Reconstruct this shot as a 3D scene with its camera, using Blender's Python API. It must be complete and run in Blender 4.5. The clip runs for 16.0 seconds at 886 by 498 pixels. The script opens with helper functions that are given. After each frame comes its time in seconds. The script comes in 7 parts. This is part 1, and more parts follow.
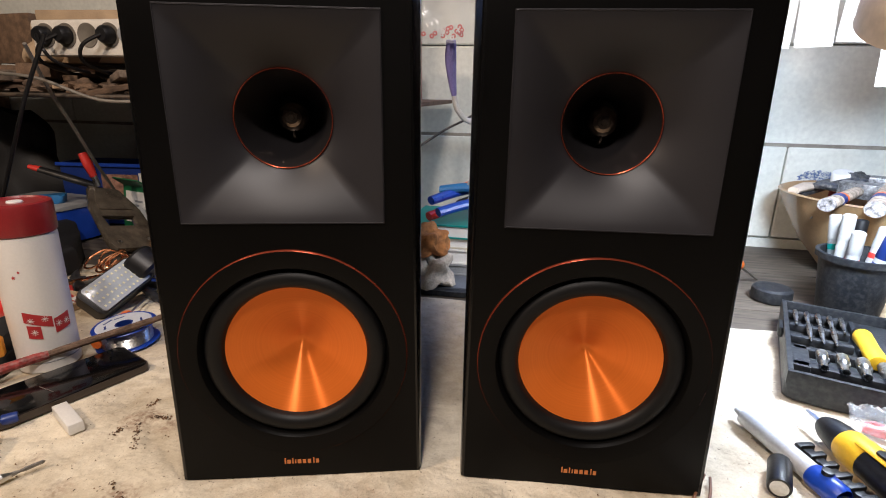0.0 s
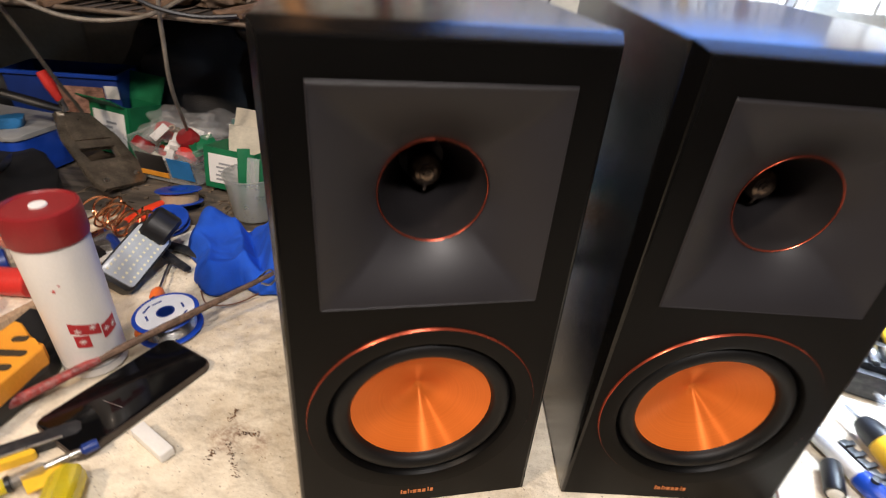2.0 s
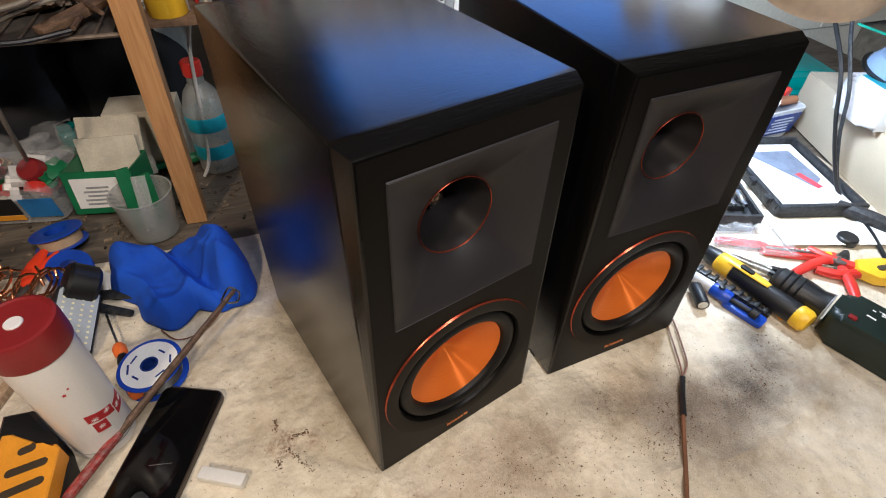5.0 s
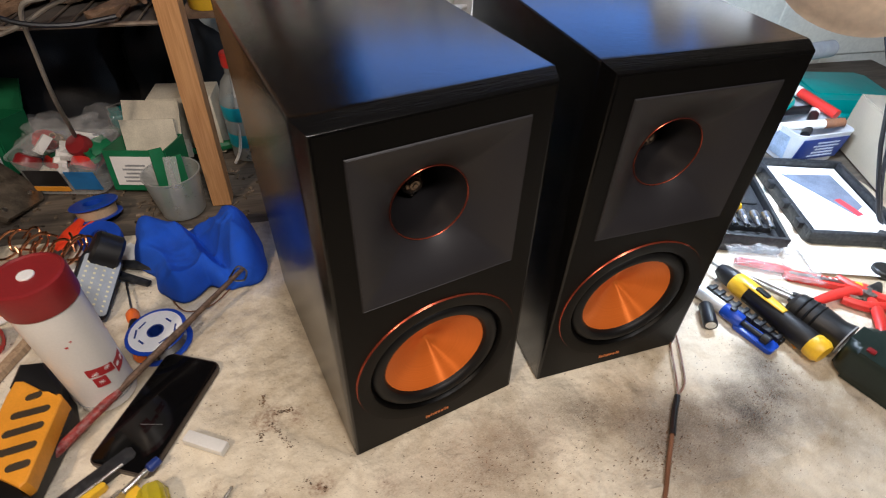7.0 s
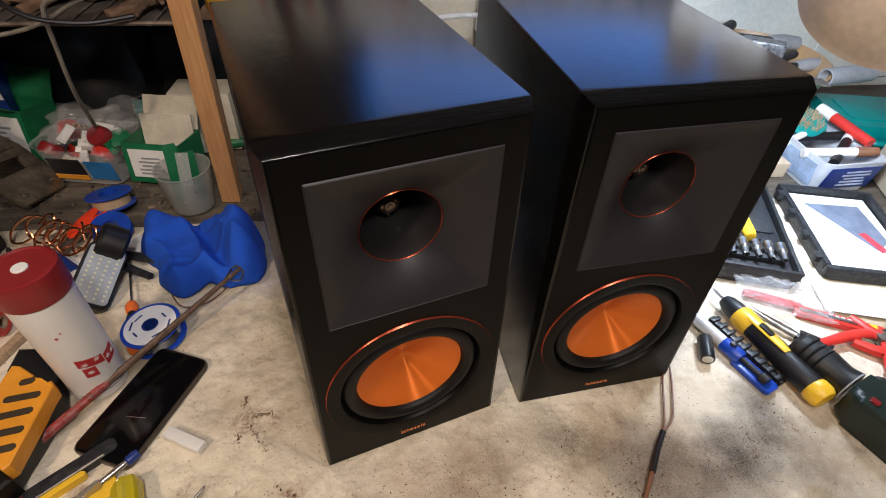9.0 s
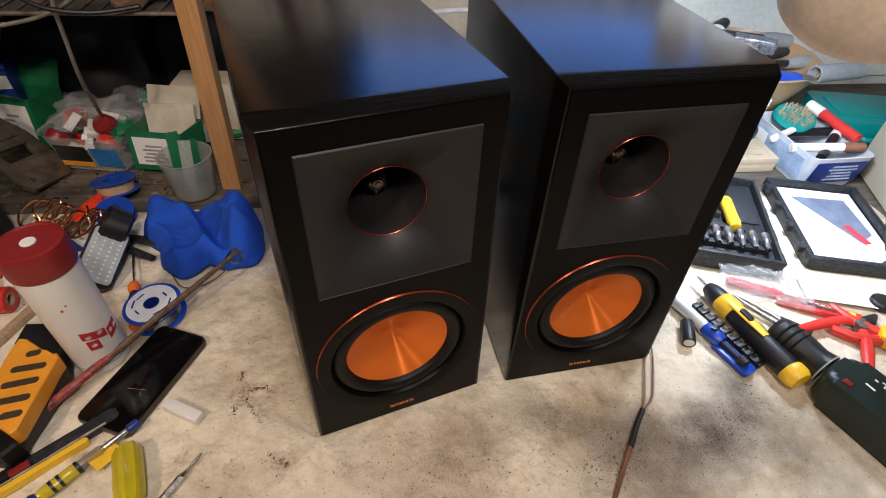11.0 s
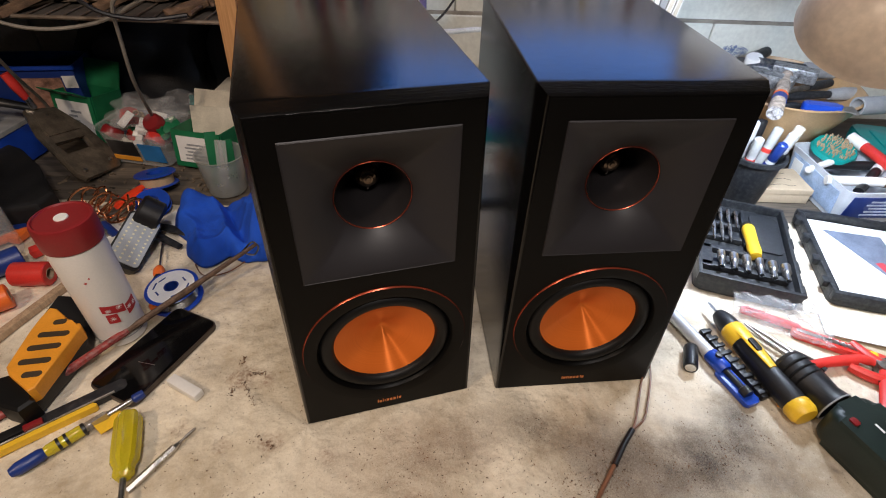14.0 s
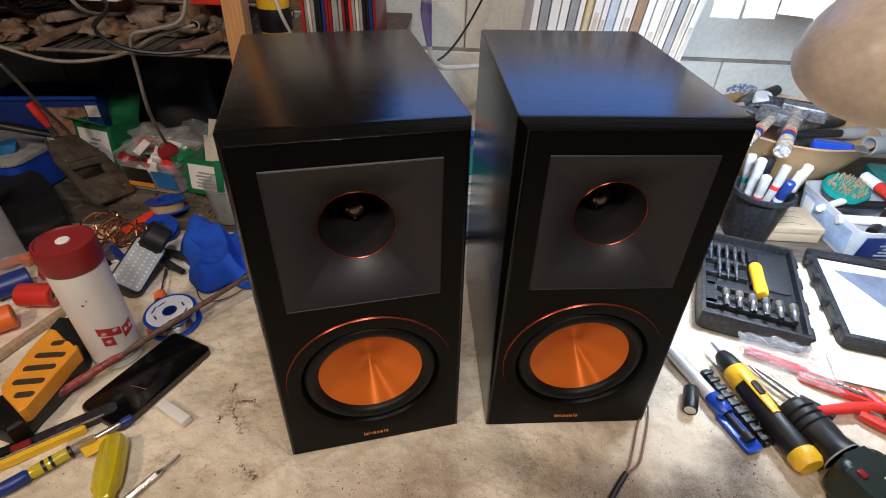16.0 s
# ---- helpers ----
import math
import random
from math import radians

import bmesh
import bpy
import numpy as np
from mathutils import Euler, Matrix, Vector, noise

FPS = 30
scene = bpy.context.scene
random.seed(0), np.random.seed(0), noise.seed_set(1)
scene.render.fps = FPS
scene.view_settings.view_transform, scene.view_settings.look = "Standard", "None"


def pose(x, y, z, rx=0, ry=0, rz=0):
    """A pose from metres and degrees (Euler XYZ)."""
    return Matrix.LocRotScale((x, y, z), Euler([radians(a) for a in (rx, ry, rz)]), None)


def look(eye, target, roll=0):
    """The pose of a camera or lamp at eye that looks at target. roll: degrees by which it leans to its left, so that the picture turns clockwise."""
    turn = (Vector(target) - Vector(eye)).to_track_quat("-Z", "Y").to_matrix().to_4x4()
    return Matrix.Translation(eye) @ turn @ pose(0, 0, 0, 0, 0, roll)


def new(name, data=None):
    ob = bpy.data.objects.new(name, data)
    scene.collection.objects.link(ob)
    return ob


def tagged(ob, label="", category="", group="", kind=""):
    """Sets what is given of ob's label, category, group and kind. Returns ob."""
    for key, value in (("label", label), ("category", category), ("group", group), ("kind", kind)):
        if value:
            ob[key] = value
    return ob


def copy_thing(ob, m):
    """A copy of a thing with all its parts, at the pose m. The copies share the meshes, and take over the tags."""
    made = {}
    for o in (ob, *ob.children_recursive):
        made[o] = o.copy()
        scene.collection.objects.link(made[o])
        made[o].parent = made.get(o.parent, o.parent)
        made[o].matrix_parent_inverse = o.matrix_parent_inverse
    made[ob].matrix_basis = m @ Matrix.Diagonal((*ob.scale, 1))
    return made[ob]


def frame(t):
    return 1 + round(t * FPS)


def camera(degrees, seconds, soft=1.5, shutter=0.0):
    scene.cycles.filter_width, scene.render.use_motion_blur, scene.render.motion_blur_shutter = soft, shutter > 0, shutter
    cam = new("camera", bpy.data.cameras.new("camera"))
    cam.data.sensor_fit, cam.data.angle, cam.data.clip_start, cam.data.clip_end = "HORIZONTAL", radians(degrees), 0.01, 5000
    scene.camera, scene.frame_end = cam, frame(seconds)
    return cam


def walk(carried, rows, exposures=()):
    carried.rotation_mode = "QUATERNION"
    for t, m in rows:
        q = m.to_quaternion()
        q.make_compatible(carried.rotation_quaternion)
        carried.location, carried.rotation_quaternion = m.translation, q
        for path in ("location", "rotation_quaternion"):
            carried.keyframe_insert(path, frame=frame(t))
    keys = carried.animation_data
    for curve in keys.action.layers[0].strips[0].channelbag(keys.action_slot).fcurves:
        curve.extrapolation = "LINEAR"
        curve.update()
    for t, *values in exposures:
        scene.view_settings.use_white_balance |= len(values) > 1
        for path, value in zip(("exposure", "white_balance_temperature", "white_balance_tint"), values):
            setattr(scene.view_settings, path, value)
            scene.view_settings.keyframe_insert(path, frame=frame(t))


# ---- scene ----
cam = camera(81.6, 16.0, soft=1.0, shutter=0.5)
PATH = [
    (0, (0.188, -0.376, 0.321), (0.347, 1.528, -0.271), 0.9),
    (0.5, (0.186, -0.382, 0.331), (0.315, 1.516, -0.288), 0.7),
    (1, (0.187, -0.376, 0.34), (0.239, 1.509, -0.326), 0.3),
    (1.5, (0.132, -0.297, 0.346), (0.285, 1.513, -0.49), 2.7),
    (2, (0.047, -0.269, 0.442), (0.41, 1.387, -0.618), 4.8),
    (2.5, (0.029, -0.269, 0.52), (0.521, 1.27, -0.658), 2.3),
    (3, (0.034, -0.259, 0.531), (0.522, 1.206, -0.74), 1.0),
    (3.5, (-0.017, -0.234, 0.536), (0.712, 1.045, -0.817), 0.1),
    (4, (-0.108, -0.213, 0.558), (0.804, 0.918, -0.817), 2.4),
    (6.5, (-0.067, -0.273, 0.559), (0.672, 1.03, -0.767), 0.9),
    (7, (-0.051, -0.279, 0.551), (0.667, 1.028, -0.781), 1.6),
    (7.5, (0.019, -0.334, 0.565), (0.579, 1.075, -0.74), 1.5),
    (8, (0.023, -0.314, 0.57), (0.506, 1.116, -0.743), 1.2),
    (8.5, (0.016, -0.29, 0.571), (0.528, 1.115, -0.758), 0.8),
    (9, (0.001, -0.283, 0.566), (0.612, 1.067, -0.778), 2.3),
    (11.5, (0.006, -0.333, 0.568), (0.598, 1.027, -0.774), 2.9),
    (12, (0.012, -0.341, 0.575), (0.526, 1.088, -0.726), 1.5),
    (12.5, (0.028, -0.337, 0.573), (0.489, 1.1, -0.74), 0.6),
    (13, (0.045, -0.328, 0.563), (0.489, 1.101, -0.764), 0.2),
    (13.5, (0.046, -0.344, 0.568), (0.492, 1.089, -0.753), 0.9),
    (14, (0.05, -0.365, 0.562), (0.501, 1.101, -0.722), 2.1),
    (14.5, (0.062, -0.362, 0.555), (0.477, 1.133, -0.707), 1.8),
    (15, (0.071, -0.36, 0.551), (0.449, 1.157, -0.696), 1.3),
    (15.5, (0.081, -0.371, 0.56), (0.463, 1.178, -0.646), 1.4),
    (16, (0.082, -0.372, 0.562), (0.479, 1.186, -0.628), 1.7),
]
walk(cam, [(t, look(eye, target, roll)) for t, eye, target, roll in PATH],
     ((0, 0.28, 5850, 13), (1.5, 0.36, 5850, 13), (2.0, 0.68, 5700, 11), (3.0, 0.46, 5450, 8), (3.5, 0.42, 5500, 9), (4.0, 0.28, 5600, 9), (6.5, 0.12, 5600, 10), (9.0, -0.06, 5800, 12), (16.0, -0.16, 5860, 13)))

# ---- light ----
scene.view_settings.exposure = 0.0
world = bpy.data.worlds.new("world")
scene.world = world
world.use_nodes = True
world.node_tree.nodes["Background"].inputs[0].default_value = (0.9, 0.95, 1.0, 1)
world.node_tree.nodes["Background"].inputs[1].default_value = 0.005


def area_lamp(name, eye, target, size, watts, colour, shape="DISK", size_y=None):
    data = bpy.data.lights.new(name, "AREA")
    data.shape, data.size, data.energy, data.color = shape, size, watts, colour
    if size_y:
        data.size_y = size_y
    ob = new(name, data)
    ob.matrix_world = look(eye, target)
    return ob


# unseen warm lamps, added over the bench's front; the cool desk lamp
area_lamp("unseen_room_light", (0.05, -0.80, 1.32), (0.06, 0.1, 0.0), 0.14, 10.0, (1.0, 0.85, 0.70))
area_lamp("unseen_room_light", (0.10, -0.26, 1.40), (0.20, 0.25, 0.0), 0.14, 4.5, (1.0, 0.85, 0.70))
area_lamp("unseen_side_light", (-0.85, -0.50, 1.22), (-0.1, 0.22, 0.0), 0.12, 10.0, (1.0, 0.73, 0.48))
area_lamp("desk_light", (0.719, 0.099, 0.372), (0.865, 0.245, 0.0), 0.11, 5.0, (0.86, 0.94, 1.0))
# unseen blue area light, added for the blue reflections on the speaker tops
area_lamp("added_blue_light", (0.72, 0.70, 0.745), (0.30, -0.55, 0.36), 0.95, 2.3, (0.03, 0.29, 1.0), "RECTANGLE", 0.40)

# ---- materials ----
MATS = {}


def mat(name, colour, rough=0.5, metal=0.0, vary=0.25, scale=30.0, bump=0.15, fine=400.0, alpha=1.0, spec=0.5, trans=0.0, coat=0.0, dust=0.0):
    """A surface with large uneven patches, fine grain and relief; dust lies grey on top."""
    if name in MATS:
        return MATS[name]
    m = bpy.data.materials.new(name)
    m.use_nodes = True
    n, l = m.node_tree.nodes, m.node_tree.links
    b = n["Principled BSDF"]
    co = n.new("ShaderNodeTexCoord")
    big, small = n.new("ShaderNodeTexNoise"), n.new("ShaderNodeTexNoise")
    big.inputs["Scale"].default_value, big.inputs["Detail"].default_value = scale, 5
    small.inputs["Scale"].default_value, small.inputs["Detail"].default_value = fine, 3
    l.new(co.outputs["Object"], big.inputs["Vector"])
    l.new(co.outputs["Object"], small.inputs["Vector"])
    ramp = n.new("ShaderNodeMapRange")
    ramp.inputs[1].default_value, ramp.inputs[2].default_value = 0.3, 0.7
    ramp.inputs[3].default_value, ramp.inputs[4].default_value = 1 - vary, 1 + vary * 0.5
    l.new(big.outputs[0], ramp.inputs[0])
    ramp2 = n.new("ShaderNodeMapRange")
    ramp2.inputs[1].default_value, ramp2.inputs[2].default_value = 0.3, 0.7
    ramp2.inputs[3].default_value, ramp2.inputs[4].default_value = 1 - vary * 0.5, 1 + vary * 0.3
    l.new(small.outputs[0], ramp2.inputs[0])
    mul = n.new("ShaderNodeMath")
    mul.operation = "MULTIPLY"
    l.new(ramp.outputs[0], mul.inputs[0])
    l.new(ramp2.outputs[0], mul.inputs[1])
    sc = n.new("ShaderNodeVectorMath")
    sc.operation = "SCALE"
    sc.inputs[0].default_value = colour[:3]
    l.new(mul.outputs[0], sc.inputs["Scale"])
    out = sc.outputs[0]
    if dust:
        dn = n.new("ShaderNodeTexNoise")
        dn.inputs["Scale"].default_value, dn.inputs["Detail"].default_value = scale * 2.3, 8
        l.new(co.outputs["Object"], dn.inputs["Vector"])
        dr = n.new("ShaderNodeMapRange")
        dr.inputs[1].default_value, dr.inputs[2].default_value = 0.42, 0.72
        dr.inputs[3].default_value, dr.inputs[4].default_value = 0.0, dust
        l.new(dn.outputs[0], dr.inputs[0])
        mx = n.new("ShaderNodeMix")
        mx.data_type = "RGBA"
        l.new(dr.outputs[0], mx.inputs[0])
        l.new(out, mx.inputs[6])
        mx.inputs[7].default_value = (0.42, 0.40, 0.37, 1)
        out = mx.outputs[2]
    l.new(out, b.inputs["Base Color"])
    rr = n.new("ShaderNodeMapRange")
    rr.inputs[3].default_value, rr.inputs[4].default_value = max(rough - 0.1, 0.03), min(rough + 0.12, 1)
    l.new(big.outputs[0], rr.inputs[0])
    l.new(rr.outputs[0], b.inputs["Roughness"])
    b.inputs["Metallic"].default_value = metal
    b.inputs["Specular IOR Level"].default_value = spec
    b.inputs["Transmission Weight"].default_value = trans
    b.inputs["Coat Weight"].default_value = coat
    b.inputs["Alpha"].default_value = alpha
    if bump:
        bp = n.new("ShaderNodeBump")
        bp.inputs["Strength"].default_value, bp.inputs["Distance"].default_value = bump, 0.002
        l.new(small.outputs[0], bp.inputs["Height"])
        l.new(bp.outputs[0], b.inputs["Normal"])
    MATS[name] = m
    return m


def nodes_of(m):
    return m.node_tree.nodes, m.node_tree.links, m.node_tree.nodes["Principled BSDF"]


def grain(name, colour, dark, rough, stretch, scale=60.0, bump=0.3, spec=0.5):
    """Wood or veneer: noise drawn out along one axis."""
    if name in MATS:
        return MATS[name]
    m = bpy.data.materials.new(name)
    m.use_nodes = True
    n, l, b = nodes_of(m)
    co, mp, ns, rp, bp = (n.new("ShaderNode" + k) for k in ("TexCoord", "Mapping", "TexNoise", "ValToRGB", "Bump"))
    mp.inputs["Scale"].default_value = stretch
    ns.inputs["Scale"].default_value, ns.inputs["Detail"].default_value, ns.inputs["Distortion"].default_value = scale, 7, 0.6
    rp.color_ramp.elements[0].position, rp.color_ramp.elements[1].position = 0.32, 0.66
    rp.color_ramp.elements[0].color, rp.color_ramp.elements[1].color = (*dark, 1), (*colour, 1)
    l.new(co.outputs["Object"], mp.inputs[0])
    l.new(mp.outputs[0], ns.inputs["Vector"])
    l.new(ns.outputs[0], rp.inputs[0])
    l.new(rp.outputs[0], b.inputs["Base Color"])
    bp.inputs["Strength"].default_value, bp.inputs["Distance"].default_value = bump, 0.001
    l.new(ns.outputs[0], bp.inputs["Height"])
    l.new(bp.outputs[0], b.inputs["Normal"])
    rr = n.new("ShaderNodeMapRange")
    rr.inputs[3].default_value, rr.inputs[4].default_value = rough + 0.08, max(rough - 0.06, 0.05)
    l.new(ns.outputs[0], rr.inputs[0])
    l.new(rr.outputs[0], b.inputs["Roughness"])
    b.inputs["Specular IOR Level"].default_value = spec
    MATS[name] = m
    return m


def clear_plastic(name, colour, alpha, rough=0.15):
    m = mat(name, colour, rough, vary=0.1, bump=0.05, alpha=alpha, spec=0.8)
    return m


VENEER = grain("black_ash_veneer", (0.0035, 0.0032, 0.003), (0.002, 0.002, 0.002), 0.19, (1.0, 10.0, 10.0), 70.0, 0.16, 0.42)
BAFFLE = mat("satin_black_paint", (0.0024, 0.0022, 0.0021), 0.40, vary=0.2, scale=8, bump=0.04, fine=900, spec=0.13)
HORN = mat("horn_rubber", (0.0170, 0.0158, 0.0185), 0.46, vary=0.10, scale=10, bump=0.03, fine=1500, spec=0.42)
RUBBER = mat("surround_rubber", (0.004, 0.004, 0.0042), 0.5, vary=0.1, bump=0.04, fine=900, spec=0.28)
BLACK = mat("black_plastic", (0.008, 0.008, 0.009), 0.42, vary=0.2, bump=0.1)
DUSTY_BLACK = mat("dusty_black_plastic", (0.012, 0.014, 0.018), 0.5, vary=0.3, bump=0.12, dust=0.07, scale=70)
THROAT = mat("throat_black", (0.016, 0.0145, 0.0155), 0.3, vary=0.1, bump=0.0)
BRONZE = mat("dark_bronze_plug", (0.16, 0.12, 0.09), 0.16, 0.85, vary=0.15, bump=0.05)
COPPER_TRIM = mat("copper_trim", (0.40, 0.075, 0.035), 0.24, 0.75, vary=0.1, bump=0.02)
COPPER_PRINT = mat("copper_print", (0.70, 0.24, 0.07), 0.4, 0.4, vary=0.1, bump=0.0)
STEEL = mat("steel", (0.55, 0.54, 0.52), 0.28, 1.0, vary=0.3, scale=60, bump=0.08)
DULL_STEEL = mat("dull_steel", (0.34, 0.32, 0.29), 0.42, 0.9, vary=0.45, scale=50, bump=0.2, dust=0.3)
RUSTY = mat("rusty_steel", (0.17, 0.11, 0.075), 0.65, 0.5, vary=0.5, scale=120, bump=0.5)
WHITE = mat("white_plastic", (0.78, 0.77, 0.74), 0.35, vary=0.08, bump=0.04)
PAPER = mat("white_paper", (0.80, 0.79, 0.76), 0.85, vary=0.08, bump=0.1)
CREAM = mat("cream_card", (0.62, 0.57, 0.46), 0.8, vary=0.2, bump=0.15)
# White darkened in its colour to offset the desk lamp's glare
DIMMED_WHITE = mat("dimmed_white_plastic", (0.50, 0.50, 0.49), 0.45, vary=0.12, scale=60, bump=0.06)
CARD = mat("brown_card", (0.44, 0.32, 0.20), 0.85, vary=0.2, scale=25, bump=0.15)
RED = mat("red_plastic", (0.60, 0.035, 0.025), 0.35, vary=0.15, bump=0.05)
DARK_RED = mat("dark_red_plastic", (0.22, 0.014, 0.016), 0.36, vary=0.12, bump=0.05)
ORANGE = mat("orange_plastic", (0.80, 0.16, 0.02), 0.38, vary=0.12, bump=0.05)
YELLOW = mat("yellow_plastic", (0.85, 0.52, 0.02), 0.38, vary=0.12, bump=0.05)
AMBER = mat("orange_yellow_plastic", (0.80, 0.33, 0.02), 0.42, vary=0.12, bump=0.06)
BLUE = mat("blue_plastic", (0.015, 0.06, 0.42), 0.3, vary=0.15, bump=0.05)
DEEP_BLUE = mat("deep_blue_plastic", (0.012, 0.035, 0.20), 0.35, vary=0.15, bump=0.05)
TEAL = mat("teal_plastic", (0.01, 0.27, 0.25), 0.4, vary=0.15, bump=0.05)
GREEN = mat("green_card", (0.012, 0.16, 0.06), 0.5, vary=0.2, bump=0.08)
GREY = mat("grey_plastic", (0.30, 0.31, 0.32), 0.45, vary=0.2, bump=0.08, dust=0.25)
CABLE_GREY = mat("grey_cable", (0.20, 0.18, 0.15), 0.5, vary=0.3, bump=0.1)
BROWN_WIRE = mat("brown_wire", (0.20, 0.09, 0.045), 0.45, vary=0.25, bump=0.05)
PURPLE = mat("violet_plastic", (0.23, 0.20, 0.48), 0.5, vary=0.3, bump=0.3)
COPPER_WIRE = mat("copper_wire", (0.75, 0.34, 0.17), 0.25, 1.0, vary=0.2, bump=0.05)
GLASS_DARK = mat("phone_glass", (0.003, 0.003, 0.0035), 0.05, vary=0.1, bump=0.0, spec=0.35)
CLEAR = clear_plastic("clear_plastic", (0.75, 0.77, 0.76), 0.28)
FILM = clear_plastic("clear_film", (0.70, 0.70, 0.70), 0.13, 0.1)
SMOKY = clear_plastic("smoky_plastic", (0.20, 0.19, 0.17), 0.45)
YELLOW_CLEAR = mat("yellow_acetate", (0.66, 0.54, 0.008), 0.12, vary=0.1, bump=0.0, alpha=0.76, spec=0.9)
PINE = grain("pine_wood", (0.56, 0.31, 0.13), (0.42, 0.21, 0.08), 0.5, (30.0, 30.0, 1.6), 9.0, 0.15)
# Browns darkened further, to hold the shade on the rack's decks
DARKENED_PAPER = mat("darkened_paper", (0.23, 0.175, 0.13), 0.85, vary=0.6, scale=50, bump=0.4)
DARKENED_WOOD = mat("darkened_wood", (0.17, 0.105, 0.062), 0.8, vary=0.5, scale=60, bump=0.3)
HANDLE_WOOD = grain("handle_wood", (0.50, 0.36, 0.22), (0.30, 0.20, 0.12), 0.55, (20.0, 20.0, 2.0), 14.0, 0.2)


def cone_copper():
    m = bpy.data.materials.new("spun_copper_cone")
    m.use_nodes = True
    n, l, b = nodes_of(m)
    co, sep, ns, rp, tg = (n.new("ShaderNode" + k) for k in ("TexCoord", "VectorMath", "TexNoise", "ValToRGB", "Tangent"))
    sep.operation = "LENGTH"
    l.new(co.outputs["Object"], sep.inputs[0])
    ns.noise_dimensions = "1D"
    ns.inputs["Scale"].default_value, ns.inputs["Detail"].default_value = 900, 3
    l.new(sep.outputs["Value"], ns.inputs["W"])
    rp.color_ramp.elements[0].color, rp.color_ramp.elements[1].color = (0.74, 0.165, 0.018, 1), (0.84, 0.205, 0.026, 1)
    l.new(ns.outputs[0], rp.inputs[0])
    l.new(rp.outputs[0], b.inputs["Base Color"])
    b.inputs["Metallic"].default_value, b.inputs["Roughness"].default_value = 0.35, 0.35
    b.inputs["Specular Tint"].default_value = (1.0, 0.62, 0.30, 1)
    b.inputs["Specular IOR Level"].default_value = 0.9
    b.inputs["Anisotropic"].default_value, b.inputs["Anisotropic Rotation"].default_value = 1.0, 0.25
    tg.direction_type, tg.axis = "RADIAL", "Z"
    l.new(tg.outputs[0], b.inputs["Tangent"])
    return m


CONE = cone_copper()


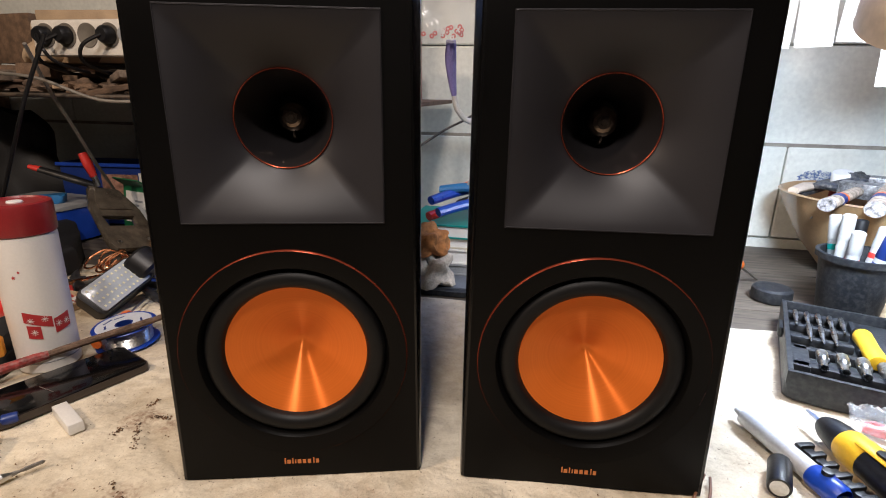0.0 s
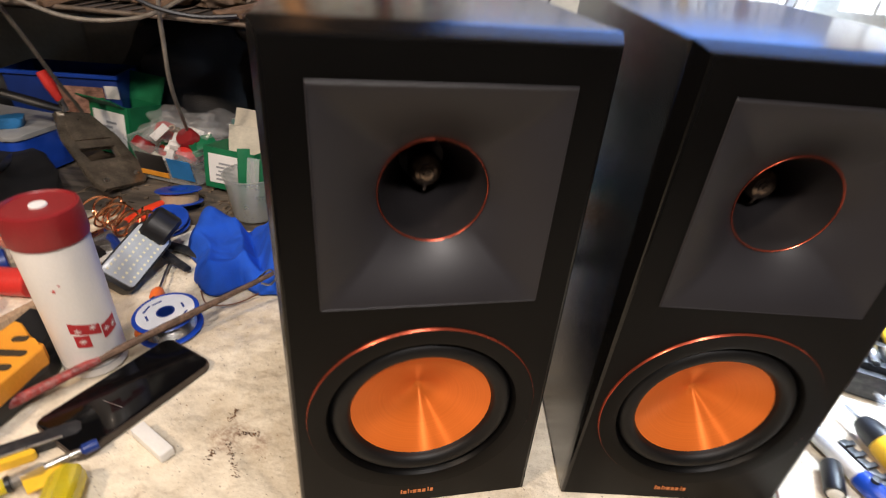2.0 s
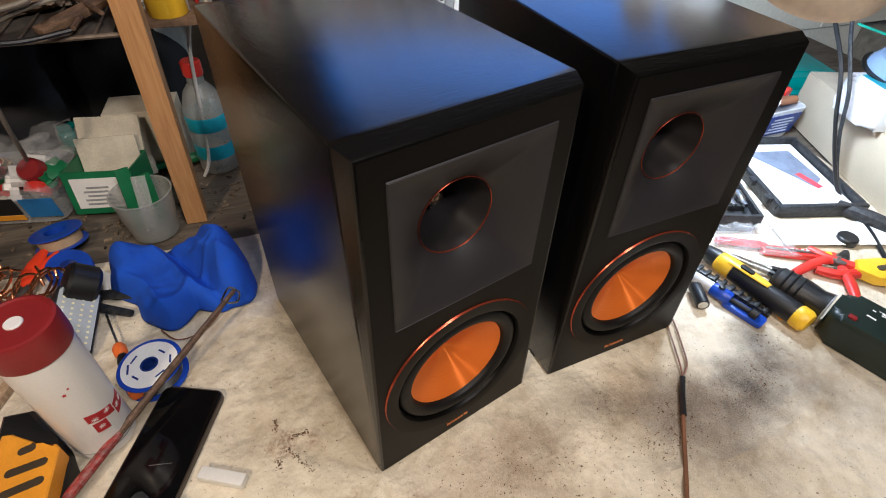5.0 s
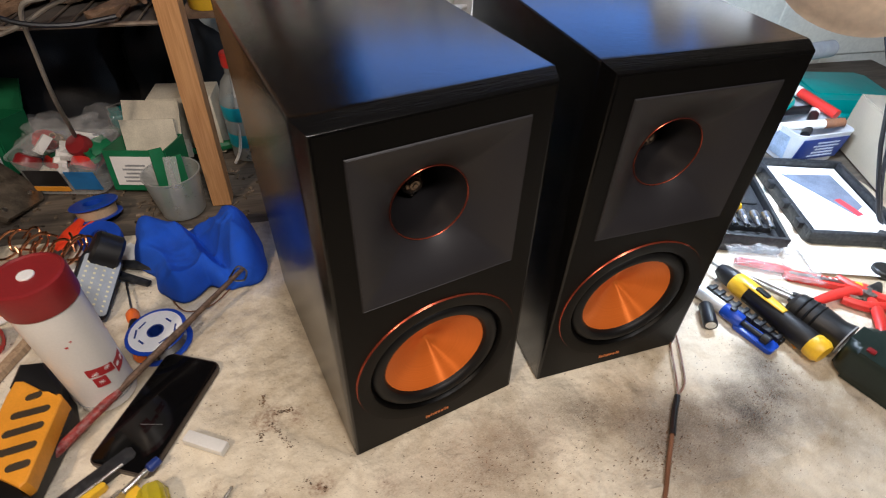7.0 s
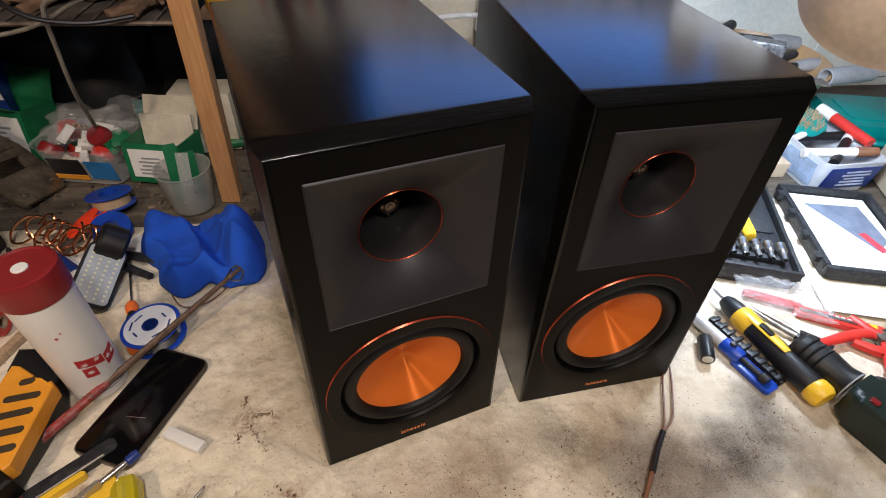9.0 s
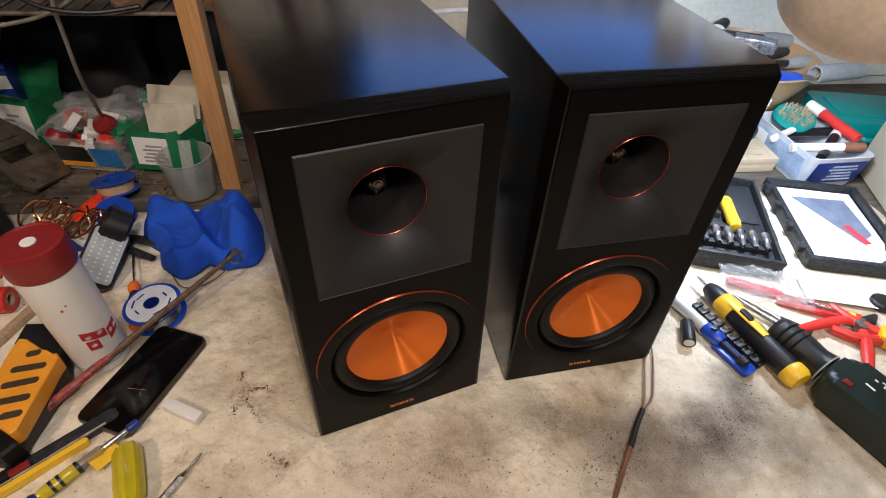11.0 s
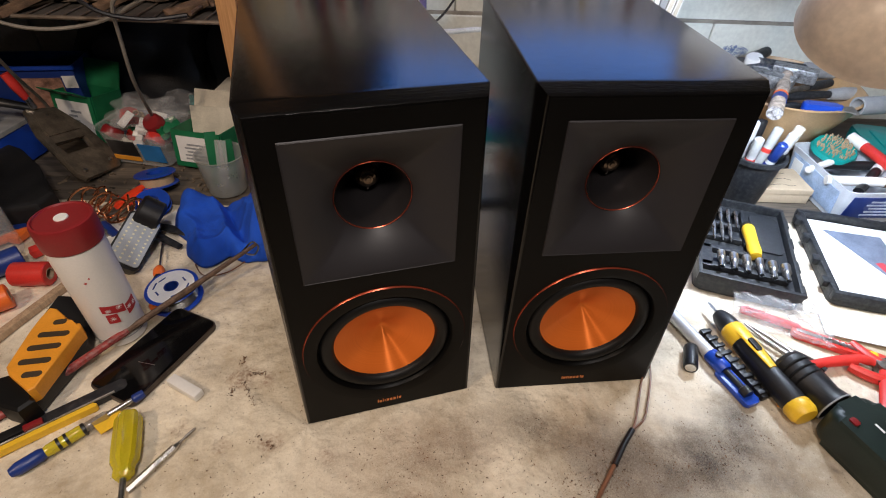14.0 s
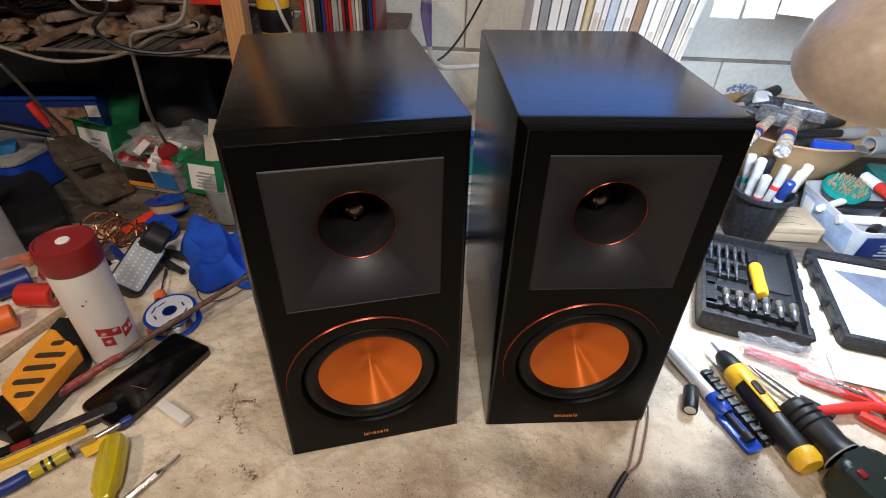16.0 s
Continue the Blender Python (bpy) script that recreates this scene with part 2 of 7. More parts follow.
def sheet_material():
    """Dusty cream board: fine grit, rust-brown blots, soft soot smears, painted speaker-gap shade."""
    m = bpy.data.materials.new("dusty_board")
    m.use_nodes = True
    n, l, b = nodes_of(m)
    co = n.new("ShaderNodeTexCoord")

    def noise_node(scale, detail, rough=0.5, bend=0.0):
        k = n.new("ShaderNodeTexNoise")
        k.inputs["Scale"].default_value, k.inputs["Detail"].default_value = scale, detail
        k.inputs["Roughness"].default_value, k.inputs["Distortion"].default_value = rough, bend
        l.new(co.outputs["Object"], k.inputs["Vector"])
        return k.outputs[0]

    def math_node(kind, a, v1=None, v2=None):
        k = n.new("ShaderNodeMath")
        k.operation = kind
        for i, v in enumerate((a, v1, v2)):
            if v is None:
                continue
            if isinstance(v, (int, float)):
                k.inputs[i].default_value = v
            else:
                l.new(v, k.inputs[i])
        return k.outputs[0]

    def ranged(src, lo, hi, top, low=0.0):
        r = n.new("ShaderNodeMapRange")
        r.inputs[1].default_value, r.inputs[2].default_value, r.inputs[3].default_value, r.inputs[4].default_value = lo, hi, low, top
        l.new(src, r.inputs[0])
        return r.outputs[0]

    big, mid, soft, grit, fleck = noise_node(6, 6, 0.55), noise_node(60, 6, 0.6), noise_node(17, 4), noise_node(640, 3, 0.7), noise_node(260, 2)
    base = n.new("ShaderNodeValToRGB")
    base.color_ramp.elements[0].position, base.color_ramp.elements[1].position = 0.34, 0.62
    base.color_ramp.elements[0].color, base.color_ramp.elements[1].color = (0.46, 0.38, 0.262, 1), (0.77, 0.695, 0.55, 1)
    l.new(math_node("MULTIPLY_ADD", mid, 0.35, math_node("ADD", big, -0.175)), base.inputs[0])
    last = base.outputs[0]

    def layer(fac, colour):
        nonlocal last
        mx = n.new("ShaderNodeMix")
        mx.data_type = "RGBA"
        l.new(fac, mx.inputs[0])
        l.new(last, mx.inputs[6])
        mx.inputs[7].default_value = (*colour, 1)
        last = mx.outputs[2]

    # grit: pale and dark grains all over, denser where the dust lies thick
    layer(ranged(grit, 0.48, 0.66, 0.13), (0.28, 0.20, 0.12))
    layer(math_node("MULTIPLY", ranged(grit, 0.62, 0.70, 0.55), ranged(soft, 0.42, 0.62, 1.0, 0.1)), (0.10, 0.065, 0.040))
    layer(ranged(fleck, 0.70, 0.74, 0.8), (0.09, 0.055, 0.035))
    layer(ranged(grit, 0.40, 0.33, 0.25), (0.84, 0.79, 0.69))
    # soot, plus painted gap shade: centre, reach, darkness, colour; broken into grains
    soot_and_gap_shade = (((0.343, -0.132), 0.050, 0.80, (0.055, 0.035, 0.024)), ((0.392, -0.162), 0.060, 0.72, (0.075, 0.055, 0.042)), ((0.440, -0.165), 0.058, 0.78, (0.055, 0.043, 0.036)),
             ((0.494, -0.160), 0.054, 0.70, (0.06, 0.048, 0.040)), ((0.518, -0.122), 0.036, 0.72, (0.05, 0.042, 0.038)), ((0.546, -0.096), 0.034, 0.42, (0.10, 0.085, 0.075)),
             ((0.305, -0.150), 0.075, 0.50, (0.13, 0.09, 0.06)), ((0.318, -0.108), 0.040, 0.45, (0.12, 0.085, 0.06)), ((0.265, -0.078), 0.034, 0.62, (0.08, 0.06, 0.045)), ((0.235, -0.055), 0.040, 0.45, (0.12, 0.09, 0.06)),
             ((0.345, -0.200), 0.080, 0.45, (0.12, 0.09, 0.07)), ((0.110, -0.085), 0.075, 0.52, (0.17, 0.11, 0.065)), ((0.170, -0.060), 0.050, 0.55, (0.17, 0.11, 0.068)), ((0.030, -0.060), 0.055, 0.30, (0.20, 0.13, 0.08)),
             # the blot at (0.220, 0.220) paints the shade between the speakers
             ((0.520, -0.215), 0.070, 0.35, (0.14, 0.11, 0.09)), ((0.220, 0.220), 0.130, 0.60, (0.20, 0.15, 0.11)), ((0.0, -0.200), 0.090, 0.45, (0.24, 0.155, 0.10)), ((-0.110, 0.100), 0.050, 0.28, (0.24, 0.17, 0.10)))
    for k, ((x, y), reach, top, colour) in enumerate(soot_and_gap_shade):
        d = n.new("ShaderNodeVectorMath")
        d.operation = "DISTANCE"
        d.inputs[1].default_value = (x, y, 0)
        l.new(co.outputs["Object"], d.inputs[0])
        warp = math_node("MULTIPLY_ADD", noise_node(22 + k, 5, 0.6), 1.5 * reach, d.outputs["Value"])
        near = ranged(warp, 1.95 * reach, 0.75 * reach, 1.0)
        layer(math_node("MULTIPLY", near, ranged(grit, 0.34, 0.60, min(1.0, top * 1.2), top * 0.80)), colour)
    # rusty blots
    rusts = (((-0.046, -0.012), 0.022, 0.85), ((-0.098, -0.004), 0.016, 0.6), ((0.105, -0.125), 0.024, 0.6), ((-0.074, 0.090), 0.026, 0.95), ((-0.045, 0.078), 0.018, 0.7), ((-0.250, 0.072), 0.020, 0.5), ((0.020, -0.045), 0.018, 0.5), ((-0.145, 0.035), 0.016, 0.5))
    for k, ((x, y), reach, top) in enumerate(rusts):
        d = n.new("ShaderNodeVectorMath")
        d.operation = "DISTANCE"
        d.inputs[1].default_value = (x, y, 0)
        l.new(co.outputs["Object"], d.inputs[0])
        near = ranged(math_node("MULTIPLY_ADD", noise_node(60 + 5 * k, 5, 0.65, 1.0), 2.0 * reach, d.outputs["Value"]), 1.85 * reach, 0.9 * reach, 1.0)
        layer(math_node("MULTIPLY", near, ranged(fleck, 0.38, 0.56, top, 0.12)), (0.17, 0.068, 0.030))
    l.new(last, b.inputs["Base Color"])
    b.inputs["Roughness"].default_value = 0.8
    prev = None
    for src, strength, dist in ((soft, 0.9, 0.022), (mid, 0.4, 0.003), (grit, 0.5, 0.0008)):
        bp = n.new("ShaderNodeBump")
        bp.inputs["Strength"].default_value, bp.inputs["Distance"].default_value = strength, dist
        l.new(src, bp.inputs["Height"])
        if prev:
            l.new(prev, bp.inputs["Normal"])
        prev = bp.outputs[0]
    l.new(prev, b.inputs["Normal"])
    return m


# ---- building tools ----
def uv(s, v):
    """Bench coordinates: s along the wall, v towards it."""
    return (0.958 * s + 0.286 * v, -0.286 * s + 0.958 * v)


ALONG = -16.6


def link_mesh(name, bm, material, smooth=None):
    me = bpy.data.meshes.new(name)
    bmesh.ops.recalc_face_normals(bm, faces=bm.faces[:])
    bm.to_mesh(me)
    bm.free()
    if material:
        me.materials.append(material)
    if smooth is None:
        smooth = 35
    if smooth:
        me.shade_smooth()
        me.set_sharp_from_angle(angle=radians(smooth))
    return new(name, me)


def thing(name, label, category, m=None, group="", kind=""):
    e = tagged(new(name), label, category, group, kind)
    e.empty_display_size = 0.02
    e.matrix_world = m or Matrix()
    return e


def part(name, bm, material, parent=None, label="", m=None, smooth=None):
    ob = link_mesh(name, bm, material, smooth)
    if parent:
        ob.parent = parent
    if m is not None:
        ob.matrix_basis = m
    if label:
        tagged(ob, label)
    return ob


def solid(name, bm, material, label, category, m=None, group="", kind="", smooth=None):
    """A thing of one mesh."""
    ob = link_mesh(name, bm, material, smooth)
    if m is not None:
        ob.matrix_basis = m
    return tagged(ob, label, category, group, kind)


def box(sx, sy, sz, bevel=0.0, at=(0, 0, 0), bm=None, m=None, segs=2):
    """A box whose base centre lies at at."""
    own = bm or bmesh.new()
    mm = (m or Matrix()) @ Matrix.Translation((at[0], at[1], at[2] + sz / 2)) @ Matrix.Diagonal((sx, sy, sz, 1))
    got = bmesh.ops.create_cube(own, size=1, matrix=mm)["verts"]
    if bevel:
        edges = list({e for v in got for e in v.link_edges})
        bmesh.ops.bevel(own, geom=edges, offset=bevel, segments=segs, profile=0.6, affect="EDGES", clamp_overlap=True)
    return own


def lathe(profile, segs=32, bm=None, m=None, closed=False):
    """Turns (radius, height) pairs round z."""
    own = bm or bmesh.new()
    mm = m or Matrix()
    rings = []
    for r, z in profile:
        if r < 1e-6:
            rings.append([own.verts.new(mm @ Vector((0, 0, z)))])
        else:
            rings.append([own.verts.new(mm @ Vector((r * math.cos(2 * math.pi * k / segs), r * math.sin(2 * math.pi * k / segs), z))) for k in range(segs)])
    pairs = list(zip(rings, rings[1:]))
    if closed:
        pairs.append((rings[-1], rings[0]))
    for a, b in pairs:
        for k in range(segs):
            q = [a[k % len(a)], a[(k + 1) % len(a)], b[(k + 1) % len(b)], b[k % len(b)]]
            q = list(dict.fromkeys(q))
            if len(q) > 2:
                own.faces.new(q)
    return own


def smooth_path(pts, steps=6):
    """Points on a curve through pts."""
    p = [Vector(q) for q in pts]
    if len(p) < 3:
        return p
    out = []
    for i in range(len(p) - 1):
        a, b, c, d = p[max(i - 1, 0)], p[i], p[i + 1], p[min(i + 2, len(p) - 1)]
        for k in range(steps):
            t = k / steps
            out.append(0.5 * (2 * b + (c - a) * t + (2 * a - 5 * b + 4 * c - d) * t * t + (3 * b - a - 3 * c + d) * t ** 3))
    return out + [p[-1]]


def tube(pts, r, segs=8, bm=None, steps=6, flat=1.0):
    """A bent rod; r is one radius or a list of radii spread along it."""
    own = bm or bmesh.new()
    p = smooth_path(pts, steps)
    radii = r if isinstance(r, (list, tuple)) else [r, r]
    up = Vector((0, 0, 1))
    rings = []
    for i, q in enumerate(p):
        d = (p[min(i + 1, len(p) - 1)] - p[max(i - 1, 0)]).normalized()
        side = d.cross(up)
        if side.length < 1e-3:
            side = d.cross(Vector((1, 0, 0)))
        side.normalize()
        top = side.cross(d).normalized()
        f = i / max(len(p) - 1, 1) * (len(radii) - 1)
        k = min(int(f), len(radii) - 2)
        rad = radii[k] + (radii[k + 1] - radii[k]) * (f - k)
        rings.append([own.verts.new(q + rad * (math.cos(a) * side + flat * math.sin(a) * top)) for a in (2 * math.pi * j / segs for j in range(segs))])
    for a, b in zip(rings, rings[1:]):
        for k in range(segs):
            own.faces.new((a[k], a[(k + 1) % segs], b[(k + 1) % segs], b[k]))
    own.faces.new(rings[0])
    own.faces.new(rings[-1])
    return own


def plate(outline, h, bevel=0.0, z=0.0, bm=None, m=None, segs=2):
    """An outline in x, y drawn up to the height h."""
    own = bm or bmesh.new()
    mm = m or Matrix()
    low = [own.verts.new(mm @ Vector((x, y, z))) for x, y in outline]
    high = [own.verts.new(mm @ Vector((x, y, z + h))) for x, y in outline]
    k = len(outline)
    faces = [own.faces.new(low[::-1]), own.faces.new(high)]
    for i in range(k):
        faces.append(own.faces.new((low[i], low[(i + 1) % k], high[(i + 1) % k], high[i])))
    if bevel:
        edges = list({e for f in faces[:2] for e in f.edges})
        bmesh.ops.bevel(own, geom=edges, offset=bevel, segments=segs, profile=0.6, affect="EDGES", clamp_overlap=True)
    return own


def rounded(w, d, r, n=5):
    """The outline of a rectangle with round corners."""
    out = []
    for cx, cy, a0 in ((w / 2 - r, d / 2 - r, 0), (-w / 2 + r, d / 2 - r, 90), (-w / 2 + r, -d / 2 + r, 180), (w / 2 - r, -d / 2 + r, 270)):
        out += [(cx + r * math.cos(radians(a0 + 90 * k / n)), cy + r * math.sin(radians(a0 + 90 * k / n))) for k in range(n + 1)]
    return out


def lying(a, b, z=0.0):
    """The pose of a long thing on the bench whose local x runs from a to b (x, y), its middle at the origin."""
    ang = math.degrees(math.atan2(b[1] - a[1], b[0] - a[0]))
    return pose((a[0] + b[0]) / 2, (a[1] + b[1]) / 2, z, 0, 0, ang)


def along_x(x=0.0, y=0.0, z=0.0):
    """Turns a lathe's axis into local x."""
    return Matrix.Translation((x, y, z)) @ Euler((0, math.pi / 2, 0)).to_matrix().to_4x4()


def crumple(bm, amount, scale, seed=0.0):
    for v in bm.verts:
        d = noise.noise_vector(v.co * scale + Vector((seed, seed * 1.7, -seed)))
        v.co += d * amount
    return bm

# ---- setting ----
WALL_V = 0.945


def block_wall():
    """Painted concrete blocks: courses 0.20 m high, raked joints, the lower course set forward as a ledge."""
    paint = mat("wall_paint", (0.76, 0.77, 0.70), 0.75, vary=0.16, scale=6, bump=0.22, fine=110)
    wall = thing("wall_north", "dusty pale green painted concrete block wall", "wall", pose(*uv(0.1, WALL_V), 0.0, 0, 0, ALONG), kind="structure")
    part("backing", box(4.4, 0.10, 2.5, at=(0, 0.066, -0.86)), mat("mortar", (0.46, 0.46, 0.41), 0.9, vary=0.3, bump=0.5, fine=200), wall)
    lay = random.Random(4)
    shapes = {}

    def block(w, h):
        key = (round(w, 3), round(h, 3))
        if key not in shapes:
            bm = box(w - 0.003, 0.05, h - 0.003, bevel=0.0025, segs=1)
            me = bpy.data.meshes.new("block")
            bm.to_mesh(me)
            bm.free()
            me.materials.append(paint)
            shapes[key] = me
        return shapes[key]

    for row in range(-1, 7):
        z0 = 0.02 + 0.2 * row
        off = 0.2 if row % 2 else 0.0
        for col in range(-5, 6):
            if row < 0 and abs(col) > 3:
                continue
            ob = new("block", block(0.4, 0.2))
            ob.parent = wall
            ob.location = (0.4 * col + off + 0.07, (-0.004 if row == 0 else 0.006) + lay.uniform(-0.0015, 0.0015), z0)
    part("ledge", box(4.2, 0.030, 0.012, bevel=0.003, at=(0, -0.010, 0.212)), mat("ledge_dust", (0.30, 0.27, 0.22), 0.9, vary=0.35, scale=25, bump=0.6), wall, "rough dusty mortar ledge")
    rnd = random.Random(14)
    bm = bmesh.new()
    for k in range(190):
        a, rr = rnd.uniform(0, 6.28), math.sqrt(rnd.random())
        x, z = 0.036 * rr * math.cos(a), 0.014 * rr * math.sin(a)
        box(rnd.uniform(0.002, 0.006), 0.0006, rnd.uniform(0.0006, 0.0016), bm=bm, m=Matrix.Translation((0.735 + x, -0.0310, 0.156 + z)) @ Euler((0, rnd.uniform(-1, 1), 0)).to_matrix().to_4x4())
    tagged(part("blue_smudge", bm, mat("blue_chalk", (0.10, 0.16, 0.36), 0.9), wall, "blue chalk smudge", smooth=0), kind="stuff")
    return wall


def room():
    plaster = mat("room_plaster", (0.20, 0.19, 0.17), 0.85, vary=0.2, scale=4, bump=0.3)
    m = pose(*uv(0.1, WALL_V), 0.0, 0, 0, ALONG)
    # Unseen panel, added to keep the reflections in the speaker tops dark
    solid("unseen_dark_panel", box(1.05, 0.012, 0.84, 0.002, at=(-0.57, -0.030, 0.58)), grain("dark_panel_brown", (0.026, 0.018, 0.013), (0.016, 0.011, 0.008), 0.6, (2.0, 2.0, 18.0), 4.0, 0.2), "unseen dark brown panel added on the wall to darken reflections", "wall panel", m, kind="structure")
    solid("floor", box(4.6, 4.2, 0.05, at=(0, -2.0, -0.91)), mat("concrete_floor", (0.22, 0.21, 0.20), 0.8, vary=0.3, scale=5, bump=0.4), "grey concrete workshop floor", "floor", m, kind="structure")
    solid("ceiling", box(4.6, 4.2, 0.05, at=(0, -2.0, 1.46)), plaster, "plain off-white ceiling", "ceiling", m, kind="structure")
    solid("wall_west", box(0.08, 4.0, 2.32, at=(-2.24, -2.0, -0.86)), plaster, "plain dusty plaster wall", "wall", m, kind="structure")
    solid("wall_east", box(0.08, 4.0, 2.32, at=(2.24, -2.0, -0.86)), plaster, "plain dusty plaster wall", "wall", m, kind="structure")
    solid("wall_south", box(4.4, 0.08, 2.32, at=(0, -4.04, -0.86)), plaster, "plain dusty plaster wall", "wall", m, kind="structure")


def board_grit():
    """Crumbs, sawdust and dark specks strewn over the board, thicker along the creases and in the soot."""
    rnd = random.Random(52)
    spots = [(*uv(rnd.uniform(-0.50, 0.55), rnd.uniform(-0.40, 0.10)), rnd.uniform(0.0003, 0.0008), 0.0) for _ in range(1500)]
    for a, c, count in (((-0.072, 0.123), (-0.079, 0.098), 26), ((-0.079, 0.098), (-0.090, 0.064), 40), ((-0.079, 0.098), (-0.060, 0.041), 60), ((-0.078, 0.096), (-0.044, 0.087), 44), ((-0.060, 0.002), (-0.034, -0.026), 12)):
        for _ in range(2 * count):
            f = rnd.random()
            spots.append((a[0] + (c[0] - a[0]) * f + rnd.gauss(0, 0.0016), a[1] + (c[1] - a[1]) * f + rnd.gauss(0, 0.0016), rnd.uniform(0.0003, 0.0010), 0.0020))
    for x, y, wide, count in ((0.345, -0.14, 0.025, 260), (0.42, -0.165, 0.035, 320), (0.50, -0.15, 0.025, 200), (0.30, -0.15, 0.035, 260), (0.25, -0.08, 0.02, 120), (0.12, -0.10, 0.05, 200)):
        spots += [(x + rnd.gauss(0, wide), y + rnd.gauss(0, wide * 0.6), rnd.uniform(0.0003, 0.0008), 0.0) for _ in range(count)]
    verts, faces = [], []
    for x, y, r, lift in spots:
        if 0.0 < x < 0.45 and -0.03 < y < 0.31:
            continue
        k, turn, tall = len(verts), rnd.uniform(0, 6.28), r * rnd.uniform(0.7, 1.3)
        long = rnd.choice((1.0, 1.0, 1.3, 2.2))
        for q in range(4):
            u, v = r * long * math.cos(q * math.pi / 2), r * math.sin(q * math.pi / 2)
            verts.append((x + u * math.cos(turn) - v * math.sin(turn), y + u * math.sin(turn) + v * math.cos(turn), lift - 0.0016))
        verts.append((x, y, lift - 0.0012 + tall))
        faces += [(k + q, k + (q + 1) % 4, k + 4) for q in range(4)]
    me = bpy.data.meshes.new("board_grit")
    me.from_pydata(verts, [], faces)
    m = bpy.data.materials.new("grit")
    m.use_nodes = True
    n, l, b = nodes_of(m)
    geo, rp = n.new("ShaderNodeNewGeometry"), n.new("ShaderNodeValToRGB")
    rp.color_ramp.elements[0].color, rp.color_ramp.elements[1].color = (0.025, 0.014, 0.009, 1), (0.22, 0.12, 0.06, 1)
    l.new(geo.outputs["Random Per Island"], rp.inputs[0])
    l.new(rp.outputs[0], b.inputs["Base Color"])
    b.inputs["Roughness"].default_value = 0.85
    me.materials.append(m)
    tagged(new("board_grit", me), "dark grit, sawdust and crumbs strewn on the board", "grit", kind="stuff")


def bench():
    wood = grain("old_bench_wood", (0.15, 0.122, 0.092), (0.075, 0.06, 0.046), 0.75, (2.0, 22.0, 22.0), 5.0, 0.5)
    b = thing("workbench", "long workbench with worn grey-brown planks", "workbench", pose(*uv(0.1, 0.0), 0.0, 0, 0, ALONG))
    v0, wide, rows = -0.46, 0.1985, 7
    for k in range(rows):
        ob = part("plank", box(2.9, wide - 0.003, 0.036, bevel=0.002, at=(0, v0 + wide * (k + 0.5), -0.042)), wood, b)
    for x in (-1.3, 0, 1.3):
        for v in (-0.38, 0.84):
            part("leg", box(0.09, 0.09, 0.816, bevel=0.004, at=(x, v, -0.858)), wood, b)
    part("front_rail", box(2.9, 0.03, 0.10, bevel=0.003, at=(0, -0.445, -0.143)), wood, b)
    # the cream board laid over its front part
    bm = bmesh.new()
    nx, ny, w, d = 250, 140, 1.62, 0.90
    flat = pose(*uv(0.19, -0.005), 0, 0, 0, ALONG).inverted()
    folds = [((flat @ Vector((*a, 0))).to_2d(), (flat @ Vector((*b, 0))).to_2d(), h) for a, b, h in (
        ((0.255, -0.175), (0.36, -0.215), 0.0046), ((0.36, -0.215), (0.51, -0.225), 0.0036), ((0.25, -0.10), (0.29, -0.14), 0.0016),
        ((-0.072, 0.123), (-0.079, 0.098), 0.0022), ((-0.079, 0.098), (-0.090, 0.064), 0.0022), ((-0.079, 0.098), (-0.060, 0.041), 0.0030), ((-0.078, 0.096), (-0.044, 0.087), 0.0018), ((-0.060, 0.041), (-0.055, -0.09), 0.0016), ((-0.31, 0.13), (-0.25, 0.06), 0.0014), ((0.02, -0.16), (0.08, -0.30), 0.0014), ((0.10, -0.20), (0.28, -0.34), 0.0014))]
    grid = []
    for j in range(ny + 1):
        row = []
        for i in range(nx + 1):
            x, y = -w / 2 + w * i / nx, -d / 2 + d * j / ny
            edge = 0.008 * noise.noise(Vector((x * 9, y * 9, 2.0)))
            if j in (0, ny):
                y += edge
            if i in (0, nx):
                x += edge
            z = -0.0004 - 0.0034 * abs(noise.noise(Vector((x * 11, y * 15, 0.3)))) ** 0.8 - 0.0006 * abs(noise.noise(Vector((x * 30, y * 26, 5.0))))
            for p, q, h in folds:
                along = max(0.0, min(1.0, (Vector((x, y)) - p).dot(q - p) / (q - p).length_squared))
                gap = (Vector((x, y)) - p - along * (q - p)).length + 0.004 * noise.noise(Vector((x * 40, y * 40, 0)))
                z += h * math.exp(-(gap / 0.0055) ** 2) * (1 if 0.02 < along < 0.98 else 0.3)
            row.append(bm.verts.new((x, y, z)))
        grid.append(row)
    for j in range(ny):
        for i in range(nx):
            bm.faces.new((grid[j][i], grid[j][i + 1], grid[j + 1][i + 1], grid[j + 1][i]))
    rim = [e for e in bm.edges if e.is_boundary]
    ext = bmesh.ops.extrude_edge_only(bm, edges=rim)["geom"]
    for v in ext:
        if isinstance(v, bmesh.types.BMVert):
            v.co.z = -0.0055
    x, y = uv(0.19, -0.005)
    turn = pose(x, y, 0, 0, 0, ALONG)
    # the stains are placed in the bench's own metres
    bm.transform(turn)
    solid("cover_board", bm, sheet_material(), "cream work board with soot stains, grit, dust and painted gap shade", "work board")
    board_grit()


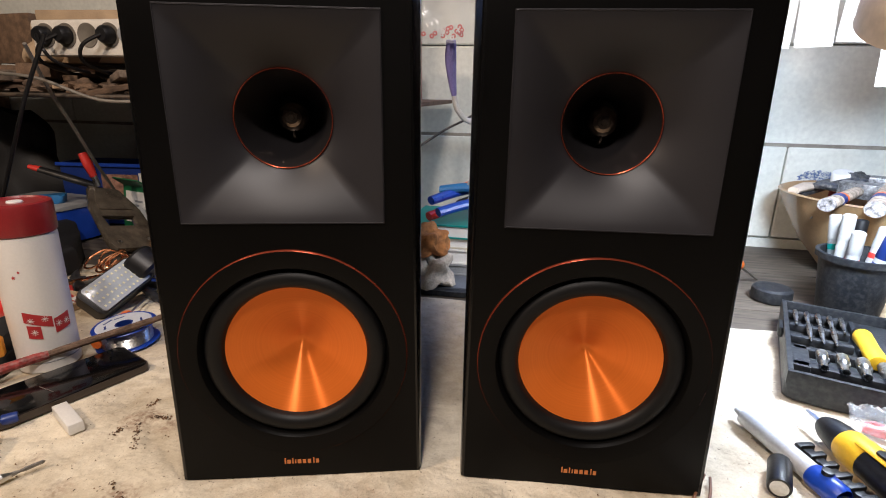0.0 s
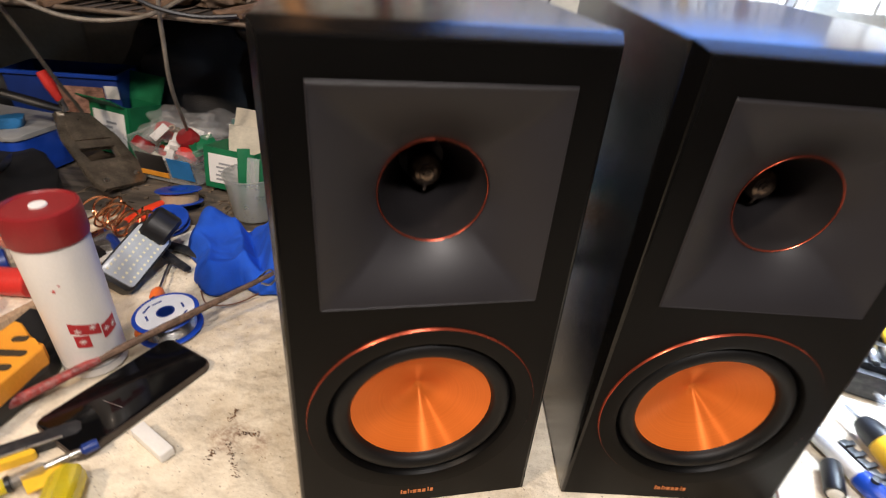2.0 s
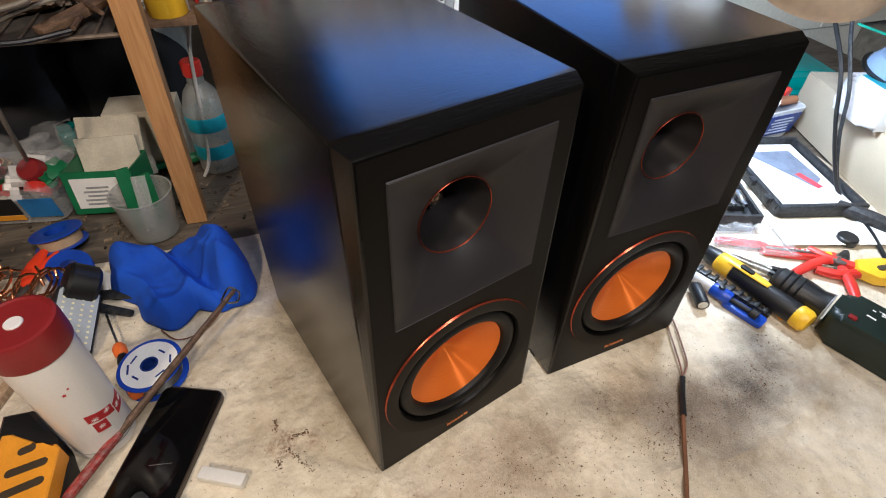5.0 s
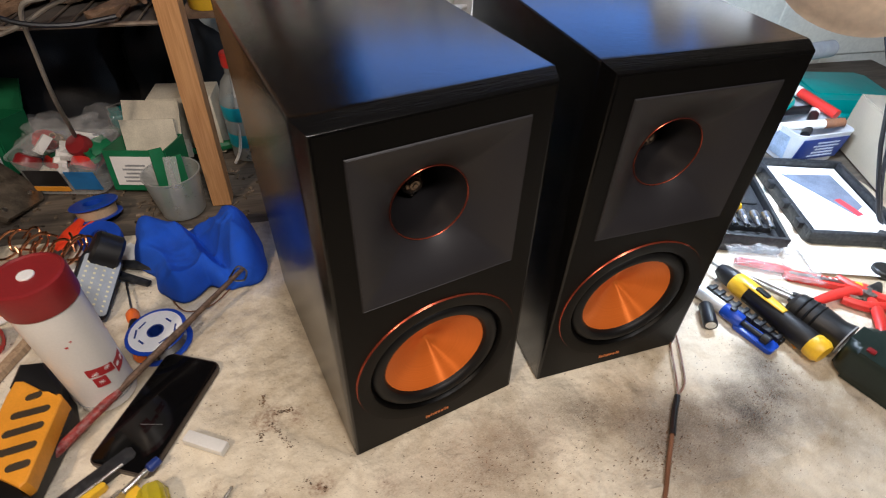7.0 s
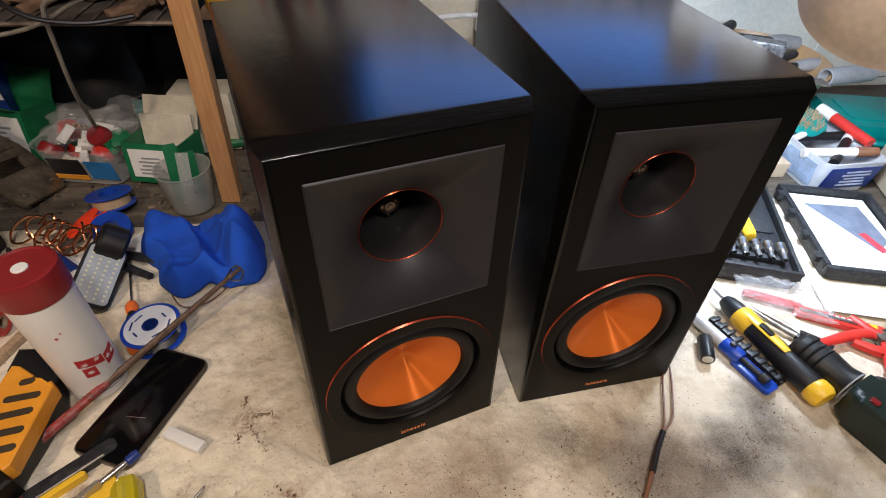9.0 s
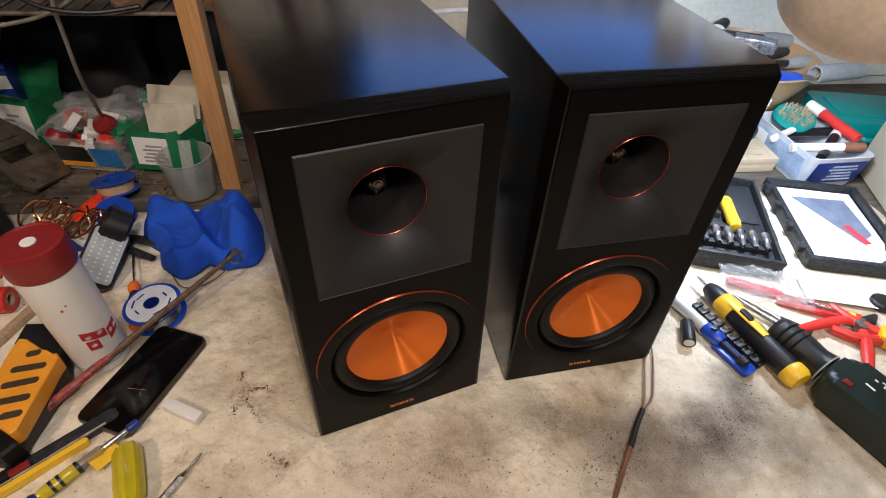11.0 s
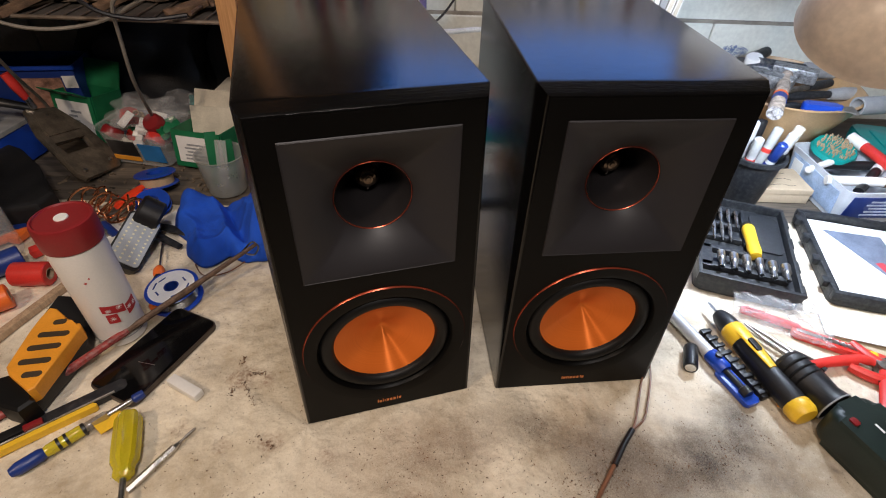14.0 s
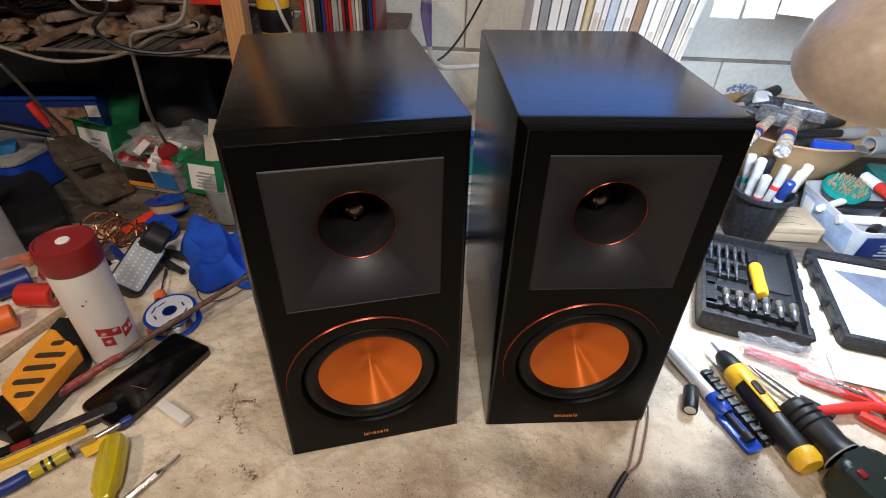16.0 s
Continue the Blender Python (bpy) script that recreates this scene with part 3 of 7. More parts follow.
# ---- loudspeakers ----
def speaker():
    W, H, D = 0.203, 0.400, 0.302
    sp = thing("bookshelf_speaker", "black bookshelf speaker with copper cone woofer and square horn", "loudspeaker", group="pair of speakers on the bench")
    # cabinet: the side bevels run out towards the base
    bm = bmesh.new()
    f = [Vector(p) for p in ((-0.1000, 0, 0), (0.1000, 0, 0), (0.0945, 0, 0.3945), (-0.0945, 0, 0.3945))]
    r = [Vector(p) for p in ((-W / 2, 0.003, 0), (W / 2, 0.003, 0), (W / 2, 0.018, H), (-W / 2, 0.018, H))]
    k = [Vector(p) for p in ((-W / 2, D, 0), (W / 2, D, 0), (W / 2, D, H), (-W / 2, D, H))]
    f0 = [p + 0.10 * (q - p) for p, q in zip(f, r)]
    f2 = [Vector((p.x - math.copysign(0.0022, p.x), 0, p.z - (0.0022 if p.z else 0))) for p in f]
    f1 = [(p + (a + b) / 2) / 2 for p, a, b in zip(f, f0, f2)]
    f00 = [p + 0.20 * (q - p) for p, q in zip(f, r)]
    ev, mv, fv, gv, rv, kv = ([bm.verts.new(p) for p in q] for q in (f2, f1, f0, f00, r, k))
    for a, b in ((ev, mv), (mv, fv), (fv, gv), (gv, rv), (rv, kv)):
        for i in range(4):
            bm.faces.new((a[i], a[(i + 1) % 4], b[(i + 1) % 4], b[i]))
    bm.faces.new(kv)
    edges = [e for e in bm.edges if all(v in rv + kv for v in e.verts)]
    bmesh.ops.bevel(bm, geom=edges, offset=0.0030, segments=3, profile=0.5, affect="EDGES")
    cab = part("cabinet", bm, VENEER, sp, "black ash veneer cabinet", smooth=25)
    # baffle with its two openings
    hc, hs = 0.2985, 0.0735
    wc, wr = 0.1146, 0.0880
    bm = bmesh.new()

    def loop(pts):
        vs = [bm.verts.new(p) for p in pts]
        return [bm.edges.new((vs[i], vs[(i + 1) % len(vs)])) for i in range(len(vs))]

    es = loop(f2)
    es += loop([(x, 0, hc + z) for x, z in rounded(2 * hs, 2 * hs, 0.0003, 2)])
    es += loop([(wr * math.cos(2 * math.pi * i / 64), 0, wc + wr * math.sin(2 * math.pi * i / 64)) for i in range(64)])
    bmesh.ops.triangle_fill(bm, edges=es, use_beauty=True, normal=(0, -1, 0))
    part("baffle", bm, BAFFLE, sp, smooth=0)

    # horn: square mouth to round throat
    bm = bmesh.new()
    n, rings = 96, []
    for j in range(15):
        t = j / 14
        ring = []
        for i in range(n):
            a = 2 * math.pi * i / n
            c, s = math.cos(a), math.sin(a)
            sq = hs / max(abs(c), abs(s))
            w = t ** 0.85
            rr = sq * (1 - w) + 0.0362 * w
            # corners stay sharp only near the mouth
            ring.append(bm.verts.new((rr * c, 0.0232 * t ** 1.35 - 0.0012 * (1 - t) ** 6, hc + rr * s)))
        rings.append(ring)
    for a, b in zip(rings, rings[1:]):
        for i in range(n):
            bm.faces.new((a[i], a[(i + 1) % n], b[(i + 1) % n], b[i]))
    horn = part("horn", bm, HORN, sp, "matt grey-black rubber horn", smooth=60)
    bm = bmesh.new()
    lip = rounded(2 * hs + 0.0016, 2 * hs + 0.0020, 0.0004, 2)
    inner = rounded(2 * hs - 0.0012, 2 * hs - 0.0012, 0.0003, 2)
    for i in range(len(lip)):
        j = (i + 1) % len(lip)
        q = [(lip[i][0], 0.0005, hc + lip[i][1]), (lip[j][0], 0.0005, hc + lip[j][1]), (inner[j][0], -0.0014, hc + inner[j][1]), (inner[i][0], -0.0014, hc + inner[i][1])]
        bm.faces.new([bm.verts.new(p) for p in q])
        q2 = [q[3], q[2], (inner[j][0] * 0.985, 0.0004, hc + inner[j][1] * 0.985), (inner[i][0] * 0.985, 0.0004, hc + inner[i][1] * 0.985)]
        bm.faces.new([bm.verts.new(p) for p in q2])
    part("lip", bm, HORN, horn, smooth=0)
    face = Matrix.Translation((0, 0, hc)) @ Euler((math.pi / 2, 0, 0)).to_matrix().to_4x4()   # a lathe's z becomes -y
    part("ring", lathe([(0.0363, -0.0230), (0.0362, -0.0222), (0.0359, -0.0219), (0.0355, -0.0223), (0.0354, -0.0236)], 64, m=face), COPPER_TRIM, horn, "thin copper ring")
    part("throat", lathe([(0.0353, -0.0230), (0.0325, -0.032), (0.0265, -0.049), (0.0205, -0.066), (0.0165, -0.082), (0.0, -0.086)], 48, m=face), THROAT, horn, "glossy black throat")
    plug = part("phase_plug", lathe([(0.0, -0.05), (0.00208, -0.05), (0.0026, -0.0508), (0.00468, -0.051), (0.0052, -0.0518), (0.0078, -0.0526), (0.00832, -0.0535), (0.01066, -0.0556), (0.01196, -0.059), (0.01222, -0.063), (0.0104, -0.064), (0.0104, -0.082)], 36, m=face), BRONZE, horn, "dark bronze domed phase plug", smooth=22)
    part("pin", tube([(0.0, 0.058, hc - 0.008), (0.0, 0.060, hc - 0.0155), (0.0, 0.070, hc - 0.018)], 0.0012, 8), BRONZE, plug)

    # woofer
    face = Matrix.Translation((0, 0, wc)) @ Euler((math.pi / 2, 0, 0)).to_matrix().to_4x4()
    wo = part("woofer", lathe([(0.0893, 0.0019), (0.0880, 0.0018), (0.0790, 0.0017), (0.0755, 0.0008), (0.0735, -0.0030), (0.0726, -0.0075)], 72, m=face), BAFFLE, sp, "satin black woofer trim")
    part("copper_ring", lathe([(0.0903, -0.0002), (0.0899, 0.0012), (0.0893, 0.0019)], 96, m=face), COPPER_TRIM, wo, "thin copper trim ring")
    roll = [(0.0728, -0.0075)] + [(0.0649 - 0.0076 * math.cos(math.pi * i / 14), -0.0072 + 0.0070 * math.sin(math.pi * i / 14)) for i in range(14, -1, -1)] + [(0.0566, -0.0085)]
    part("surround", lathe(roll, 72, m=face), RUBBER, wo, "black rubber half-roll surround")
    cone = part("cone", lathe([(0.0570 * (1 - i / 10), -0.0080 - 0.0270 * (i / 10) ** 1.06) for i in range(10)] + [(0.0, -0.0352)], 96), CONE, wo, "spun copper cone", smooth=60)
    cone.matrix_basis = face
    return sp


def maker_mark(sp):
    """The maker's mark stays a row of plain copper bars."""
    bars = ((-0.0148, 0.0012, 0.0052), (-0.0118, 0.0030, 0.0034), (-0.0085, 0.0010, 0.0052), (-0.0062, 0.0010, 0.0036), (-0.0030, 0.0030, 0.0036),
            (0.0012, 0.0028, 0.0036), (0.0054, 0.0028, 0.0036), (0.0092, 0.0010, 0.0052), (0.0122, 0.0026, 0.0036))
    bm = bmesh.new()
    for x, w, h in bars:
        box(w, 0.0008, h, at=(x, -0.0003, 0.0125), bm=bm)
    part("maker_mark", bm, COPPER_PRINT, sp, "copper-coloured maker's mark bars", smooth=0)


block_wall()
room()
bench()
left_speaker = speaker()
maker_mark(left_speaker)
left_speaker.matrix_world = pose(0.1015, 0.0, 0.0)
right_speaker = copy_thing(left_speaker, pose(0.336, -0.0275, 0.0, 0, 0, -10.5))

# ---- things, warm side of the bench ----
def insulated_cup():
    c = thing("insulated_cup", "white insulated cup with a dark red screw lid", "cup", pose(-0.236, 0.213, 0) @ Matrix.Diagonal((1, 1, 1.04, 1)))
    coat = mat("cup_white", (0.74, 0.72, 0.69), 0.38, vary=0.06, scale=12, bump=0.02, coat=0.3)
    part("body", lathe([(0, 0), (0.0290, 0), (0.0308, 0.002), (0.0312, 0.010), (0.0318, 0.080), (0.0326, 0.152), (0.0322, 0.156), (0.0, 0.156)], 56), coat, c)
    part("base_seam", lathe([(0.0312, 0.0118), (0.0316, 0.0122), (0.0316, 0.0132), (0.0312, 0.0136)], 56), GREY, c)
    lid = part("lid", lathe([(0.0322, 0.1565), (0.0338, 0.158), (0.0342, 0.162), (0.0340, 0.186), (0.0330, 0.1895), (0.0302, 0.1905), (0.0290, 0.1885), (0.0, 0.1885)], 56), DARK_RED, c, "dark red screw lid")
    part("button", lathe([(0.0, 0.1902), (0.0070, 0.1902), (0.0077, 0.1896), (0.0077, 0.1880)], 32), WHITE, lid, "round white sticker")

    def wrapped(u0, u1, z0, z1, lean=0.0, r=0.03215):
        """A printed patch bent round the cup; u in degrees."""
        bm = bmesh.new()
        cols = []
        for i in range(7):
            a = radians(u0 + (u1 - u0) * i / 6)
            dz = lean * (i / 6 - 0.5)
            cols.append([bm.verts.new((r * math.cos(a), r * math.sin(a), z + dz)) for z in (z0, z1)])
        for a, b in zip(cols, cols[1:]):
            bm.faces.new((a[0], b[0], b[1], a[1]))
        return bm
    ink = mat("cup_red_print", (0.42, 0.022, 0.025), 0.5, vary=0.15, bump=0.03)
    base = 0
    for u0, u1, z0, z1, lean in ((-85, -38, 0.0580, 0.0705, -0.010), (-82, -59, 0.0430, 0.0580, -0.003), (-36, -4, 0.0470, 0.0640, 0.004)):
        patch = part("printed_patch", wrapped(base + u0, base + u1, z0, z1, lean), ink, c, "red printed scarf patch")
        bm = bmesh.new()
        for k in range(2 if u1 - u0 > 30 else 1):
            a = radians(base + u0 + (u1 - u0) * (k + 0.5) / (2 if u1 - u0 > 30 else 1))
            for t in range(4):
                ang = t * math.pi / 4
                m = Matrix.Translation((0.0323 * math.cos(a), 0.0323 * math.sin(a), (z0 + z1) / 2)) @ Euler((0, 0, a)).to_matrix().to_4x4() @ Euler((ang, 0, 0)).to_matrix().to_4x4()
                box(0.0003, 0.00042, 0.0070, at=(0, 0, -0.0035), bm=bm, m=m)
        part("snowflake", bm, WHITE, patch, smooth=0)
    for u, z, r in ((-84, 0.1145, 0.0022), (-74, 0.1200, 0.0015)):
        a = radians(base + u)
        m = Matrix.Translation((0.0322 * math.cos(a), 0.0322 * math.sin(a), z)) @ Euler((math.pi / 2, 0, a + math.pi / 2)).to_matrix().to_4x4()
        star = [((r if k % 2 == 0 else r * 0.45) * math.sin(k * math.pi / 5), (r if k % 2 == 0 else r * 0.45) * math.cos(k * math.pi / 5)) for k in range(10)]
        part("star", plate(star, 0.0004, m=m), ink, c, "small red star", smooth=0)


def phone():
    p = thing("mobile_phone", "black mobile phone lying face up, its dark glass scratched", "phone", pose(-0.184, 0.154, 0, 0, 0, 50.5))
    part("case", plate(rounded(0.148, 0.0735, 0.009), 0.0078, 0.0016), mat("phone_case", (0.045, 0.032, 0.024), 0.4, vary=0.2, bump=0.05), p, "dark bronze frame")
    part("screen", plate(rounded(0.1445, 0.0705, 0.008), 0.0010, 0.0003, z=0.0074), GLASS_DARK, p, "black glossy glass")
    part("scratch", box(0.0008, 0.024, 0.0002, at=(-0.020, 0.0, 0.0084), m=pose(0, 0, 0, 0, 0, 12)), STEEL, p, "pale scratch")


def chip():
    solid("wire_connector", box(0.050, 0.0135, 0.011, 0.0015), WHITE, "small white plastic connector block on the board", "connector", pose(-0.143, 0.087, 0, 0, 0, -44))


def solder_spool():
    s = thing("solder_spool", "solder reel with blue flanges and white label", "spool", pose(-0.171, 0.262, 0, 2, -3, 0))
    for z in (0.0, 0.0235):
        part("flange", lathe([(0.009, z), (0.0365, z), (0.0375, z + 0.001), (0.0365, z + 0.002), (0.009, z + 0.002)], 48, closed=True), BLUE, s)
    part("solder_wire", lathe([(0.0300, 0.002)] + [(0.0300 + (0.0006 if k % 2 else 0), 0.002 + 0.0215 * k / 28) for k in range(29)], 48), STEEL, s, "silver wound solder wire")
    lab = part("label", lathe([(0.0105, 0.0257), (0.0325, 0.0257), (0.0325, 0.0260), (0.0105, 0.0260)], 48, closed=True), PAPER, s, "white paper label")
    bm = bmesh.new()
    for k, (a, r, w) in enumerate(((40, 0.022, 0.012), (75, 0.024, 0.014), (120, 0.021, 0.010), (200, 0.022, 0.012), (255, 0.024, 0.012), (300, 0.020, 0.010))):
        box(w, 0.0024, 0.0002, at=(0, r, 0.0260), bm=bm, m=pose(0, 0, 0, 0, 0, a))
    part("print", bm, DEEP_BLUE, lab, smooth=0)
    part("hub", lathe([(0.0105, 0.010), (0.0105, 0.0262), (0.0085, 0.0262), (0.0085, 0.010)], 24), DEEP_BLUE, s)


def rat_tail_file():
    f = thing("rat_tail_file", "long rusty round file with a red grip", "file")
    a, b = Vector((-0.050, 0.304, 0.046)), Vector((-0.352, 0.096, 0.0055))
    c = a.lerp(b, 0.56)
    part("blade", tube([a, a.lerp(b, 0.33), c], [0.0028, 0.0045, 0.0045], 8), RUSTY, f)
    part("grip", tube([c, c.lerp(b, 0.5), b], [0.0052, 0.0058, 0.0045], 10), mat("worn_red_grip", (0.30, 0.03, 0.025), 0.6, vary=0.5, scale=90, bump=0.3, dust=0.3), f, "worn red sleeve")
    part("tail", tube([b, b + (b - a).normalized() * 0.07], [0.0045, 0.003], 8), RUSTY, f)


def small_screwdriver():
    s = thing("screwdriver", "small screwdriver with orange and black grip", "screwdriver", lying((-0.205, 0.395), (-0.196, 0.238), 0.009))
    part("shaft", lathe([(0, -0.078), (0.0014, -0.078), (0.0016, -0.02), (0.0016, -0.006)], 10, m=along_x()), STEEL, s)
    part("collar", lathe([(0.0, -0.012), (0.006, -0.012), (0.0085, -0.006), (0.0080, 0.004), (0.0055, 0.008)], 20, m=along_x()), ORANGE, s, "orange collar")
    part("grip", lathe([(0.0055, 0.008), (0.0080, 0.018), (0.0085, 0.045), (0.0070, 0.052)], 20, m=along_x()), BLACK, s)
    part("end_cap", lathe([(0.0070, 0.052), (0.0085, 0.058), (0.0085, 0.075), (0.0060, 0.080), (0, 0.081)], 20, m=along_x()), ORANGE, s, "orange end cap")


def led_work_lamp():
    e = thing("work_lamp", "black hand lamp with rows of unlit LEDs", "work lamp", Matrix.Translation((-0.236, 0.372, 0.036)) @ Matrix.Scale(0.86, 4) @ Matrix(((-0.394, 0.765, 0.515), (-0.866, -0.116, -0.488), (-0.315, -0.638, 0.705))).to_4x4())
    part("body", plate(rounded(0.112, 0.058, 0.010), 0.026, 0.004, z=-0.022), BLACK, e)
    part("head", lathe([(0, -0.032), (0.026, -0.032), (0.031, -0.027), (0.031, 0.006), (0.027, 0.011), (0, 0.012)], 32, m=Matrix.Translation((-0.062, 0, 0.0)) @ Euler((math.pi / 2, 0, 0)).to_matrix().to_4x4() @ Matrix.Translation((0, 0, 0.010))), BLACK, e, "glossy black round head")
    pan = part("led_panel", plate(rounded(0.098, 0.052, 0.006), 0.004, 0.001, z=0.004), mat("led_cover", (0.45, 0.50, 0.55), 0.15, vary=0.12, bump=0.03, coat=0.5), e, "pale clear cover over the LEDs")
    yel = mat("led_chip", (0.80, 0.77, 0.52), 0.4, vary=0.1, bump=0)
    for r in range(4):
        for c in range(11):
            part("led", box(0.0030, 0.0036, 0.0010, at=(-0.042 + 0.0084 * c, -0.0185 + 0.0123 * r, 0.0078)), yel, pan, smooth=0)


def blue_cloth():
    """A cloth dropped in a heap: a pointed low corner, and a peak drawn up at its far end with folds running down from it."""
    cx, cy = -0.100, 0.400
    rim = [(-0.180, 0.500), (-0.186, 0.462), (-0.166, 0.392), (-0.160, 0.352), (-0.136, 0.322), (-0.098, 0.340), (-0.066, 0.318), (-0.030, 0.318), (-0.012, 0.385), (-0.030, 0.455), (-0.075, 0.468), (-0.125, 0.482)]
    polar = sorted((math.atan2(y - cy, x - cx), math.hypot(x - cx, y - cy)) for x, y in rim)

    def reach(a):
        for (a0, r0), (a1, r1) in zip(polar, polar[1:] + [(polar[0][0] + 2 * math.pi, polar[0][1])]):
            for b in (a, a + 2 * math.pi):
                if a0 <= b <= a1:
                    f = (b - a0) / (a1 - a0)
                    return r0 + (r1 - r0) * f * f * (3 - 2 * f)
        return polar[0][1]

    bm = bmesh.new()
    n, m, rings = 150, 56, []
    for j in range(m + 1):
        r = 1 - j / m
        ring = []
        for i in range(n if j < m else 1):
            a = -math.pi + 2 * math.pi * (i + 0.01) / n
            c, s = math.cos(a), math.sin(a)
            x, y = cx + r * reach(a) * c, cy + r * reach(a) * s
            q = Vector((x * 14, y * 14, 2.3))
            px, py = x + 0.036, y - 0.398
            far = math.hypot(px, py)
            h = 0.028 + 0.052 * math.exp(-(px / 0.030) ** 2 - (py / 0.060) ** 2) + 0.018 * math.exp(-((x + 0.165) / 0.03) ** 2 - ((y - 0.48) / 0.04) ** 2)
            # a deep trough between the corner and the peak
            h -= 0.020 * math.exp(-((x + 0.086 + 0.30 * (y - 0.40)) / 0.011) ** 2)
            h += 0.010 * min(1, far / 0.05) * (1 - abs(math.sin(3.5 * math.atan2(py, px) + 1.5 * noise.noise(q)))) ** 1.5
            h += 0.008 * (1 - abs(math.sin(55 * (x * 0.8 + y * 0.5) + 2.4 * noise.noise(q * 0.7)))) ** 2
            h += 0.003 * noise.noise(q * 3) + 0.0009 * noise.noise(q * 9)
            ring.append(bm.verts.new((x - cx, y - cy, max(h, 0.004) * (1 - r ** 10) + 0.0016)))
        rings.append(ring)
    for p, q in zip(rings, rings[1:]):
        for i in range(n):
            k = (i + 1) % n
            if len(q) == 1:
                bm.faces.new((p[i], p[k], q[0]))
            else:
                bm.faces.new((p[i], p[k], q[k], q[i]))
    weave = mat("blue_cloth", (0.010, 0.082, 0.56), 0.85, vary=0.22, scale=30, bump=0.5, fine=900)
    ob = solid("cloth", bm, weave, "crumpled bright blue cleaning cloth on the board", "cloth", pose(cx, cy, 0), smooth=70)
    mod = ob.modifiers.new("thickness", "SOLIDIFY")
    mod.thickness, mod.offset = 0.0014, 1


def tape_reel(name, label, x, y, r, h, body, fill, tilt=(0, 0), z=0.0):
    s = thing(name, label, "spool", pose(x, y, z, tilt[0], tilt[1], 20))
    for k in (0.0, h - 0.003):
        part("flange", lathe([(r * 0.42, k), (r * 0.97, k), (r, k + 0.001), (r, k + 0.002), (r * 0.97, k + 0.003), (r * 0.42, k + 0.003)], 40, closed=True), body, s)
    part("winding", lathe([(r * 0.80, 0.003), (r * 0.81, h * 0.5), (r * 0.80, h - 0.003)], 40), fill, s)
    part("hub", lathe([(r * 0.46, 0.001), (r * 0.46, h - 0.001), (r * 0.40, h - 0.001), (r * 0.40, 0.001)], 28), body, s)
    return s


def multitool():
    """Orange-yellow shell with dark slots over a black body."""
    e = thing("handheld_sander", "black hand tool with a slotted orange-yellow shell", "power tool", pose(-0.300, 0.165, 0))
    low = [(-0.044, -0.024), (-0.006, -0.078), (0.034, 0.012), (0.031, 0.040), (0.010, 0.076), (-0.020, 0.084), (-0.034, 0.046)]
    part("body", plate(low, 0.024, 0.006, z=0.0, segs=3), BLACK, e)
    part("end_boot", plate([(-0.052, -0.034), (-0.036, -0.030), (-0.006, -0.064), (0.004, -0.078), (-0.010, -0.090), (-0.034, -0.076)], 0.036, 0.008, z=0.002, segs=3), RUBBER, e)
    part("nose", plate([(-0.024, 0.070), (-0.016, 0.102), (0.012, 0.092), (0.029, 0.046), (0.030, 0.030), (0.012, 0.030)], 0.038, 0.010, z=0.003, segs=3), BLACK, e)
    out = [(-0.037, -0.026), (-0.031, -0.038), (-0.002, -0.070), (0.004, -0.066), (0.033, 0.022), (0.030, 0.030), (0.017, 0.034), (0.012, 0.044), (-0.006, 0.066), (-0.015, 0.070), (-0.022, 0.052), (-0.026, 0.030)]
    shell = part("shell", plate(out, 0.024, 0.0035, z=0.021, segs=3), AMBER, e, "orange-yellow ribbed shell")
    slot = mat("slot_dark", (0.05, 0.035, 0.02), 0.6, vary=0.2, bump=0.1)
    for x, y, w, a in ((0.0055, 0.0375, 0.016, -3), (0.0035, 0.0165, 0.037, -8), (-0.002, -0.0035, 0.038, -5), (-0.0065, -0.025, 0.036, -6), (-0.004, -0.0455, 0.022, -5)):
        part("slot", plate(rounded(w, 0.0088, 0.0042), 0.0012, z=0.0443, m=pose(x, y, 0, 0, 0, a)), slot, shell, smooth=0)
    for k in range(6):
        part("cord_ring", lathe([(0.0045, -0.002), (0.0068, -0.001), (0.0068, 0.001), (0.0045, 0.002)], 16, m=Matrix.Translation((-0.046 - 0.0042 * k, -0.052 - 0.0046 * k, 0.012)) @ Vector((-0.68, -0.73, 0)).to_track_quat("Z", "Y").to_matrix().to_4x4(), closed=True), BLACK, e)
    part("cord", tube([(-0.036, -0.042, 0.013), (-0.072, -0.080, 0.011), (-0.105, -0.110, 0.006), (-0.15, -0.13, 0.005)], [0.0055, 0.0045, 0.004, 0.004], 10), DUSTY_BLACK, e)


def snap_knife():
    k = thing("utility_knife", "steel and yellow snap-off utility knife, worn", "utility knife", lying((-0.214, 0.112), (-0.388, 0.040), 0.0))
    part("channel", plate(rounded(0.190, 0.018, 0.004), 0.0085, 0.0015), DUSTY_BLACK, k, "dark plastic sheath")
    part("rail", tube([(-0.080, 0.0075, 0.0092), (0.095, 0.0075, 0.0092)], 0.0017, 8), STEEL, k, "bright steel rail")
    part("grip", plate(rounded(0.166, 0.0068, 0.003), 0.0095, 0.002, m=pose(0.024, 0.0128, 0)), YELLOW, k, "yellow plastic edge")
    part("insert", plate(rounded(0.090, 0.012, 0.003), 0.0030, 0.0008, z=0.0082, m=pose(0.046, -0.002, 0)), BLACK, k)
    part("thumb_slide", box(0.020, 0.008, 0.006, 0.002, at=(0.004, 0.002, 0.0080)), DARK_RED, k)
    part("blade_edge", plate([(-0.0825, -0.006), (-0.096, 0.001), (-0.0825, 0.006)], 0.0012, z=0.004), STEEL, k)


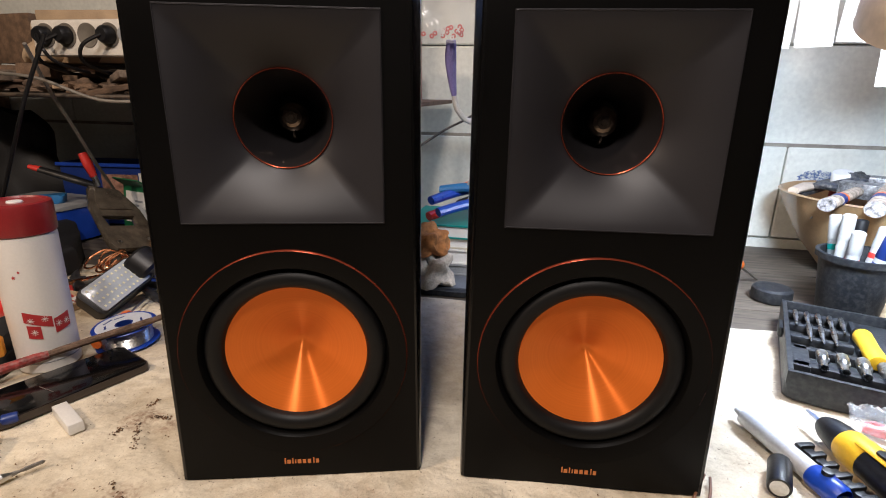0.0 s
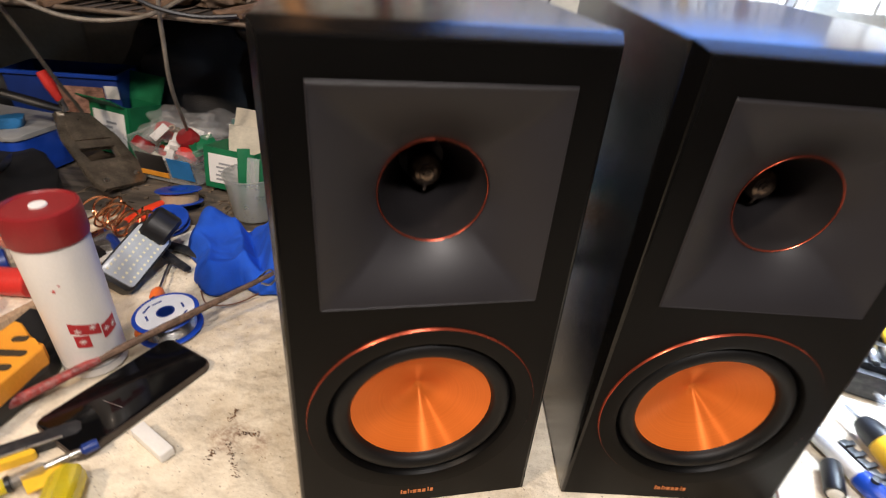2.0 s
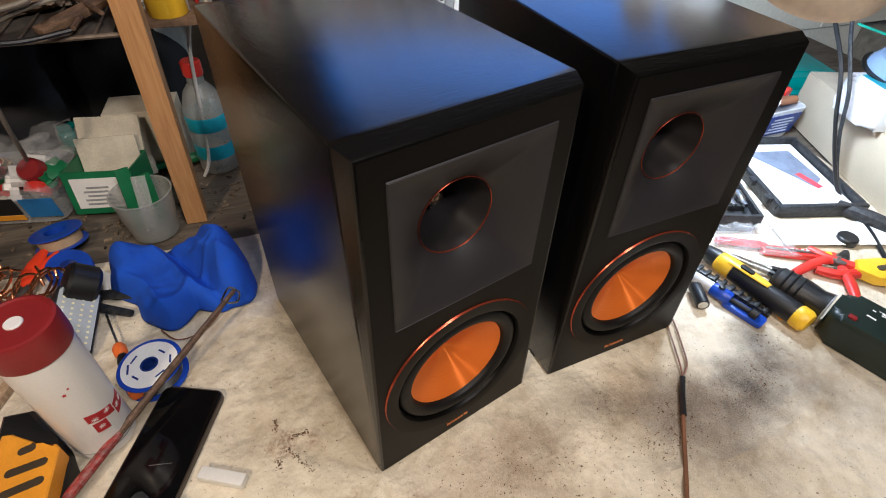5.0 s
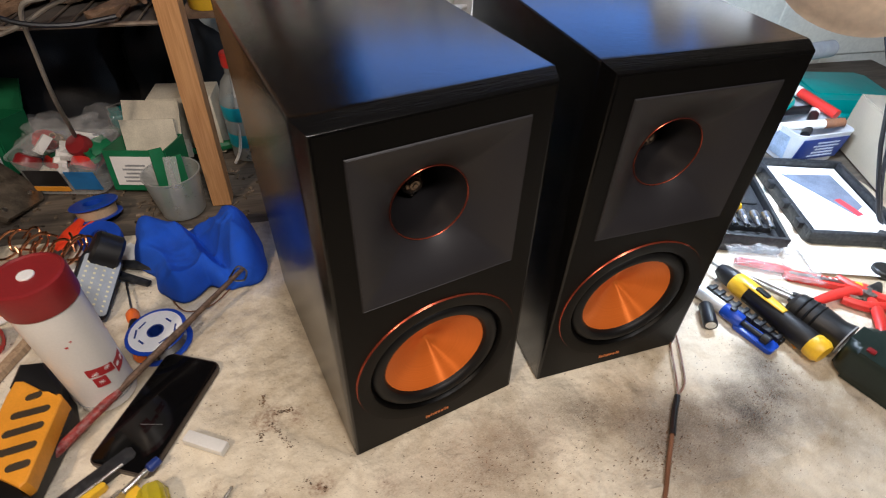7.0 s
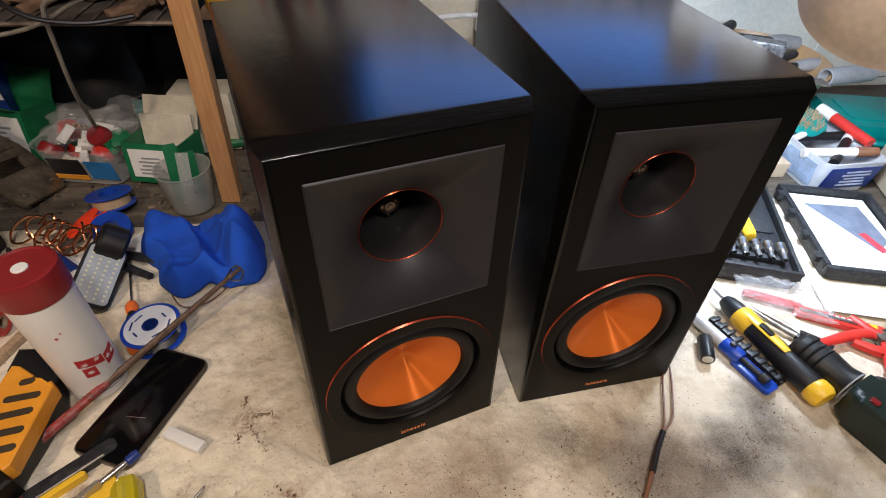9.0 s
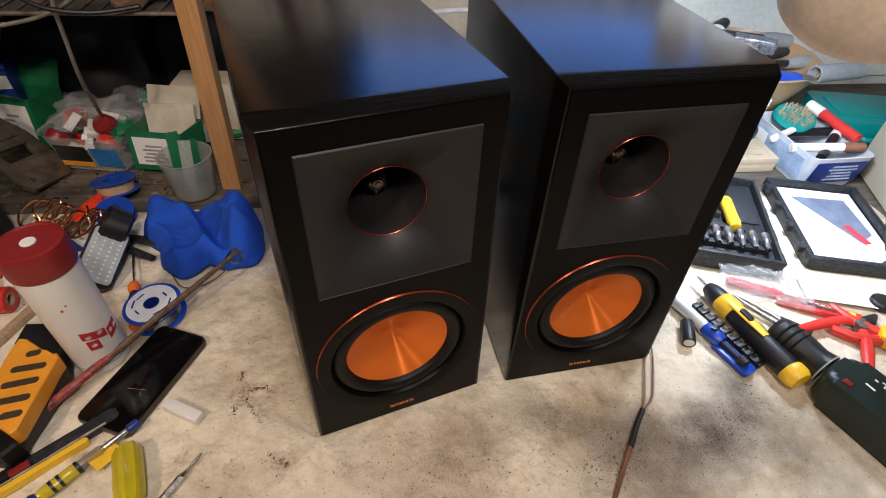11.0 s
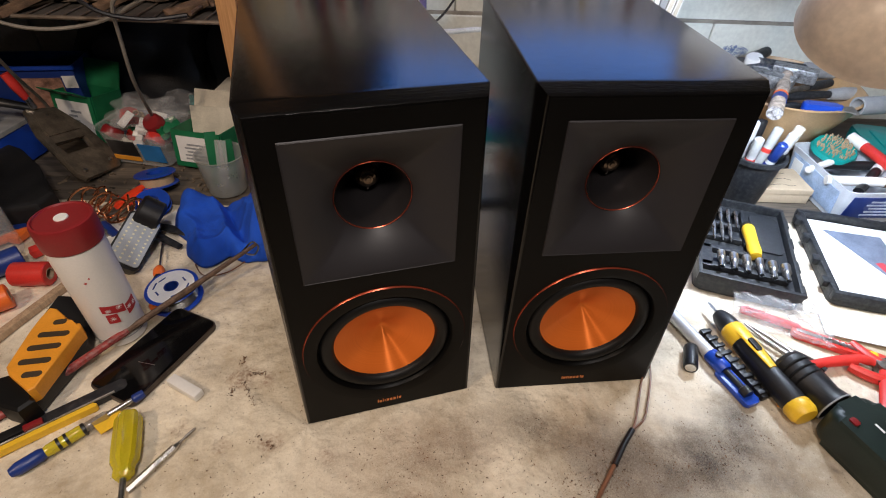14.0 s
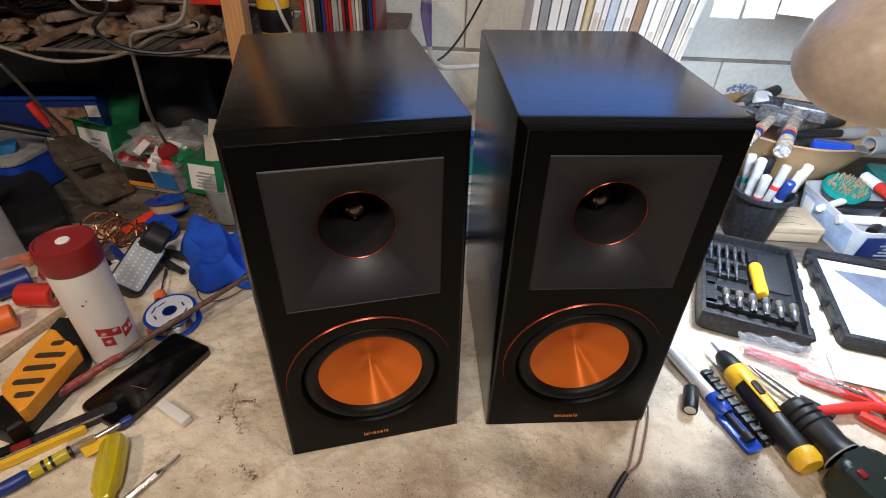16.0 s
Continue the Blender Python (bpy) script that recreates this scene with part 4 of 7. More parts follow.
def voltage_tester():
    e = thing("voltage_tester", "clear tester screwdriver with blue tip and yellow body", "tester", lying((-0.192, 0.088), (-0.322, 0.010), 0.008))
    part("tip", lathe([(0, -0.078), (0.0048, -0.078), (0.0055, -0.074), (0.0055, -0.066), (0.0030, -0.064)], 20, m=along_x()), DEEP_BLUE, e)
    part("sleeve", lathe([(0.0030, -0.065), (0.0036, -0.060), (0.0036, -0.036)], 16, m=along_x()), STEEL, e)
    part("window", lathe([(0.0036, -0.038), (0.0062, -0.034), (0.0062, -0.010)], 16, m=along_x()), SMOKY, e)
    part("body", lathe([(0.0062, -0.010), (0.0072, -0.006), (0.0072, 0.026), (0.0060, 0.030)], 20, m=along_x()), YELLOW_CLEAR, e, "clear yellow body")
    for x in (-0.012, 0.006, 0.014):
        part("band", lathe([(0.0064, x), (0.0076, x + 0.0005), (0.0076, x + 0.0035), (0.0064, x + 0.004)], 20, m=along_x()), BLACK, e)
    part("cap", lathe([(0.0060, 0.030), (0.0078, 0.034), (0.0078, 0.056), (0.005, 0.064), (0, 0.065)], 20, m=along_x()), DEEP_BLUE, e)


def acetate_screwdriver():
    e = thing("screwdriver", "screwdriver with a see-through yellow handle", "screwdriver", lying((-0.200, 0.066), (-0.187, -0.084), 0.0142) @ Matrix.Diagonal((1, 1.14, 1.14, 1)))
    bm = bmesh.new()
    rings = []
    for x, r in ((-0.068, 0.004), (-0.066, 0.009), (-0.058, 0.0122), (-0.02, 0.0125), (-0.004, 0.0118), (0.004, 0.0085), (0.012, 0.0088), (0.016, 0.006)):
        rings.append([bm.verts.new((x, rr * math.cos(a), rr * math.sin(a))) for a, rr in ((2 * math.pi * k / 36, r * (1 + (0.06 if (k // 3) % 2 else -0.04))) for k in range(36))])
    for a, b in zip(rings, rings[1:]):
        for k in range(36):
            bm.faces.new((a[k], a[(k + 1) % 36], b[(k + 1) % 36], b[k]))
    bm.faces.new(rings[0])
    bm.faces.new(rings[-1])
    part("handle", bm, YELLOW_CLEAR, e, "yellow acetate fluted handle")
    part("shaft", lathe([(0, -0.035), (0.0028, -0.035), (0.0028, 0.075), (0.0016, 0.080), (0, 0.080)], 12, m=along_x()), STEEL, e)


def loose_bit():
    e = thing("drill_bit", "steel hex driver bit with spiral tip on the board", "drill bit", lying((-0.126, 0.026), (-0.190, -0.034), 0.0045))
    part("tip", lathe([(0, -0.044), (0.0016, -0.042), (0.0019, -0.030), (0.0012, -0.026), (0.0022, -0.020)], 8, m=along_x()), DULL_STEEL, e)
    part("shank", lathe([(0.0022, -0.020), (0.0042, -0.014), (0.0042, 0.044), (0, 0.044)], 6, m=along_x()), STEEL, e, smooth=10)


def wire_roll(x, y, ang, colour, name, label, z=0.0):
    e = thing(name, label, "roll", pose(x, y, z + 0.0185, 0, 0, ang))
    part("roll", lathe([(0.009, -0.026), (0.0165, -0.026), (0.0182, -0.0245), (0.0182, 0.0245), (0.0165, 0.026), (0.009, 0.026)], 28, m=along_x(), closed=True), colour, e)
    part("core", lathe([(0.0092, -0.0262), (0.0075, -0.0262), (0.0075, 0.0262), (0.0092, 0.0262)], 20, m=along_x(), closed=True), CARD, e)


def copper_coil():
    e = thing("copper_wire", "loose tangle of bare copper wire", "wire", Matrix())
    rnd = random.Random(8)
    for k in range(11):
        cx, cy = -0.345 + 0.009 * k, 0.545 - 0.008 * k + rnd.uniform(-0.012, 0.012)
        r = rnd.uniform(0.016, 0.032)
        a0 = rnd.uniform(0, 6)
        pts = [(cx + r * math.cos(a0 + t), cy + 0.6 * r * math.sin(a0 + t), 0.010 + 0.013 * (1 + math.sin(a0 + t * 1.3)) + 0.001 * k) for t in (0, 0.9, 1.8, 2.7, 3.6, 4.5)]
        part("strand", tube(pts, 0.0019, 6, steps=4), COPPER_WIRE, e)


def red_cutter():
    e = thing("pliers", "pliers with a bright orange-red grip", "pliers", lying((-0.256, 0.575), (-0.318, 0.480), 0.012))
    part("grip", tube([(-0.052, 0, 0.004), (-0.02, 0.003, 0.004), (0.02, 0, 0.0)], [0.006, 0.011, 0.008], 10, flat=0.6), mat("orange_red_grip", (0.85, 0.06, 0.015), 0.4, vary=0.12), e)
    part("second_grip", tube([(-0.050, 0.022, 0.002), (-0.02, 0.016, 0.002), (0.02, 0.004, 0.0)], [0.006, 0.010, 0.008], 10, flat=0.6), mat("orange_red_grip", (0.85, 0.06, 0.015)), e)
    part("jaw", tube([(0.02, 0.002, 0), (0.05, 0.002, 0)], [0.008, 0.003], 8, flat=0.6), DULL_STEEL, e)


def black_pliers():
    e = thing("pliers", "dusty black-handled long pliers beside the cloth", "pliers", lying((-0.175, 0.395), (-0.262, 0.47), 0.010))
    for s in (-1, 1):
        part("handle", tube([(-0.07, 0.016 * s, 0), (-0.02, 0.012 * s, 0.001), (0.02, 0.004 * s, 0)], [0.006, 0.0075, 0.006], 8, flat=0.7), DUSTY_BLACK, e)
    part("jaw", tube([(0.02, 0, 0), (0.07, 0, 0)], [0.009, 0.003], 8, flat=0.7), DULL_STEEL, e)


def staple_gun():
    e = thing("staple_gun", "chromed heavy hand staple gun, dusty, lying on its side", "staple gun", Matrix.Translation((-0.414, 0.712, 0.078)) @ Matrix(((0.58, 0.45, 0.68), (-0.43, 0.88, -0.22), (-0.69, -0.165, 0.70))).to_4x4() @ Matrix.Scale(0.86, 4))
    chrome = mat("worn_chrome", (0.28, 0.235, 0.18), 0.16, 0.65, vary=0.45, scale=40, bump=0.25, dust=0.0)

    def slab(out, hole, z0, z1, bevel):
        bm = bmesh.new()
        es = []
        for pts in (out, hole) if hole else (out,):
            vs = [bm.verts.new((x, y, z0)) for x, y in pts]
            es += [bm.edges.new((vs[i], vs[(i + 1) % len(vs)])) for i in range(len(vs))]
        bmesh.ops.triangle_fill(bm, edges=es, use_beauty=True, normal=(0, 0, 1))
        ext = bmesh.ops.extrude_face_region(bm, geom=bm.faces[:])["geom"]
        for v in ext:
            if isinstance(v, bmesh.types.BMVert):
                v.co.z = z1
        sharp = [g for g in bm.edges if g.is_manifold and g.calc_face_angle(0) > 0.9]
        bmesh.ops.bevel(bm, geom=sharp, offset=bevel, segments=2, profile=0.6, affect="EDGES", clamp_overlap=True)
        return bm
    out = [(-0.058, -0.028), (0.0, -0.052), (0.110, -0.062), (0.130, -0.052), (0.136, 0.042), (0.116, 0.062), (0.020, 0.060), (-0.044, 0.038)]
    part("housing", slab(out, [(0.034, -0.042), (0.064, -0.038), (0.068, 0.030), (0.040, 0.034)], 0.0, 0.016, 0.003), chrome, e, smooth=30)
    part("cover_plate", slab([(-0.044, -0.020), (-0.004, -0.040), (0.016, -0.040), (0.022, 0.038), (-0.034, 0.026)], None, 0.0163, 0.0195, 0.001), chrome, e, smooth=30)
    for x, y in ((-0.030, 0.0), (0.112, 0.034), (0.112, -0.040)):
        part("rivet", lathe([(0, 0.020), (0.004, 0.019), (0.005, 0.0155)], 16, m=Matrix.Translation((x, y, 0.0))), STEEL, e)
    part("lever", tube([(-0.060, -0.006, 0.010), (-0.100, -0.030, -0.012), (-0.159, -0.066, -0.045)], [0.009, 0.011, 0.009], 12, flat=0.8), BLACK, e)
    part("lever_tip", tube([(-0.158, -0.065, -0.044), (-0.176, -0.078, -0.055)], [0.0092, 0.006], 12, flat=0.8), RED, e, "red lever tip")
    part("catch", tube([(-0.052, -0.008, 0.018), (-0.074, -0.014, 0.030)], [0.006, 0.007], 10), STEEL, e, "bright steel catch")
    part("catch_grip", tube([(-0.072, -0.014, 0.029), (-0.098, -0.022, 0.043), (-0.122, -0.030, 0.056)], [0.008, 0.012, 0.010], 12, flat=0.8), RED, e, "red catch grip")


def open_carton(name, label, m, w, d, h, colour, lid=None):
    e = thing(name, label, "carton", m)
    t = 0.0025
    for nm, sx, sy, x, y in (("front", w, t, 0, -d / 2), ("back", w, t, 0, d / 2), ("side", t, d - 2 * t, -w / 2, 0), ("side", t, d - 2 * t, w / 2, 0)):
        part(nm, box(sx, sy, h, at=(x, y, 0.002)), colour, e, smooth=0)
    part("base", box(w, d, 0.002), colour, e, smooth=0)
    part("label", box(w * 0.80, 0.001, h * 0.72, at=(0.0, -d / 2 - 0.0018, h * 0.16)), PAPER, e, "white printed label", smooth=0)
    bm = bmesh.new()
    rnd = random.Random(len(name) + int(w * 1000))
    for k in range(5):
        box(w * rnd.uniform(0.2, 0.5), 0.0006, h * 0.045, at=(rnd.uniform(-0.08, 0.08) * w, -d / 2 - 0.0026, h * (0.24 + 0.10 * k)), bm=bm)
    part("print", bm, GREY, e, smooth=0)
    part("flap", box(w * 0.98, t, d * 0.75, m=Matrix.Translation((0, d / 2, h)) @ Euler((radians(-18), 0, 0)).to_matrix().to_4x4()), lid or colour, e, smooth=0)
    if not lid:
        part("flap", box(w * 0.9, t, d * 0.45, m=Matrix.Translation((0, -d / 2, h)) @ Euler((radians(60), 0, 0)).to_matrix().to_4x4()), colour, e, smooth=0)
    return e


def clear_tub():
    m = pose(-0.262, 0.722, 0, 0, 0, -27)
    e = thing("storage_tub", "clear plastic tub heaped with small hardware packets", "storage tub", m)
    bm = bmesh.new()
    lo, hi = rounded(0.125, 0.085, 0.02), rounded(0.150, 0.108, 0.024)
    a = [bm.verts.new((x, y, 0.002)) for x, y in lo]
    b = [bm.verts.new((x, y, 0.075)) for x, y in hi]
    c = [bm.verts.new((x * 1.05, y * 1.06, 0.077)) for x, y in hi]
    for p, q in ((a, b), (b, c)):
        for i in range(len(p)):
            bm.faces.new((p[i], p[(i + 1) % len(p)], q[(i + 1) % len(p)], q[i]))
    bm.faces.new(a)
    part("tub", bm, CLEAR, e)
    part("label", box(0.060, 0.001, 0.034, at=(-0.020, -0.0010, 0.024), m=Matrix.Translation((0, -0.0430, 0)) @ Euler((radians(8.8), 0, 0)).to_matrix().to_4x4()), BLACK, e, "black printed label", smooth=0)
    part("stripe", box(0.060, 0.0012, 0.010, at=(-0.020, -0.0016, 0.012), m=Matrix.Translation((0, -0.0430, 0)) @ Euler((radians(8.8), 0, 0)).to_matrix().to_4x4()), AMBER, e, "orange stripe", smooth=0)
    part("blue_label", box(0.050, 0.001, 0.040, at=(0.042, -0.0010, 0.016), m=Matrix.Translation((0, -0.0430, 0)) @ Euler((radians(8.8), 0, 0)).to_matrix().to_4x4()), mat("sky_blue", (0.03, 0.18, 0.45), 0.5), e, "blue label", smooth=0)
    rnd = random.Random(21)
    cols = [RED, WHITE, RED, CREAM, SMOKY, GREEN, ORANGE, WHITE, DULL_STEEL, CARD]
    for k in range(22):
        x, y, z = rnd.uniform(-0.058, 0.058), rnd.uniform(-0.040, 0.040), 0.026 + 0.0024 * k
        mm = m @ pose(x, y, z, rnd.uniform(-40, 40), rnd.uniform(-40, 40), rnd.uniform(0, 180))
        kind = k % 4
        if kind == 0:
            solid("bottle_cap", lathe([(0, 0.018), (0.016, 0.018), (0.019, 0.014), (0.0195, 0), (0.017, 0), (0.016, 0.014), (0, 0.0145)], 24), (RED, DARK_RED)[k % 8 // 4], "red plastic cap in the clear tub", "bottle cap", mm)
        elif kind == 1:
            solid("screw_box", box(0.034, 0.026, 0.014, 0.001), (WHITE, PAPER)[k % 2], "little white packet in the clear tub", "packet", mm)
        elif kind == 2:
            solid("packet", crumple(box(0.040, 0.030, 0.006, 0.001), 0.004, 60, k), FILM if k % 3 else GREEN, "crinkled small packet in the clear tub", "packet", mm)
        else:
            solid("fitting", lathe([(0.005, -0.010), (0.010, -0.010), (0.010, 0.0), (0.007, 0.002), (0.007, 0.014), (0.005, 0.014)], 6 if k % 3 else 16, closed=True), cols[k % 10], "small turned fitting in the clear tub", "fitting", mm, smooth=25)


def clear_beaker():
    e = thing("plastic_beaker", "cloudy clear plastic beaker holding green offcuts", "beaker", pose(-0.107, 0.552, 0) @ Matrix.Diagonal((1, 1, 0.86, 1)))
    part("beaker", lathe([(0, 0.001), (0.034, 0.001), (0.035, 0.003), (0.044, 0.088), (0.0455, 0.089), (0.0455, 0.091), (0.043, 0.091), (0.0335, 0.004), (0, 0.004)], 40), clear_plastic("cloudy_plastic", (0.45, 0.46, 0.43), 0.42, 0.35), e)
    for x, y, a, hgt in ((-0.018, 0.008, 14, 0.105), (-0.006, -0.004, -10, 0.095), (0.010, 0.012, 24, 0.085)):
        solid("offcut", box(0.020, 0.004, hgt, 0.001), GREEN if a != -10 else CLEAR, "flat strip standing in the beaker", "offcut", pose(-0.107 + x, 0.552 + y, 0.006, -8, 6, a), group="strips in the beaker")


def crumpled_bag(name, label, at, size, material, seed, category="bag", amount=0.35):
    bm = bmesh.new()
    bmesh.ops.create_icosphere(bm, subdivisions=4, radius=1)
    for v in bm.verts:
        d = v.co.normalized()
        k = 1 + amount * noise.noise(d * 1.8 + Vector((seed, 0, 0))) + 0.22 * amount * abs(noise.noise(d * 6 + Vector((0, seed, 0)))) - 0.2 * amount * abs(noise.noise(d * 11 + Vector((0, seed, 3))))
        v.co = Vector((d.x * k * size[0], d.y * k * size[1], max(d.z * k, -0.55) * size[2]))
    low = min(v.co.z for v in bm.verts)
    for v in bm.verts:
        v.co.z -= low
    return solid(name, bm, material, label, category, pose(*at), smooth=40)


def shelf_rack():
    """Pine posts, wire decks; things lie on the decks."""
    r = thing("shelf_rack", "pine post shelf rack with grey wire decks", "shelf", pose(0, 0, 0, 0, 0, ALONG))
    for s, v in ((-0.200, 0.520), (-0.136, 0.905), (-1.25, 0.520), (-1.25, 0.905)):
        part("post", box(0.032, 0.030, 1.30, 0.0015, at=(0, 0, 0)), PINE if v < 0.7 else DARKENED_WOOD, r, "pale pine post" if v < 0.7 else "dark stained wooden post", m=pose(s, v, -0.004, 0, 2.0 if s == -0.200 else 0, 0))
    wire = mat("dusty_wire", (0.15, 0.115, 0.085), 0.55, 0.4, vary=0.35, bump=0.2, dust=0.2)
    for z in (0.300, 0.355):
        for v in (0.528, 0.90) if z < 0.33 else (0.66, 0.90):
            part("rail", tube([(-1.25, v, z), (-0.20, v, z)], 0.0034, 8), wire, r)
        for k in range(36 if z < 0.33 else 12):
            s = -1.24 + 1.03 * k / (36 if z < 0.33 else 12)
            part("wire", tube([(s, 0.528 if z < 0.33 else 0.66, z + 0.002), (s, 0.90, z + 0.002)], 0.0016, 5), wire, r)
    # Solid board added under the wires so the space below stays dark
    part("shading_deck", box(1.02, 0.36, 0.004, at=(-0.73, 0.715, 0.2955)), mat("shade_board", (0.06, 0.05, 0.042), 0.9, vary=0.4, bump=0.4), r)
    # Dark sheet added to hide the pale wall in the rack's dark space
    part("dark_backing", box(1.12, 0.008, 1.20, at=(-0.72, 0.934, -0.002)), mat("shade_board", (0.06, 0.05, 0.042)), r)
    part("back_rail", box(1.1, 0.012, 0.05, 0.002, at=(-0.70, 0.922, 0.30)), DARKENED_WOOD, r)


def power_strip():
    e = thing("power_strip", "white six-way power strip, dusty, with plugs in it", "power strip", pose(*uv(-0.548, 0.580), 0.3720, 0, 0, ALONG))
    part("housing", box(0.300, 0.045, 0.064, 0.006), mat("strip_white", (0.78, 0.74, 0.66), 0.45, vary=0.2, bump=0.05, dust=0.15), e)
    face = Euler((math.pi / 2, 0, 0)).to_matrix().to_4x4()
    for k in range(6):
        x = -0.118 + 0.0470 * k
        part("socket", lathe([(0.0215, 0), (0.0215, 0.0012), (0.0195, 0.0012), (0.0185, 0.0006), (0, 0.0006)], 28, m=Matrix.Translation((x, -0.0228, 0.036)) @ face), mat("socket_shadow", (0.18, 0.16, 0.13), 0.6), e)
        if k in (0, 1, 3, 4):
            pl = part("plug", lathe([(0, 0.020), (0.011, 0.020), (0.0155, 0.014), (0.0165, 0.001), (0, 0.001)], 20, m=Matrix.Translation((x, -0.0230, 0.036)) @ face), BLACK if k != 4 else GREY, e, "dark moulded plug")
            dx = -0.03 if k % 2 else 0.02
            part("cord", tube([(x, -0.042, 0.036), (x + dx, -0.056, 0.016), (x + dx * 1.6, -0.040, -0.012), (x + dx * 2.0, 0.03, -0.030), (x + dx * 2.4, 0.12, -0.040)], 0.0033, 7), BLACK if k != 4 else CABLE_GREY, pl)


def shelf_clutter():
    rnd = random.Random(31)
    kinds = [("wood_offcut", "rough brown wooden offcut on the wire deck", DARKENED_WOOD, "offcut"), ("paper_roll", "darkened rolled paper on the wire deck", DARKENED_PAPER, "paper"),
             ("rod", "thin dark rod on the wire deck", RUSTY, "rod"), ("carton", "small worn carton on the wire deck", DARKENED_WOOD, "carton"), ("rod", "rusty brown rod on the wire deck", RUSTY, "rod"),
             ("packet", "crumpled dark packet on the wire deck", DARKENED_PAPER, "packet")]
    for k in range(34):
        nm, lab, ma, cat = kinds[k % 6]
        s, v = rnd.uniform(-0.92, -0.25), rnd.uniform(0.58, 0.84)
        x, y = uv(s, v)
        z = 0.3065 + rnd.uniform(0.0, 0.02) + (0.012 if k % 6 in (0, 3) else 0.006)
        m = pose(x, y, z, rnd.uniform(-7, 7), rnd.uniform(-6, 6), ALONG + 90 + rnd.uniform(-40, 40))
        ln = rnd.uniform(0.10, 0.22)
        if k % 6 == 0:
            bm = box(ln, rnd.uniform(0.015, 0.03), rnd.uniform(0.01, 0.02), 0.001)
        elif k % 6 == 3:
            bm = box(0.09, 0.06, 0.026, 0.001)
        elif k % 6 == 5:
            bm = crumple(box(0.09, 0.06, 0.015, 0.003), 0.012, 25, k)
        elif k % 6 == 1:
            bm = lathe([(0.006, -ln / 2), (0.009, -ln / 2), (0.009, ln / 2), (0.006, ln / 2)], 14, m=along_x(0, 0, 0.009), closed=True)
        else:
            bm = tube([(-ln / 2, 0, 0.004), (0, rnd.uniform(-0.01, 0.01), 0.004), (ln / 2, 0, 0.004)], 0.0035, 7)
        solid(nm, bm, ma, lab, cat, m)
    # bundles of rag and paper along the deck's front
    # Light brown rag, its colour darkened for the shaded deck
    rag = mat("darkened_rag", (0.16, 0.11, 0.075), 0.9, vary=0.5, scale=40, bump=0.5)
    for k in range(15):
        s, v = -0.90 + 0.046 * k, rnd.uniform(0.57, 0.66)
        if k % 3 == 2:
            m = pose(*uv(s, v), 0.312, rnd.uniform(-10, 10), rnd.uniform(-18, 4), ALONG + rnd.uniform(20, 70))
            solid("wood_offcut", box(0.13, 0.020, 0.009, 0.001), HANDLE_WOOD if k % 4 == 1 else DARKENED_WOOD, "flat brown stick on the wire deck", "offcut", m)
        else:
            x, y = uv(s, v)
            crumpled_bag("rag", "crumpled darkened rag on the wire deck", (x, y, 0.3045), (rnd.uniform(0.025, 0.045), rnd.uniform(0.02, 0.03), rnd.uniform(0.012, 0.020)), (rag, DARKENED_PAPER, DARKENED_WOOD, rag)[k % 4], 20.0 + k, "rag", 0.6)
    for k, (s, v, sx, sz, ma) in enumerate(((-0.74, 0.60, 0.055, 0.050, CARD), (-0.63, 0.62, 0.05, 0.055, rag), (-0.55, 0.66, 0.06, 0.06, mat("orange_brown", (0.38, 0.15, 0.06), 0.7)), (-0.36, 0.64, 0.05, 0.045, CARD))):
        x, y = uv(s, v + 0.05)
        crumpled_bag("paper_bag", "crumpled brown paper bag on the upper deck", (x, y, 0.3625), (sx, 0.04, sz), ma, 40.0 + k, "paper bag", 0.5)
    # upper deck
    for k, (s, v, w, d, h, ma, lab) in enumerate(((-0.66, 0.70, 0.20, 0.14, 0.10, CARD, "worn brown carton on the upper deck"), (-0.42, 0.73, 0.18, 0.14, 0.09, mat("orange_brown", (0.38, 0.15, 0.06), 0.7), "orange-brown carton on the upper deck"),
                                           (-0.86, 0.74, 0.12, 0.16, 0.10, DARKENED_WOOD, "dark brown carton on the upper deck"), (-0.27, 0.66, 0.07, 0.10, 0.05, RED, "red box on the upper deck"))):
        solid("carton", box(w, d, h, 0.003), ma, lab, "carton", pose(*uv(s, v), 0.3625, 0, 0, ALONG + rnd.uniform(-9, 9)))
    # tin and the row of thin cases between the posts
    tin = thing("tin", "yellow and black printed tin", "tin", pose(*uv(-0.155, 0.60), 0.2995))
    part("can", lathe([(0, 0), (0.026, 0), (0.027, 0.002), (0.027, 0.108), (0.026, 0.110), (0, 0.110)], 32), YELLOW, tin)
    part("band", lathe([(0.0272, 0.030), (0.0276, 0.031), (0.0276, 0.066), (0.0272, 0.067)], 32), BLACK, tin, "black printed band")
    solid("bracket_shelf", box(0.24, 0.34, 0.008, 0.001, at=(0, 0, -0.008)), DARKENED_WOOD, "small dark shelf board behind the speaker", "shelf", pose(*uv(-0.070, 0.735), 0.2995, 0, 0, ALONG))
    cols = [RED, GREY, DEEP_BLUE, GREY, DARK_RED, GREY, BLACK, DARK_RED, GREY, BLACK, CREAM, BLACK, DARK_RED, GREY]
    for k in range(22):
        x, y = uv(-0.118 + 0.0062 * k, 0.70)
        solid("slim_case", box(0.0052, 0.125, 0.140 + rnd.uniform(-0.004, 0.006), 0.0006), cols[(k * 5) % 14], "thin upright plastic case with a coloured spine", "case", pose(x, y, 0.2995, 0, rnd.uniform(-1, 1), ALONG), group="row of slim cases")
